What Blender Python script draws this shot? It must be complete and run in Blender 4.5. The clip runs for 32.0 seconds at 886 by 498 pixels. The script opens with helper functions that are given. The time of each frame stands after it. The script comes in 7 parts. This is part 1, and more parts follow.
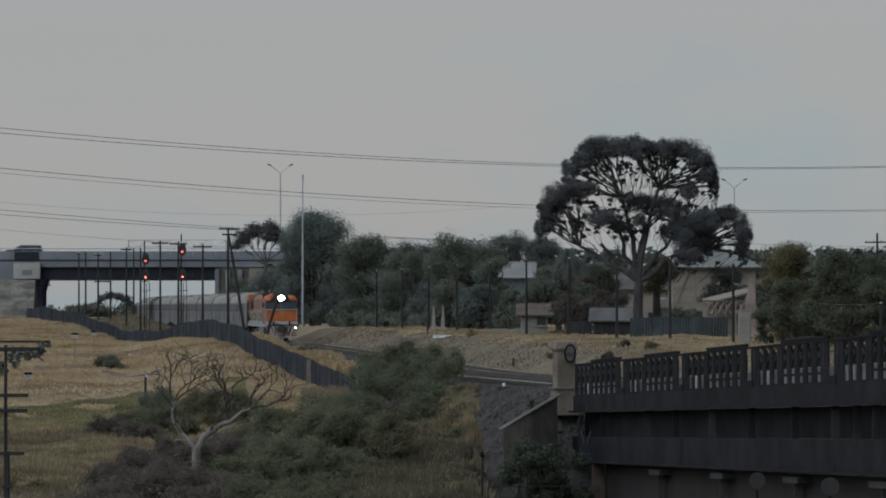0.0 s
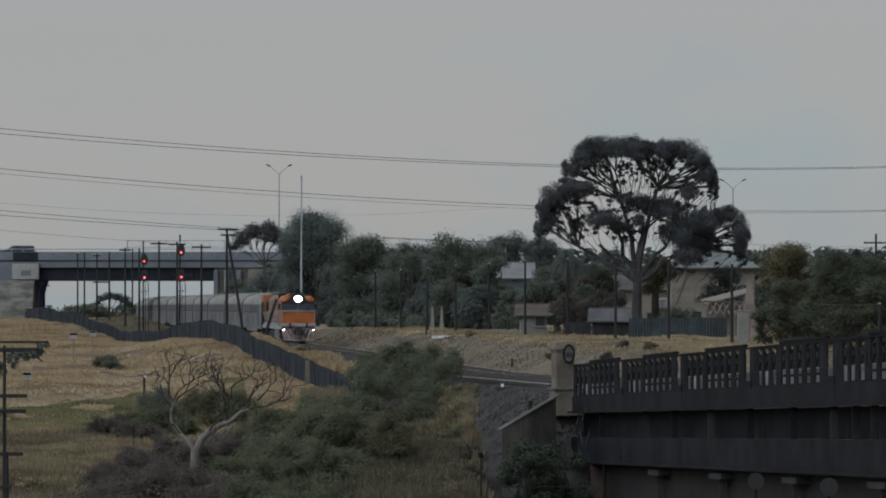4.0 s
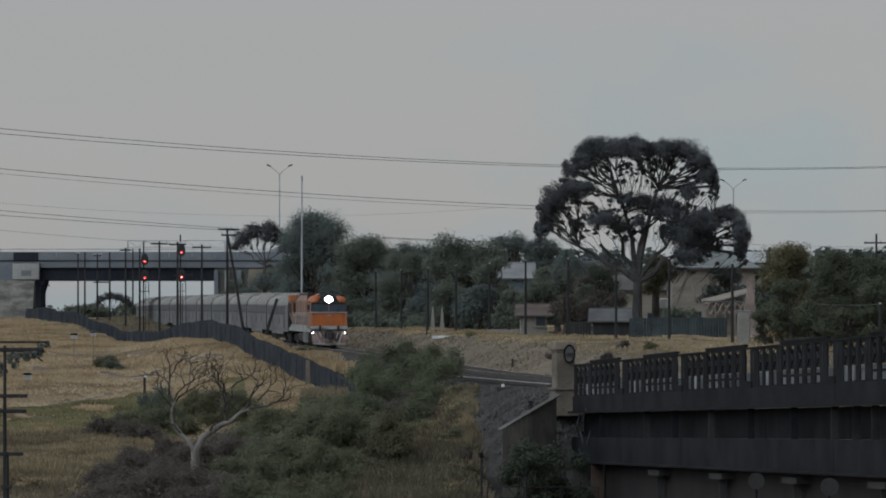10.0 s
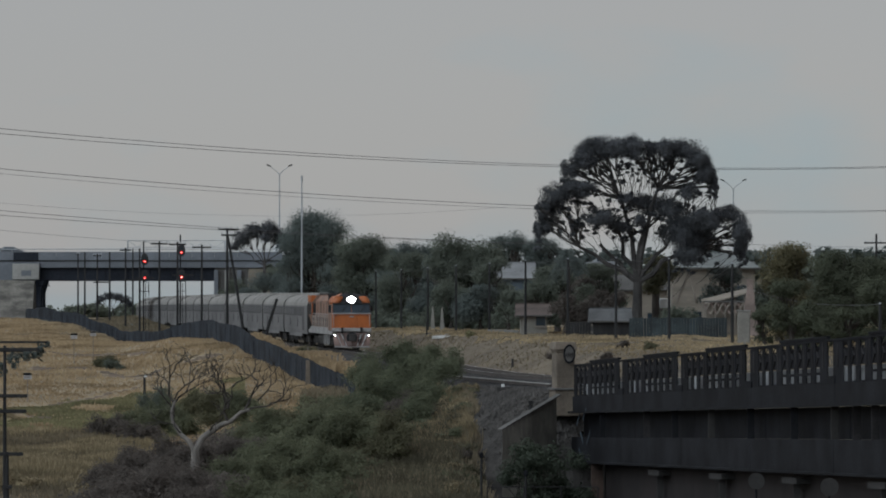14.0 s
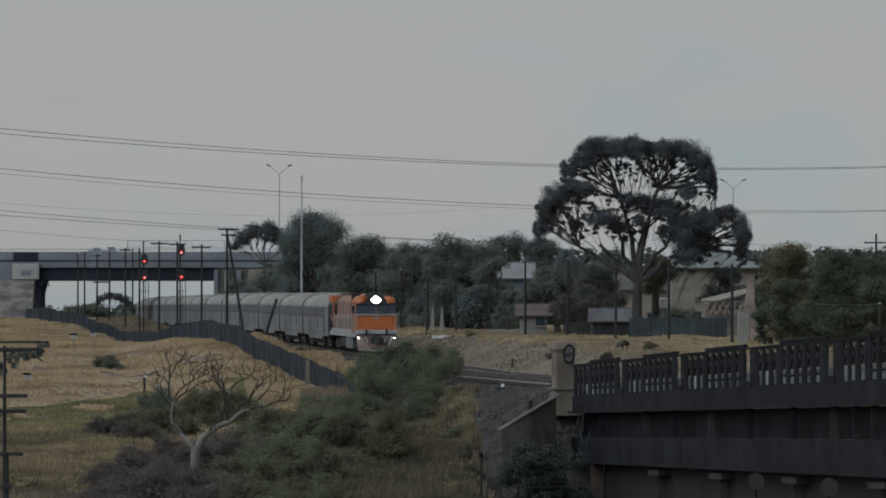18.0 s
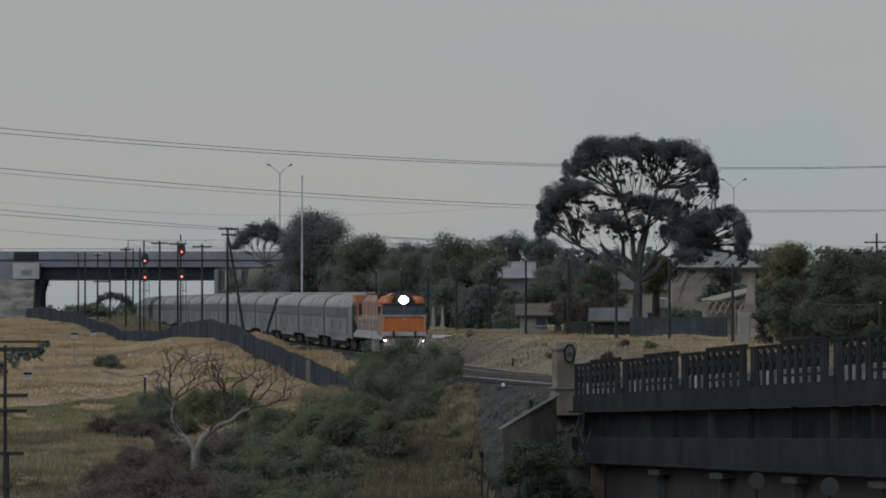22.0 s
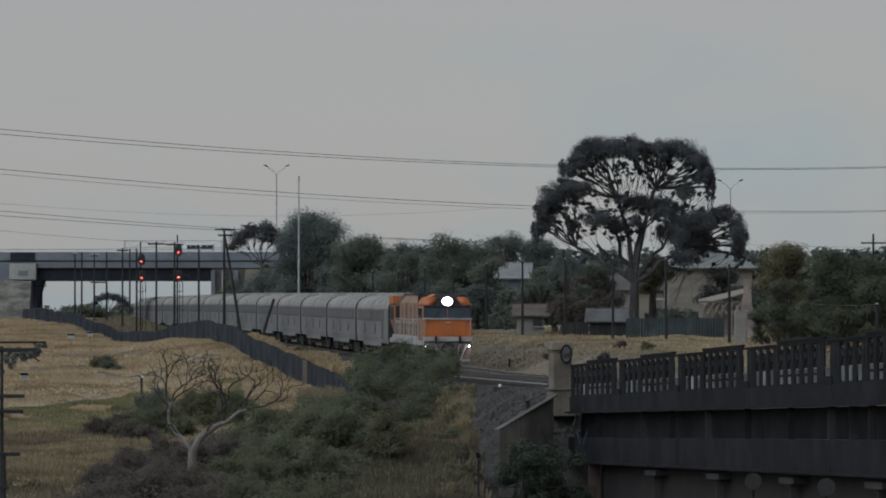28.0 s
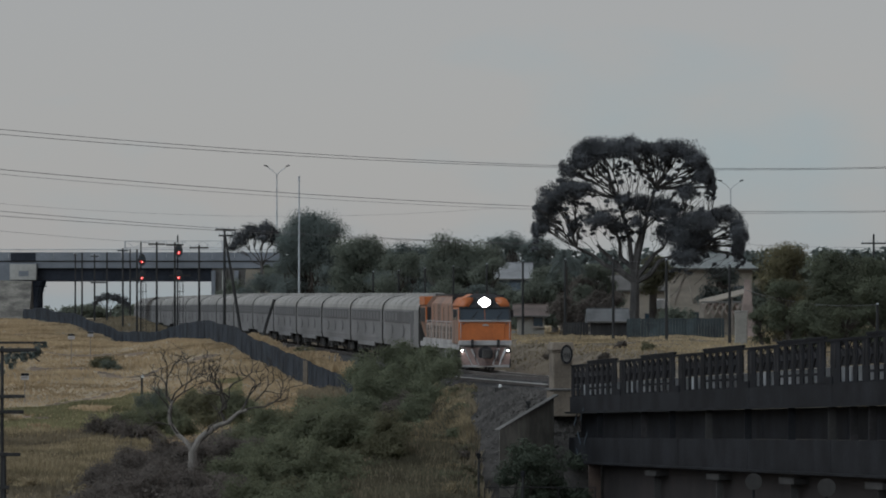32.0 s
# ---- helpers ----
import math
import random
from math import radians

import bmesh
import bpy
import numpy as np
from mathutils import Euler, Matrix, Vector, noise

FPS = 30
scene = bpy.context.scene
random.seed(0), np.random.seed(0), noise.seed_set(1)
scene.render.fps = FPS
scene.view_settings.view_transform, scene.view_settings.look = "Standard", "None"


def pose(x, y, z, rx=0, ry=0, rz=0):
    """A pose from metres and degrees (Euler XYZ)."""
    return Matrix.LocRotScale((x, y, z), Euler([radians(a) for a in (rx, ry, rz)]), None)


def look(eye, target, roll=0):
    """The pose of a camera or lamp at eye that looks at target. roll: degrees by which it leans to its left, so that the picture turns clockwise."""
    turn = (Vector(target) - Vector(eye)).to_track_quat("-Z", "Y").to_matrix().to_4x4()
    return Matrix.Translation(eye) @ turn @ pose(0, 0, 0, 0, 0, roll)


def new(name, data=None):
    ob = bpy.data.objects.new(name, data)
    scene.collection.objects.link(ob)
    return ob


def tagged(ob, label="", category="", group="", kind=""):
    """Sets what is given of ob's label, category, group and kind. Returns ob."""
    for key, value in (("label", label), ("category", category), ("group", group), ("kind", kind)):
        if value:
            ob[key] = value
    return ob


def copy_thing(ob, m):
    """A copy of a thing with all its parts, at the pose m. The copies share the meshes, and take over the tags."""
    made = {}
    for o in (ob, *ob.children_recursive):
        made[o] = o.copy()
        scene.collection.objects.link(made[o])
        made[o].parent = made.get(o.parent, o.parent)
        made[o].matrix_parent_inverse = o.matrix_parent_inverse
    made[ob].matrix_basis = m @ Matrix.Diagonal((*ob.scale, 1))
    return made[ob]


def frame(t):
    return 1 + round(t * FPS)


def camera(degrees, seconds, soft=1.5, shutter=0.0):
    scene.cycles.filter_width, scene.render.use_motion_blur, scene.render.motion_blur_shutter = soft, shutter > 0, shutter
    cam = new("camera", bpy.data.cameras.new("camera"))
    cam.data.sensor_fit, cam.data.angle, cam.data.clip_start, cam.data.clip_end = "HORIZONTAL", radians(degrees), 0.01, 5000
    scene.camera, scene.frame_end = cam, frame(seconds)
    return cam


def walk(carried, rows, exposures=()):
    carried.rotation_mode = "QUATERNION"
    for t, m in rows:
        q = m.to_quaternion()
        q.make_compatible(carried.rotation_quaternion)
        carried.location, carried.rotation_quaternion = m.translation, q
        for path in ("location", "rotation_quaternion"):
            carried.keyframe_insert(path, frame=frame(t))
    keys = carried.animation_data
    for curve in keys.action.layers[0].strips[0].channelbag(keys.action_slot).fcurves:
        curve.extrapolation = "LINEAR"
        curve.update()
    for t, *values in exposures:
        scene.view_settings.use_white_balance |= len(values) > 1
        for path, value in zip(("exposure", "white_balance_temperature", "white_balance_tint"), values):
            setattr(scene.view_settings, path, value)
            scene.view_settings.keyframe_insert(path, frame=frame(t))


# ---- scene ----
# ---- camera: a long lens that stays on one spot and is nudged a little to the right ----
EYE = (0.0, 0.0, 3.37)
UP = 0.786          # tilt above level, degrees
SECONDS = 32.0
cam = camera(11.48, SECONDS, soft=1.9)


def aim(turn, lift=0.0):
    """The camera's pose, turned to the right by a few thousandths of a degree."""
    return pose(*EYE, 90 + UP + lift, 0, -turn)


walk(cam, [
    (0.0, aim(-0.012, -0.007)), (0.5, aim(-0.002, -0.010)), (1.0, aim(-0.011, -0.004)), (1.5, aim(-0.009, -0.005)),
    (2.0, aim(0.0, -0.008)), (2.5, aim(0.006, 0.0)), (3.5, aim(0.004, 0.0)), (6.0, aim(0.005, -0.006)),
    (7.5, aim(0.0, -0.004)), (9.0, aim(0.0, 0.0)), (13.0, aim(-0.008, 0.0)), (13.6, aim(-0.002, 0.0)), (17.0, aim(0.002, 0.0)),
    (20.5, aim(-0.003, -0.006)), (21.5, aim(-0.005, -0.007)), (23.0, aim(-0.001, 0.0)), (24.0, aim(0.004, 0.006)),
    (24.5, aim(0.010, 0.006)), (25.0, aim(0.034, 0.006)), (25.5, aim(0.040, 0.002)), (27.5, aim(0.040, 0.002)),
    (29.0, aim(0.034, 0.004)), (32.0, aim(0.034, 0.006))])

# ---- daylight: a closed overcast sky, with a broad weak sun behind it ----
world = bpy.data.worlds.new("overcast_sky")
scene.world = world
world.use_nodes = True
wn, wl = world.node_tree.nodes, world.node_tree.links
wn.clear()
w_out = wn.new("ShaderNodeOutputWorld")
w_sky = wn.new("ShaderNodeTexSky")
w_sky.sky_type, w_sky.sun_disc = "NISHITA", False
w_sky.sun_elevation, w_sky.sun_rotation = radians(42), radians(-130)
w_clear = wn.new("ShaderNodeBackground")
w_clear.inputs[1].default_value = 0.012
wl.new(w_sky.outputs[0], w_clear.inputs[0])
w_co = wn.new("ShaderNodeTexCoord")
w_map = wn.new("ShaderNodeMapping")
w_map.inputs["Scale"].default_value = (7, 7, 16)
w_cloud = wn.new("ShaderNodeTexNoise")
w_cloud.inputs["Scale"].default_value, w_cloud.inputs["Detail"].default_value = 1.6, 5
w_ramp = wn.new("ShaderNodeValToRGB")
w_ramp.color_ramp.elements[0].position, w_ramp.color_ramp.elements[0].color = 0.36, (0.282, 0.341, 0.378, 1)
w_ramp.color_ramp.elements[1].position, w_ramp.color_ramp.elements[1].color = 0.58, (0.342, 0.34, 0.347, 1)
w_grey = wn.new("ShaderNodeBackground")
w_grey.inputs[1].default_value = 0.93
wl.new(w_co.outputs["Generated"], w_map.inputs[0])
wl.new(w_map.outputs[0], w_cloud.inputs["Vector"])
w_lean = wn.new("ShaderNodeVectorMath")
w_lean.operation = "DOT_PRODUCT"
w_lean.inputs[1].default_value = (-0.35, 0, 3.0)
wl.new(w_co.outputs["Generated"], w_lean.inputs[0])
w_sum = wn.new("ShaderNodeMath")
w_sum.operation = "ADD"
wl.new(w_cloud.outputs["Fac"], w_sum.inputs[0])
wl.new(w_lean.outputs["Value"], w_sum.inputs[1])
w_low = wn.new("ShaderNodeMath")
w_low.inputs[1].default_value = -0.07
wl.new(w_sum.outputs[0], w_low.inputs[0])
wl.new(w_low.outputs[0], w_ramp.inputs[0])
wl.new(w_ramp.outputs[0], w_grey.inputs[0])
w_add = wn.new("ShaderNodeAddShader")
wl.new(w_clear.outputs[0], w_add.inputs[0])
wl.new(w_grey.outputs[0], w_add.inputs[1])
wl.new(w_add.outputs[0], w_out.inputs[0])

sun = new("sun", bpy.data.lights.new("sun", "SUN"))
sun.data.energy, sun.data.angle, sun.data.color = 1.82, radians(70), (0.80, 0.95, 1.06)
sun.matrix_world = look((-60, -50, 70), (0, 0, 0))

# ---- materials ----
def srf(name, col, rough=0.8, metal=0.0, big=0.6, fine=8.0, vary=0.35, bump=0.25, second=None, island=0.0, stretch=(1, 1, 1), random_tint=0.0, spec=0.5, through_light=0.0):
    """A surface with a broad and a fine variation of its colour, and a fine relief. big, fine: how many patches a metre."""
    m = bpy.data.materials.new(name)
    m.use_nodes = True
    n, l = m.node_tree.nodes, m.node_tree.links
    b = n["Principled BSDF"]
    b.inputs["Roughness"].default_value, b.inputs["Metallic"].default_value = rough, metal
    b.inputs["Specular IOR Level"].default_value = spec
    co, mp = n.new("ShaderNodeTexCoord"), n.new("ShaderNodeMapping")
    mp.inputs["Scale"].default_value = stretch
    l.new(co.outputs["Object"], mp.inputs[0])
    n1, n2 = n.new("ShaderNodeTexNoise"), n.new("ShaderNodeTexNoise")
    n1.inputs["Scale"].default_value, n1.inputs["Detail"].default_value = big, 3
    n2.inputs["Scale"].default_value, n2.inputs["Detail"].default_value = fine, 4
    l.new(mp.outputs[0], n1.inputs["Vector"]), l.new(mp.outputs[0], n2.inputs["Vector"])
    dark = [c * (1 - vary) for c in col]
    light = second or [min(1, c * (1 + vary)) for c in col]
    ramp = n.new("ShaderNodeValToRGB")
    ramp.color_ramp.elements[0].position, ramp.color_ramp.elements[0].color = 0.35, (*dark, 1)
    ramp.color_ramp.elements[1].position, ramp.color_ramp.elements[1].color = 0.65, (*light, 1)
    mid = ramp.color_ramp.elements.new(0.5)
    mid.color = (*col, 1)
    l.new(n1.outputs["Fac"], ramp.inputs[0])
    mix = n.new("ShaderNodeMix")
    mix.data_type, mix.blend_type = "RGBA", "OVERLAY"
    mix.inputs["Factor"].default_value = min(0.9, vary * 1.4)
    l.new(ramp.outputs[0], mix.inputs["A"]), l.new(n2.outputs["Fac"], mix.inputs["B"])
    out = mix.outputs["Result"]
    for amount, node, socket in ((island, "ShaderNodeNewGeometry", "Random Per Island"), (random_tint, "ShaderNodeObjectInfo", "Random")):
        if amount:
            g, hsv, rng = n.new(node), n.new("ShaderNodeHueSaturation"), n.new("ShaderNodeMapRange")
            rng.inputs["To Min"].default_value, rng.inputs["To Max"].default_value = 1 - amount, 1 + amount
            l.new(g.outputs[socket], rng.inputs["Value"])
            l.new(rng.outputs["Result"], hsv.inputs["Value"])
            l.new(out, hsv.inputs["Color"])
            out = hsv.outputs[0]
    l.new(out, b.inputs["Base Color"])
    if through_light:
        tr, both = n.new("ShaderNodeBsdfTranslucent"), n.new("ShaderNodeMixShader")
        both.inputs[0].default_value = through_light
        l.new(out, tr.inputs[0])
        l.new(b.outputs[0], both.inputs[1]), l.new(tr.outputs[0], both.inputs[2])
        l.new(both.outputs[0], n["Material Output"].inputs[0])
    if bump:
        bp = n.new("ShaderNodeBump")
        bp.inputs["Strength"].default_value, bp.inputs["Distance"].default_value = bump, 0.02
        l.new(n2.outputs["Fac"], bp.inputs["Height"])
        l.new(bp.outputs[0], b.inputs["Normal"])
    return m


def glow(name, col, strength):
    m = bpy.data.materials.new(name)
    m.use_nodes = True
    b = m.node_tree.nodes["Principled BSDF"]
    b.inputs["Base Color"].default_value = (*col, 1)
    b.inputs["Emission Color"].default_value = (*col, 1)
    b.inputs["Emission Strength"].default_value = strength
    return m


def glass(name, tint, rough=0.08):
    """Dark glazing of which only the gloss and the tint are seen."""
    m = bpy.data.materials.new(name)
    m.use_nodes = True
    b = m.node_tree.nodes["Principled BSDF"]
    b.inputs["Base Color"].default_value = (*tint, 1)
    b.inputs["Roughness"].default_value, b.inputs["Specular IOR Level"].default_value = rough, 0.5
    return m


EARTH = srf("dry_grass_ground", (0.25, 0.193, 0.122), 0.95, 0, 0.13, 1.2, 0.3, 0.3, (0.3, 0.238, 0.155))
GULLY = srf("brown_gully_soil", (0.10, 0.085, 0.065), 0.95, 0, 0.2, 3, 0.35, 0.6)
CINDER = srf("dark_cinder_slope", (0.052, 0.048, 0.045), 0.95, 0, 0.9, 7, 0.35, 0.5, spec=0.12)
BANK = srf("dull_tan_bank_soil", (0.12, 0.094, 0.065), 0.95, 0, 0.25, 2.5, 0.3, 0.3, (0.155, 0.124, 0.086))
TRAIL = srf("bare_brown_trail_soil", (0.13, 0.092, 0.062), 0.95, 0, 0.4, 4, 0.3, 0.3)
VERGE = srf("dull_olive_verge", (0.08, 0.077, 0.06), 0.95, 0, 0.2, 3, 0.3, 0.4)
BALLAST = srf("ballast", (0.046, 0.044, 0.044), 0.95, 0, 0.5, 9, 0.4, 0.9, spec=0.12)
CONCRETE = srf("weathered_concrete", (0.27, 0.265, 0.25), 0.9, 0, 0.25, 5, 0.22, 0.3)
ROADBRIDGE = srf("grey_road_bridge_concrete", (0.155, 0.168, 0.19), 0.9, 0, 0.2, 5, 0.2, 0.3)
CONCRETE_D = srf("stained_concrete", (0.10, 0.095, 0.09), 0.9, 0, 0.4, 6, 0.3, 0.3)
GRASS_TP = srf("pale_tussock_grass_blades", (0.265, 0.215, 0.135), 0.9, 0, 0.3, 3, 0.35, 0, island=0.14, spec=0.2, through_light=0.4)
SANDSTONE = srf("rendered_stone", (0.15, 0.123, 0.097), 0.9, 0, 0.7, 9, 0.3, 0.4)
STEEL_D = srf("dark_painted_steel", (0.011, 0.0115, 0.014), 0.75, 0.0, 0.8, 12, 0.4, 0.3, spec=0.12)
STEEL_B = srf("bridge_steel", (0.014, 0.0145, 0.017), 0.75, 0.0, 0.6, 9, 0.4, 0.3, spec=0.12)
GIRDER = srf("overpass_girder_paint", (0.024, 0.028, 0.038), 0.6, 0, 0.2, 4, 0.3, 0.2, spec=0.12)
RUST = srf("rusty_steel", (0.045, 0.036, 0.031), 0.85, 0.1, 1.5, 14, 0.45, 0.4)
SLEEPER = srf("dirty_timber_sleeper", (0.055, 0.05, 0.046), 0.9, 0, 0.9, 9, 0.35, 0.4)
RAIL_TOP = srf("worn_rail", (0.46, 0.45, 0.44), 0.35, 0.5, 1.5, 14, 0.2, 0.1)
TIMBER = srf("tarred_timber", (0.021, 0.0205, 0.021), 0.9, 0, 0.8, 10, 0.4, 0.5, stretch=(4, 4, 0.5))
TIMBER_G = srf("grey_timber", (0.20, 0.175, 0.15), 0.9, 0, 0.8, 10, 0.35, 0.4, stretch=(4, 4, 0.5))
GALV = srf("galvanised_steel", (0.36, 0.38, 0.40), 0.55, 0.35, 0.7, 9, 0.18, 0.1)
CLOTH = srf("black_shade_cloth", (0.031, 0.035, 0.042), 0.95, 0, 0.5, 14, 0.35, 0.4, spec=0.12)
WIRE = srf("weathered_wire", (0.12, 0.12, 0.125), 0.7, 0.2, 0.5, 5, 0.2, 0)
BARK_G = srf("gum_bark", (0.052, 0.048, 0.046), 0.9, 0, 0.7, 6, 0.4, 0.5, stretch=(3, 3, 0.7))
BARK_W = srf("bleached_dead_wood", (0.185, 0.166, 0.148), 0.85, 0, 0.9, 8, 0.3, 0.4, stretch=(3, 3, 0.7))
BARK_D = srf("dark_bark", (0.05, 0.042, 0.036), 0.9, 0, 0.8, 8, 0.4, 0.5)
LEAF_GUM = srf("gum_leaves", (0.088, 0.092, 0.1), 0.7, 0, 0.35, 5, 0.35, 0, island=0.08, spec=0.2, through_light=0.4)
# Leaf colour paled and blued to stand in for distance haze.
LEAF_DK = srf("dark_conifer_leaves", (0.152, 0.176, 0.165), 0.8, 0, 0.18, 5, 0.14, 0, island=0.05, spec=0.15, through_light=0.55)
# Darker leaf copy for the bridge-side trees; their dim look is in the colour.
LEAF_DIM = srf("dimmed_bridge_side_leaves", (0.09, 0.1, 0.066), 0.7, 0, 0.3, 5, 0.26, 0, island=0.08, spec=0.2, through_light=0.3)
LEAF_GUL = srf("dark_gully_leaves", (0.062, 0.076, 0.054), 0.7, 0, 0.3, 5, 0.26, 0, island=0.08, spec=0.2, through_light=0.35)
# Olive leaf tone darkened the same way for one of these trees.
LEAF_DIM_OL = srf("dimmed_olive_leaves", (0.132, 0.117, 0.066), 0.75, 0, 0.3, 5, 0.26, 0, island=0.08, spec=0.2, through_light=0.4)
# Paled as well, so hazy distance is part of this leaf colour.
LEAF_MID = srf("garden_tree_leaves", (0.182, 0.202, 0.164), 0.8, 0, 0.18, 5, 0.14, 0, island=0.05, spec=0.15, through_light=0.64)
LEAF_OL = srf("olive_leaves", (0.165, 0.158, 0.1), 0.75, 0, 0.3, 5, 0.26, 0, island=0.08, spec=0.2, through_light=0.62)
LEAF_BR = srf("bright_shrub_leaves", (0.162, 0.178, 0.118), 0.75, 0, 0.4, 5, 0.26, 0, island=0.08, spec=0.2, through_light=0.62)
LEAF_SCRUB = srf("grey_scrub_leaves", (0.172, 0.182, 0.118), 0.85, 0, 0.4, 5, 0.26, 0, island=0.08, spec=0.2, through_light=0.62)
LEAF_DRY = srf("dry_brown_scrub", (0.158, 0.137, 0.122), 0.9, 0, 0.4, 5, 0.26, 0, island=0.08, spec=0.2, through_light=0.62)
GRASS = srf("dry_grass_blades", (0.4, 0.3, 0.186), 0.9, 0, 0.14, 1.5, 0.34, 0, (0.465, 0.36, 0.228), island=0.1, spec=0.2, through_light=0.4)
GRASS_DL = srf("dull_brown_grass_blades", (0.195, 0.162, 0.112), 0.9, 0, 0.12, 3, 0.3, 0, island=0.16, spec=0.2, through_light=0.4)
GRASS_TAN = srf("dull_tan_grass_blades", (0.38, 0.3, 0.188), 0.9, 0, 0.15, 3, 0.35, 0, island=0.12, spec=0.2, through_light=0.4)
GRASS_OL = srf("olive_tan_grass_blades", (0.125, 0.112, 0.076), 0.9, 0, 0.3, 3, 0.35, 0, island=0.14, spec=0.2, through_light=0.4)
STONE = srf("loose_cinder_stone", (0.05, 0.045, 0.041), 0.9, 0, 0.5, 9, 0.3, 0, island=0.4)
GRASS_GN = srf("greenish_grass_blades", (0.21, 0.198, 0.11), 0.9, 0, 0.12, 3, 0.3, 0, island=0.2, spec=0.2, through_light=0.4)
ORANGE = srf("faded_orange_paint", (0.38, 0.105, 0.026), 0.45, 0, 0.7, 8, 0.18, 0.05)
SALMON = srf("sunbleached_orange_paint", (0.2, 0.125, 0.094), 0.7, 0, 1.1, 6, 0.3, 0.08, (0.27, 0.13, 0.08), stretch=(1.3, 1.3, 0.3))
SALMON_L = srf("pale_bleached_panel_paint", (0.25, 0.185, 0.152), 0.75, 0, 1.1, 6, 0.25, 0.08)
SILL_W = srf("dirty_white_paint", (0.30, 0.29, 0.285), 0.6, 0, 0.8, 7, 0.25, 0.1)
STRIPE_W = srf("scuffed_white_stripe_paint", (0.42, 0.41, 0.4), 0.6, 0, 0.9, 7, 0.3, 0.1)
DIRTY_RED = srf("grimy_red_paint", (0.15, 0.098, 0.085), 0.75, 0, 1.2, 9, 0.4, 0.2)
BLACK = srf("black_rubber", (0.014, 0.014, 0.016), 0.7, 0, 1, 9, 0.3, 0.1)
GRIME = srf("grimy_undergear", (0.04, 0.037, 0.035), 0.9, 0.1, 1, 9, 0.4, 0.3)
STAINLESS = srf("dulled_stainless_steel", (0.168, 0.162, 0.16), 0.75, 0.1, 0.25, 5, 0.16, 0.05, spec=0.25)
ROOF_ST = srf("dusty_carriage_roof", (0.24, 0.228, 0.212), 0.75, 0.1, 0.3, 5, 0.2, 0.1)
BAND = srf("grey_window_band", (0.108, 0.104, 0.104), 0.9, 0.0, 0.3, 5, 0.15, 0.05, spec=0.1)
GLASS_D = glass("dark_window_glass", (0.022, 0.034, 0.045), 0.1)
GLASS_C = glass("carriage_window_glass", (0.104, 0.1, 0.1), 0.85)
LAMP_W = glow("headlight_glow", (1.0, 0.98, 0.95), 40.0)
LAMP_R = glow("red_signal_glow", (1.0, 0.05, 0.045), 1.6)
LAMP_H = glow("signal_core_glow", (1.0, 0.6, 0.52), 6.0)
LAMP_G = glass("street_lamp_glass", (0.35, 0.36, 0.37), 0.3)


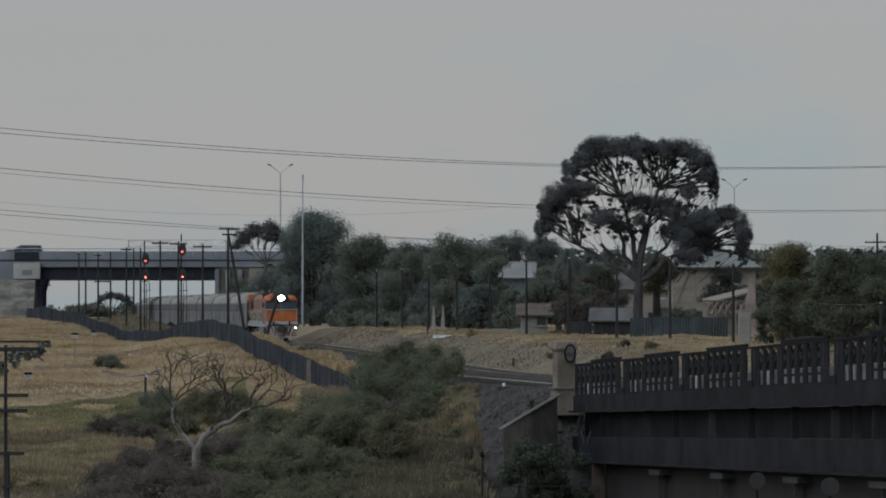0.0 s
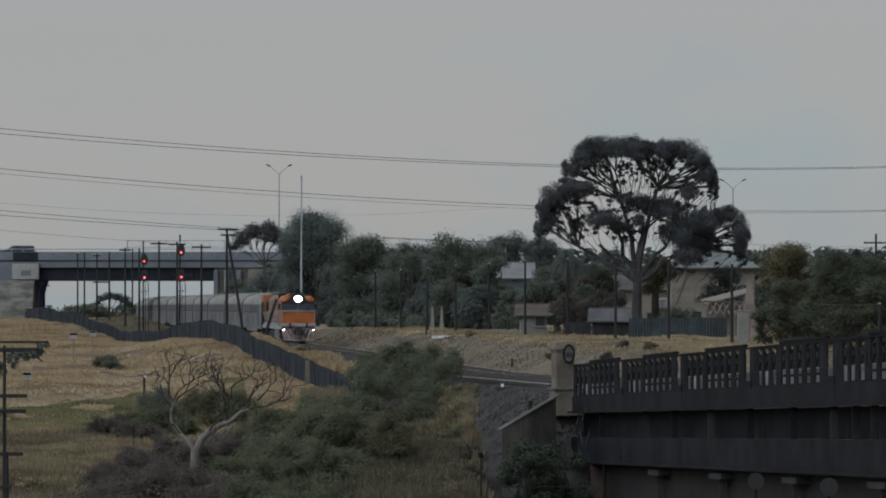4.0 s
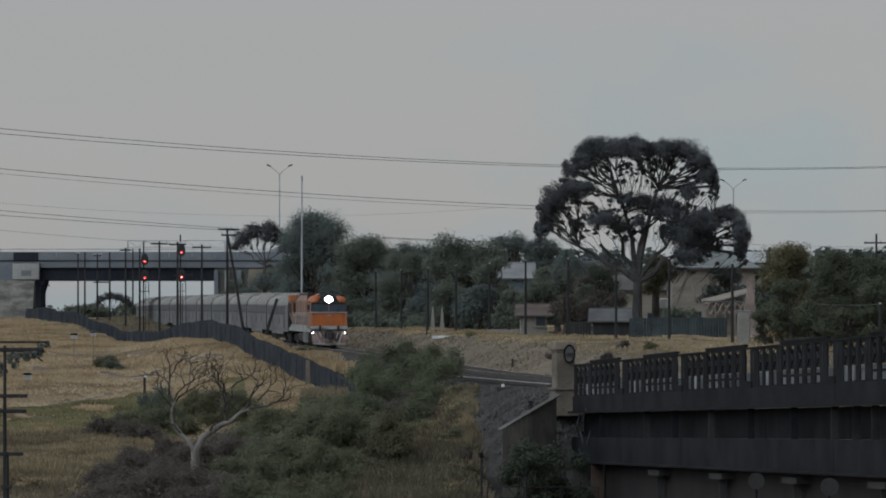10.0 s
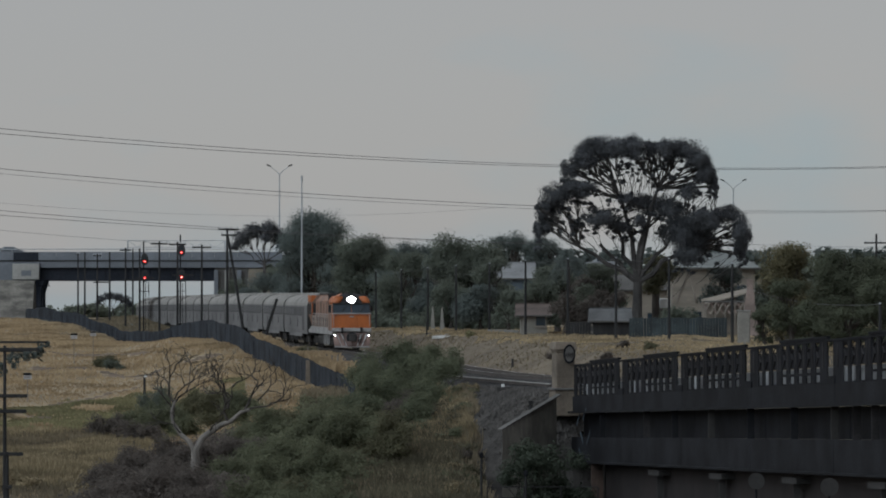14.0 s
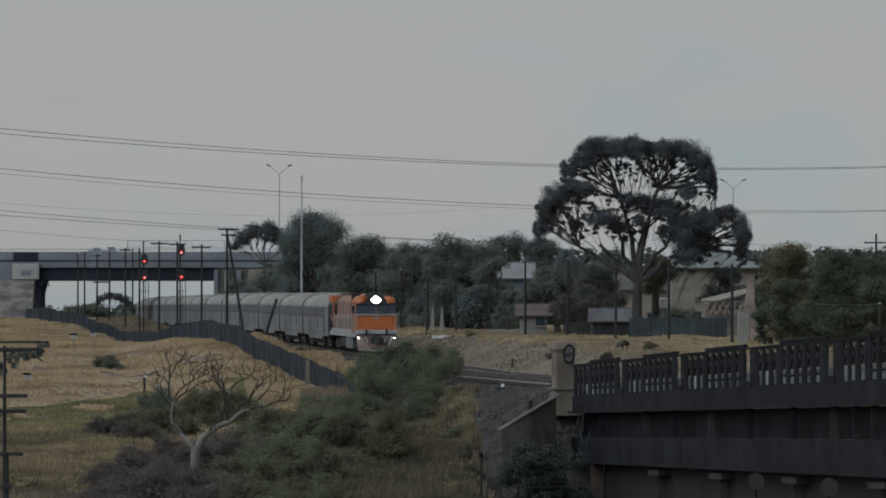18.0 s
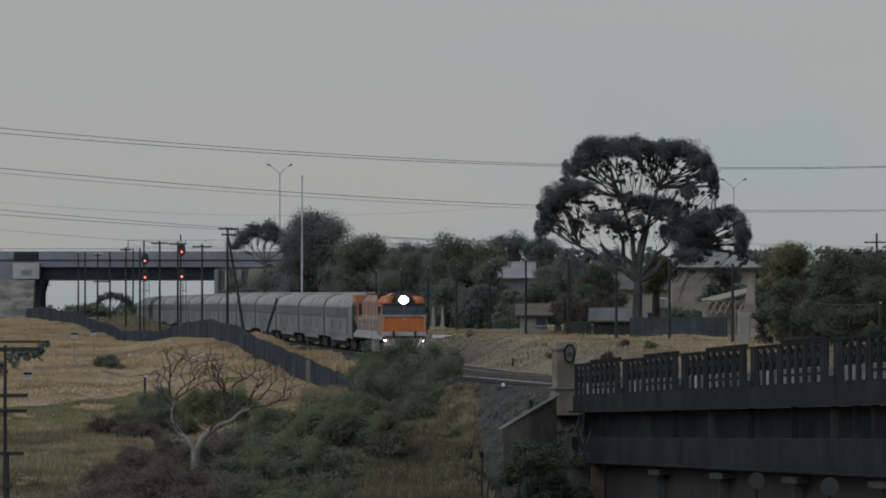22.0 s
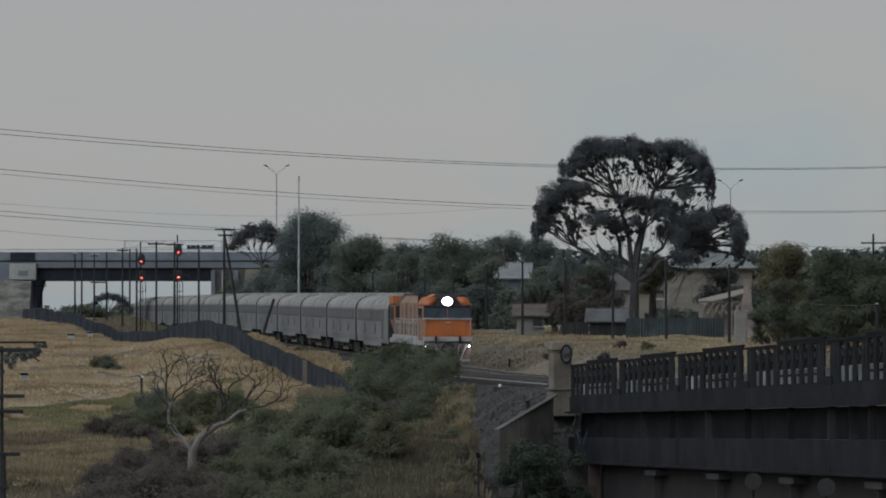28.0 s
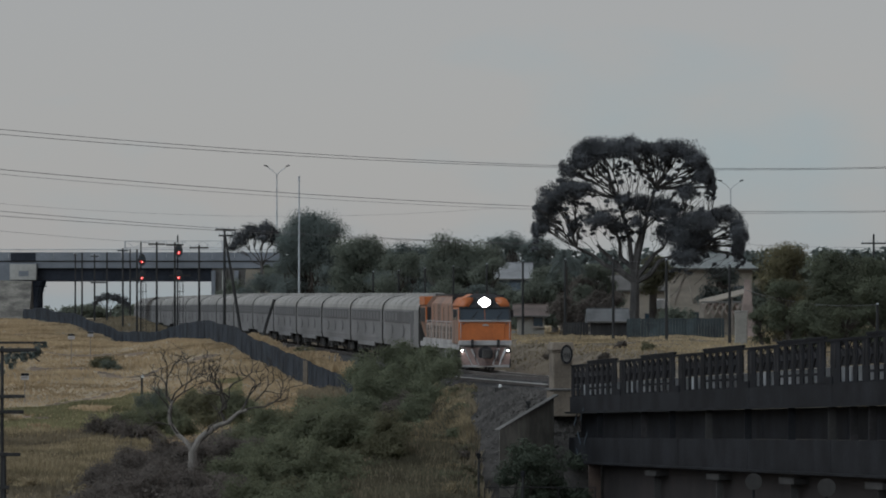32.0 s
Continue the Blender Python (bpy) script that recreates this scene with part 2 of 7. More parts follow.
# ---- mesh helpers ----
class Geo:
    """Vertices and faces that grow piece by piece."""

    def __init__(self):
        self.v, self.f = [], []

    def add(self, v, f):
        k = len(self.v)
        self.v.extend(v)
        self.f.extend([tuple(i + k for i in q) for q in f])
        return self

    def box(self, c, s, m=None, taper=1.0):
        """A box round c of size s; taper: how wide its top is."""
        q = [Vector((x * s[0] / 2 * (taper if z > 0 else 1), y * s[1] / 2 * (taper if z > 0 else 1), z * s[2] / 2)) for z in (-1, 1) for y in (-1, 1) for x in (-1, 1)]
        if m:
            q = [m @ a for a in q]
        q = [tuple(a + Vector(c)) for a in q]
        return self.add(q, [(0, 2, 3, 1), (4, 5, 7, 6), (0, 1, 5, 4), (1, 3, 7, 5), (3, 2, 6, 7), (2, 0, 4, 6)])

    def beam(self, a, b, w, h):
        """A bar from a to b, w wide and h high."""
        a, b = Vector(a), Vector(b)
        t = (b - a).normalized()
        side = t.cross(Vector((0, 0, 1)))
        side = side.normalized() if side.length > 1e-4 else Vector((1, 0, 0))
        up = side.cross(t)
        q = [tuple(p + side * (i * w / 2) + up * (j * h / 2)) for p in (a, b) for i, j in ((-1, -1), (1, -1), (1, 1), (-1, 1))]
        return self.add(q, [(0, 3, 2, 1), (4, 5, 6, 7), (0, 1, 5, 4), (1, 2, 6, 5), (2, 3, 7, 6), (3, 0, 4, 7)])

    def tube(self, pts, rad, n=6):
        """A round bar along pts with the radii rad."""
        pts = [Vector(p) for p in pts]
        if not isinstance(rad, (list, tuple)):
            rad = [rad] * len(pts)
        v, f = [], []
        for i, p in enumerate(pts):
            t = (pts[min(i + 1, len(pts) - 1)] - pts[max(i - 1, 0)]).normalized()
            a = t.cross(Vector((0.31, 0.9, 0.23))).normalized()
            b = t.cross(a)
            for k in range(n):
                w = 2 * math.pi * k / n
                v.append(tuple(p + (a * math.cos(w) + b * math.sin(w)) * rad[i]))
        for i in range(len(pts) - 1):
            for k in range(n):
                f.append((i * n + k, i * n + (k + 1) % n, (i + 1) * n + (k + 1) % n, (i + 1) * n + k))
        f += [tuple(range(n - 1, -1, -1)), tuple((len(pts) - 1) * n + k for k in range(n))]
        return self.add(v, f)

    def drum(self, c, axis, r, length, n=16, r2=None):
        c, axis = Vector(c), Vector(axis).normalized()
        return self.tube([c - axis * length / 2, c + axis * length / 2], [r, r if r2 is None else r2], n)

    def extrude(self, outline, x0, x1):
        """An outline of (y, z) drawn along x."""
        n = len(outline)
        v = [(x0, y, z) for y, z in outline] + [(x1, y, z) for y, z in outline]
        return self.add(v, [(i, (i + 1) % n, n + (i + 1) % n, n + i) for i in range(n)] + [tuple(range(n - 1, -1, -1)), tuple(range(n, 2 * n))])

    def plate(self, outline, y0, y1):
        """An outline of (x, z) drawn along y."""
        n = len(outline)
        v = [(x, y0, z) for x, z in outline] + [(x, y1, z) for x, z in outline]
        return self.add(v, [((i + 1) % n, i, n + i, n + (i + 1) % n) for i in range(n)] + [tuple(range(n)), tuple(range(2 * n - 1, n - 1, -1))])


def mesh_of(name, g, material, smooth=False, bevel=0.0):
    me = bpy.data.meshes.new(name)
    me.from_pydata(g.v, [], g.f)
    bm = bmesh.new()
    bm.from_mesh(me)
    bmesh.ops.recalc_face_normals(bm, faces=bm.faces)
    if bevel:
        bmesh.ops.bevel(bm, geom=bm.edges, offset=bevel, segments=1, affect="EDGES", clamp_overlap=True)
    bm.to_mesh(me)
    bm.free()
    me.materials.append(material)
    if smooth:
        me.polygons.foreach_set("use_smooth", [True] * len(me.polygons))
    return me


def part(name, g, material, parent=None, label="", smooth=False, bevel=0.0, at=None, kind=""):
    """One mesh object under a thing or under a part."""
    ob = new(name, g if isinstance(g, bpy.types.Mesh) else mesh_of(name, g, material, smooth, bevel))
    ob.parent = parent
    if at is not None:
        ob.matrix_basis = at if isinstance(at, Matrix) else Matrix.Translation(at)
    return tagged(ob, label=label, kind=kind)


def thing(name, label, category, at=(0, 0, 0), turn=0.0, group="", kind=""):
    ob = new(name)
    ob.empty_display_size = 0.2
    ob.matrix_basis = pose(*at, 0, 0, turn)
    return tagged(ob, label, category, group, kind)


def ease(a, b, x):
    t = np.clip((x - a) / (b - a), 0, 1)
    return t * t * (3 - 2 * t)


# ---- the line of the railway: how far right of the view's axis it lies, and its height, at each distance ----
LINE_Y = np.arange(60.0, 1300.0, 1.0)
slope = np.interp(LINE_Y, [60, 190, 215, 260, 292, 321, 353, 385, 440, 514, 548, 688, 800, 1000, 1300],
                  [-0.118, -0.116, -0.106, -0.104, -0.107, -0.112, -0.115, -0.117, -0.123, -0.125, -0.122, -0.068, 0.06, 0.2, 0.3])
LINE_X = np.concatenate([[0], np.cumsum((slope[1:] + slope[:-1]) / 2)])
LINE_X = LINE_X - np.interp(244.0, LINE_Y, LINE_X) + 2.45
rise = np.interp(LINE_Y, [60, 130, 190, 210, 228, 244, 430, 575, 700, 1300], [3.2, 1.65, 0.42, 0.16, 0.0, 0.0, 0.668, 0.75, 0.6, 0.3])
LINE_Z = np.convolve(np.pad(rise, 12, mode="edge"), np.ones(25) / 25, mode="valid")
LINE_S = np.concatenate([[0], np.cumsum(np.sqrt(np.diff(LINE_X) ** 2 + 1))])


def line_at(s):
    """The railway at s metres along it, counted away from the camera."""
    return Vector((np.interp(s, LINE_S, LINE_X), np.interp(s, LINE_S, LINE_Y), np.interp(s, LINE_S, LINE_Z)))


def line_s(y):
    return float(np.interp(y, LINE_Y, LINE_S))


def beside(s, off, up=0.0):
    """A point off metres to the right of the railway, as seen from the camera, up metres over the rails."""
    a, b = line_at(s - 0.5), line_at(s + 0.5)
    t = (b - a).normalized()
    return (a + b) / 2 + Vector((t.y, -t.x, 0)) * off + Vector((0, 0, up))


# ---- the lie of the land ----
def land(x, y):
    """The ground's height: railway bank, grassy hill beside it, gully in front, plateau with the houses."""
    x, y = np.asarray(x, float), np.asarray(y, float)
    off = x - np.interp(y, LINE_Y, LINE_X)
    rail = np.interp(y, LINE_Y, LINE_Z) - 0.62
    hill = np.interp(y, [-60, 100, 150, 180, 220, 270, 330, 365, 420, 455, 500, 700, 1200], [-6.5, -6, -5, -4.2, -3.7, -2.6, -0.5, 0.3, 0.5, 1.55, 2.2, 1.2, 0.6])
    berm = np.interp(y, [150, 200, 225, 250, 290, 330, 350, 368, 385, 420, 455, 500, 700], [-4.6, -2.5, -1.9, -1.5, -0.87, 0.62, 1.0, 0.66, 0.16, 0.03, 1.2, 1.96, 1.0])
    left = berm + (hill - berm) * ease(11, 18, -off)
    left = rail + (left - rail) * ease(3.6, 8.0, -off)
    left = left + 0.45 * ease(372, 425, y) * (1 - ease(560, 600, y)) * np.exp(-((off + 7.5) / 2.2) ** 2)
    flat = np.interp(y, [-60, 130, 165, 205, 230, 260, 400, 700, 1200], [-6.5, -6, -5, -1.2, 0.9, 1.3, 1.6, 1.3, 0.6])
    right = rail + (flat - rail) * ease(3.2, 8.5, off)
    z = np.where(off < 0, left, right)
    gully = np.interp(y, [-60, 140, 170, 192], [-6.5, -6, -4.6, -3.0])
    gully = gully - 2.0 * ease(-9, -5, off) * (1 - ease(186, 193, y))
    w = np.where((off > -7) & (off < 9), 1 - ease(187, 194, y), 1 - ease(184, 206, y))
    z = z * (1 - w) + np.minimum(z, gully) * w
    bumps = 0.09 * np.sin(x * 0.55 + y * 0.11) * np.sin(y * 0.17 - x * 0.2) + 0.06 * np.sin(x * 1.3 + 2) * np.sin(y * 0.41)
    z = z + bumps * ease(4, 9, np.abs(off)) * (y < 900)
    return np.where(y > 900, z * ease(4500, 900, y) + 0.4 * (1 - ease(4500, 900, y)), z)


def land_z(x, y):
    return float(land(x, y))


TRAILS = ((-24.6, 272, -20.2, 292, 0.9), (-22.5, 256, -26.5, 262, 0.7), (-30.0, 322, -21.0, 306, 0.9), (-22.0, 300, -16.0, 318, 0.7), (-33.0, 352, -22.0, 336, 1.2))


def off_trail(x, y):
    """False on the worn paths over the hill (x, y at both ends, half width)."""
    ok = np.ones(np.shape(x), bool)
    for x0, y0, x1, y1, half in TRAILS:
        u = np.clip((x - x0) / (x1 - x0), -0.05, 1.05)
        line = y0 + (y1 - y0) * u + 2.2 * np.sin(x * 0.9)
        ok &= ~((np.abs(y - line) < half * (2.2 + np.sin(x * 2.1))) & (u > 0) & (u < 1))
    return ok


def make_ground():
    ys = np.concatenate([np.arange(-200, 140, 20.0), np.arange(140, 520, 1.5), np.arange(520, 900, 8.0), np.geomspace(900, 4800, 24)])
    us = np.concatenate([np.linspace(-1, -0.13, 14), np.linspace(-0.125, 0.125, 150), np.linspace(0.13, 1, 14)])
    yy, uu = np.meshgrid(ys, us, indexing="ij")
    xx = uu * (np.abs(yy) * 0.98 + 60)
    zz = land(xx, yy)
    n, m = xx.shape
    v = np.stack([xx, yy, zz], -1).reshape(-1, 3)
    i = (np.arange(n - 1)[:, None] * m + np.arange(m - 1)[None, :]).reshape(-1)
    f = np.stack([i, i + 1, i + m + 1, i + m], -1)
    me = bpy.data.meshes.new("ground")
    me.from_pydata(v.tolist(), [], f.tolist())
    for mat in (EARTH, GULLY, CINDER, VERGE, BANK, TRAIL):
        me.materials.append(mat)
    me.polygons.foreach_set("use_smooth", [True] * len(me.polygons))
    cx, cy = xx[:-1, :-1].ravel(), yy[:-1, :-1].ravel()
    off = cx - np.interp(cy, LINE_Y, LINE_X)
    wob = 3 * np.sin(cx * 0.9) + 4 * np.sin(cy * 0.21 + cx * 0.4)
    slot = np.where((cy + wob < 224 + np.clip(-off, 0, 30) * -0.7) & (cy > 100) & (off > -34), 1, 0)
    slot = np.where((off > -9.5 + 0.2 * wob) & (off < 4.5) & (cy < 234), 2, slot)
    slot = np.where((off > np.interp(cy, [400, 430], [-13.5, -19.0])) & (off < -3.0) & (cy > 366) & (cy < 640), 3, slot)
    slot = np.where((off > 3.0) & (slot == 0) & (cy > 180) & (cy < 440), 4, slot)
    slot = np.where((slot == 0) & ~off_trail(cx, cy), 5, slot)
    me.polygons.foreach_set("material_index", slot.astype(np.int32))
    return tagged(new("ground", me), "dry grassy ground with a railway bank and a gully", "ground", kind="structure")


make_ground()


def make_track():
    """Ballast bed, sleepers and the two rails."""
    s0, s1 = line_s(192), line_s(840)
    ss = np.arange(s0, s1, 3.0)
    g = Geo()
    prof = [(-3.6, -0.95), (-1.75, -0.2), (1.75, -0.2), (3.6, -0.95)]
    v = [tuple(beside(s, o, u)) for s in ss for o, u in prof]
    f = [(4 * i + k, 4 * i + k + 1, 4 * i + 5 + k, 4 * i + 4 + k) for i in range(len(ss) - 1) for k in range(3)]
    g.add(v, f)
    bed = part("track_bed", g, BALLAST, None, kind="structure")
    tagged(bed, "dark crushed-stone ballast bed of the railway", "track bed")
    track = thing("railway_track", "single railway track with steel rails on timber sleepers", "railway track", kind="structure")
    for off in (-0.75, 0.75):
        g = Geo()
        sect = [(-0.07, -0.17), (0.07, -0.17), (0.036, -0.02), (0.036, 0), (-0.036, 0), (-0.036, -0.02)]
        v = [tuple(beside(s, off + o, u)) for s in ss for o, u in sect]
        f = [(6 * i + k, 6 * i + (k + 1) % 6, 6 * i + 6 + (k + 1) % 6, 6 * i + 6 + k) for i in range(len(ss) - 1) for k in range(6)]
        g.add(v, f)
        rl = part("rail", g, RUST, track, "rusty steel rail with a worn bright head")
        rl.data.materials.append(RAIL_TOP)
        for p in rl.data.polygons:
            if p.normal.z > 0.9:
                p.material_index = 1
    sl = mesh_of("sleeper", Geo().box((0, 0, 0), (2.5, 0.24, 0.14)), SLEEPER)
    for i in range(int((line_s(330) - s0) / 0.68)):
        s = s0 + i * 0.68
        a, b = line_at(s), line_at(s + 1)
        part("sleeper", sl, None, track, at=pose(*beside(s, 0, -0.23), 0, 0, math.degrees(math.atan2(b.y - a.y, b.x - a.x)) - 90))
    return track


make_track()


# ---- the train ----
CAR_PITCH, LOCO_LEN, CARS = 24.0, 22.0, 18


def wheelset_mesh(r):
    g = Geo()
    for y in (-0.75, 0.75):
        g.drum((0, y, 0), (0, 1, 0), r, 0.13, 20)
        g.drum((0, y * 0.94, 0), (0, 1, 0), r + 0.03, 0.03, 20)
        g.drum((0, y * 1.1, 0), (0, 1, 0), r * 0.45, 0.06, 10)
        g.box((r * 0.6, y * 1.1, 0), (0.1, 0.04, 0.1))
    g.drum((0, 0, 0), (0, 1, 0), 0.09, 1.5, 10)
    return mesh_of("wheelset", g, GRIME)


def bogie(parent, x, axles, r, wheel_me):
    """A bogie: side frames and springs, with its turning wheelsets as sub-parts."""
    length = axles[-1] - axles[0]
    g = Geo()
    for y in (-1.0, 1.0):
        g.plate([(-length / 2 - 0.5, r - 0.1), (length / 2 + 0.5, r - 0.1), (length / 2 + 0.5, r + 0.12), (0.5, r + 0.2), (-0.5, r + 0.2), (-length / 2 - 0.5, r + 0.12)], y - 0.06, y + 0.06)
        for a in axles:
            g.box((a, y * 1.07, r), (0.34, 0.16, 0.34))
            g.drum((a - 0.36, y * 1.04, r + 0.24), (0, 0, 1), 0.09, 0.3, 8)
            g.drum((a + 0.36, y * 1.04, r + 0.24), (0, 0, 1), 0.09, 0.3, 8)
        g.beam((-length / 2 - 0.4, y * 1.05, r + 0.3), (length / 2 + 0.4, y * 1.05, r + 0.3), 0.08, 0.1)
    g.box((0, 0, r + 0.1), (0.5, 2.0, 0.24))
    b = part("bogie", g, GRIME, parent, "grimy steel bogie", at=(x, 0, 0))
    return b, [part("wheelset", wheel_me, None, b, at=(a, 0, r)) for a in axles]


def cab_shell():
    """Full-width cab: its front leans back above the nose panel, its roof edges are cut off."""
    g = Geo()
    levels = [(1.45, 1.47, 0.0), (2.72, 1.47, 0.02), (3.46, 1.44, 0.26), (4.02, 1.02, 0.52), (4.24, 0.62, 0.72)]
    v = []
    for z, w, back in levels:
        v += [(11.0 - back, -w, z), (11.0 - back, w, z), (7.6, -w, z), (7.6, w, z)]
    f = [(0, 1, 3, 2), (16, 17, 19, 18)]
    for i in range(4):
        a, b = 4 * i, 4 * i + 4
        f += [(a, a + 1, b + 1, b), (a + 2, a + 3, b + 3, b + 2), (a, a + 2, b + 2, b), (a + 1, a + 3, b + 3, b + 1)]
    return g.add(v, f)


def make_loco():
    loco = thing("diesel_locomotive", "orange and white diesel locomotive with lit headlights", "locomotive")
    cab = part("cab", cab_shell(), SALMON, loco, "bleached orange cab with a bright orange front", bevel=0.05)
    cab.data.materials.append(ORANGE)
    cab.data.materials.append(BLACK)
    for p in cab.data.polygons:
        p.material_index = 2 if p.center.z > 3.4 and p.normal.x > 0.3 else 1 if p.normal.x > 0.3 or (p.normal.z > 0.2 and p.center.z > 3.4) else 0
    # nose: white rims, door and lettering bar
    part("nose_rim", Geo().box((11.02, 0, 2.74), (0.06, 2.92, 0.07)), SILL_W, loco, "white rim")
    part("nose_door", Geo().box((11.01, 0.78, 2.05), (0.05, 0.62, 1.05)), ORANGE, loco, bevel=0.02)
    part("nose_emblem", Geo().plate([(-0.2, 0), (0.2, 0), (0.1, 0.1), (-0.1, 0.1)], -0.01, 0.01), SILL_W, loco, "small pale emblem", at=pose(11.04, 0.02, 2.48, 0, 0, 90))
    for y in (-0.7, 0.7):
        g = Geo()
        w = 0.685
        pts = [(11.0 - 0.05, 2.79), (11.0 - 0.265, 3.48)]
        v = [(pts[0][0] + 0.03, y - w, pts[0][1]), (pts[0][0] + 0.03, y + w, pts[0][1]), (pts[1][0] + 0.03, y + w * 0.98, pts[1][1]), (pts[1][0] + 0.03, y - w * 0.98, pts[1][1])]
        g.add(v + [(a - 0.05, b, c) for a, b, c in v], [(0, 1, 2, 3), (7, 6, 5, 4), (0, 4, 5, 1), (1, 5, 6, 2), (2, 6, 7, 3), (3, 7, 4, 0)])
        scr = part("windscreen", g, GLASS_D, loco, "dark windscreen")
        part("wiper", Geo().beam((10.99, y - 0.1, 2.84), (10.87, y + 0.3, 3.3), 0.03, 0.02), BLACK, scr)
        s = 1 if y > 0 else -1
        part("side_window", Geo().box((9.7, s * 1.472, 3.1), (0.9, 0.03, 0.6)), GLASS_D, loco, "dark cab side window")
        part("side_window", Geo().box((8.5, s * 1.472, 3.1), (0.8, 0.03, 0.6)), GLASS_D, loco)
        part("cab_door", Geo().box((8.5, s * 1.475, 2.1), (0.75, 0.03, 1.2)), SALMON, loco, bevel=0.01)
        part("mirror", Geo().box((10.2, s * 1.6, 3.15), (0.06, 0.16, 0.4)), BLACK, loco)
        arc = [(math.radians(d), 0.44) for d in range(0, 91, 15)]
        rim = [(s * (0.98 + r * math.cos(w)), 3.52 + 1.25 * r * math.sin(w)) for w, r in arc] + [(s * 0.62, 4.04), (s * 0.62, 3.9), (s * 0.9, 3.52)]
        g = Geo()
        for x, k in ((10.78, 0.98), (10.5, 1.02), (9.3, 1.03), (7.7, 1.03)):
            g.v += [(x - 0.42 * max(0.0, z - 3.52), y2 * k, z) for y2, z in rim]
        m = len(rim)
        g.f += [(i + j * m, (i + 1) % m + j * m, (i + 1) % m + (j + 1) * m, i + (j + 1) * m) for j in range(3) for i in range(m)] + [tuple(range(m)), tuple(range(4 * m - 1, 3 * m - 1, -1))]
        part("roof_shoulder", g, ORANGE, loco, "rounded orange roof shoulder", smooth=True)
        # Black slab draws the shade in the gap between cab and hood.
        part("shoulder_gap", Geo().box((7.66, s * 1.15, 3.0), (0.1, 0.6, 2.4)), BLACK, loco, "black slab in place of the shaded gap behind the cab")
        part("windscreen_pillar", Geo().beam((10.99, s * 1.4, 2.8), (10.77, s * 1.37, 3.46), 0.1, 0.06), BLACK, loco)
        part("number_board", Geo().box((10.62, s * 0.74, 3.72), (0.06, 0.3, 0.2)), BLACK, loco, "dark blank number board")
    part("windscreen_brow", Geo().beam((10.79, -1.4, 3.5), (10.79, 1.4, 3.5), 0.1, 0.1), BLACK, loco, "black strip over the windscreens")
    part("windscreen_sill", Geo().beam((11.03, -1.44, 2.78), (11.03, 1.44, 2.78), 0.06, 0.05), SILL_W, loco, "white strip under the windscreens")
    # headlight cluster over the windscreens; discs oversized so their glare is built in
    housing = part("headlight_housing", Geo().box((10.55, 0, 3.80), (0.5, 0.8, 0.52)), BLACK, loco, "dark headlight housing", bevel=0.03)
    for y, z in ((-0.16, 3.79), (0.16, 3.79), (0.0, 3.9), (0.0, 3.68)):
        part("headlight", Geo().drum((10.81, y, z), (1, 0, 0), 0.155, 0.05, 18), LAMP_W, housing, "oversized white headlight disc, glare built into its size")
    for y in (-1.28, 1.28):
        box = part("ditch_light_box", Geo().box((11.0, y, 1.12), (0.24, 0.32, 0.30)), GRIME, loco, bevel=0.02)
        part("ditch_light", Geo().drum((11.135, y, 1.12), (1, 0, 0), 0.036, 0.04, 16), LAMP_W, box, "white ditch light")
        part("marker_light", Geo().drum((11.04, y * 0.93, 2.6), (1, 0, 0), 0.05, 0.04, 10), DIRTY_RED, loco)
    # sill, pilot, coupler, steps
    part("front_sill", Geo().box((11.0, 0, 1.54), (0.22, 2.96, 0.28)), SILL_W, loco, "dirty white front sill", bevel=0.02)
    g = Geo()
    v = [(11.0, -1.45, 1.3), (11.0, 1.45, 1.3), (11.35, 1.3, 0.28), (11.35, -1.3, 0.28), (11.55, 0, 0.28), (11.1, 0, 1.3)]
    g.add(v, [(0, 5, 4, 3), (5, 1, 2, 4), (0, 3, 2, 1), (3, 4, 2), (0, 1, 5)])
    part("pilot", g, DIRTY_RED, loco, "grimy red and white striped pilot plate")
    for i, y in enumerate((-1.12, -0.74, 0.74, 1.12)):
        s = 1 if y > 0 else -1
        a = Geo().beam((11.09, y, 1.22), (11.46 - abs(y) * 0.1, y - s * 0.42, 0.34), 0.27, 0.03)
        part("warning_stripe", a, STRIPE_W, loco, "white warning stripe")
    part("pilot_lip", Geo().beam((11.44, -1.3, 0.27), (11.44, 1.3, 0.27), 0.08, 0.12), SILL_W, loco)
    part("coupler", Geo().box((11.45, 0, 0.95), (0.7, 0.34, 0.34)).box((11.75, 0, 0.95), (0.3, 0.42, 0.5)), GRIME, loco, "heavy steel coupler", bevel=0.03)
    part("coupler_pocket", Geo().drum((11.2, 0, 0.95), (1, 0, 0), 0.42, 0.3, 14), BLACK, loco, "dark round coupler pocket")
    for y in (-0.62, 0.55, 0.72):
        part("air_hose", Geo().tube([(11.2, y, 1.2), (11.4, y * 0.95, 0.9), (11.42, y * 0.9, 0.55)], 0.03, 6), BLACK, loco)
    for y in (-0.72, 0.72):
        part("lifting_post", Geo().box((11.16, y, 1.52), (0.16, 0.14, 0.42)), BLACK, loco)
    for y in (-1.36, 1.36):
        for z in (0.45, 0.8, 1.15):
            part("step", Geo().box((10.35, y, z), (0.5, 0.22, 0.04)), GRIME, loco)
        part("grab_rail", Geo().tube([(11.02, y, 1.75), (11.1, y, 1.8), (11.1, y, 2.6), (11.02, y, 2.65)], 0.02, 5), SILL_W, loco)
    # frame, tank, long hood
    part("underframe", Geo().box((0, 0, 1.3), (21.4, 2.86, 0.3)), SILL_W, loco, "dirty white side sill", bevel=0.02)
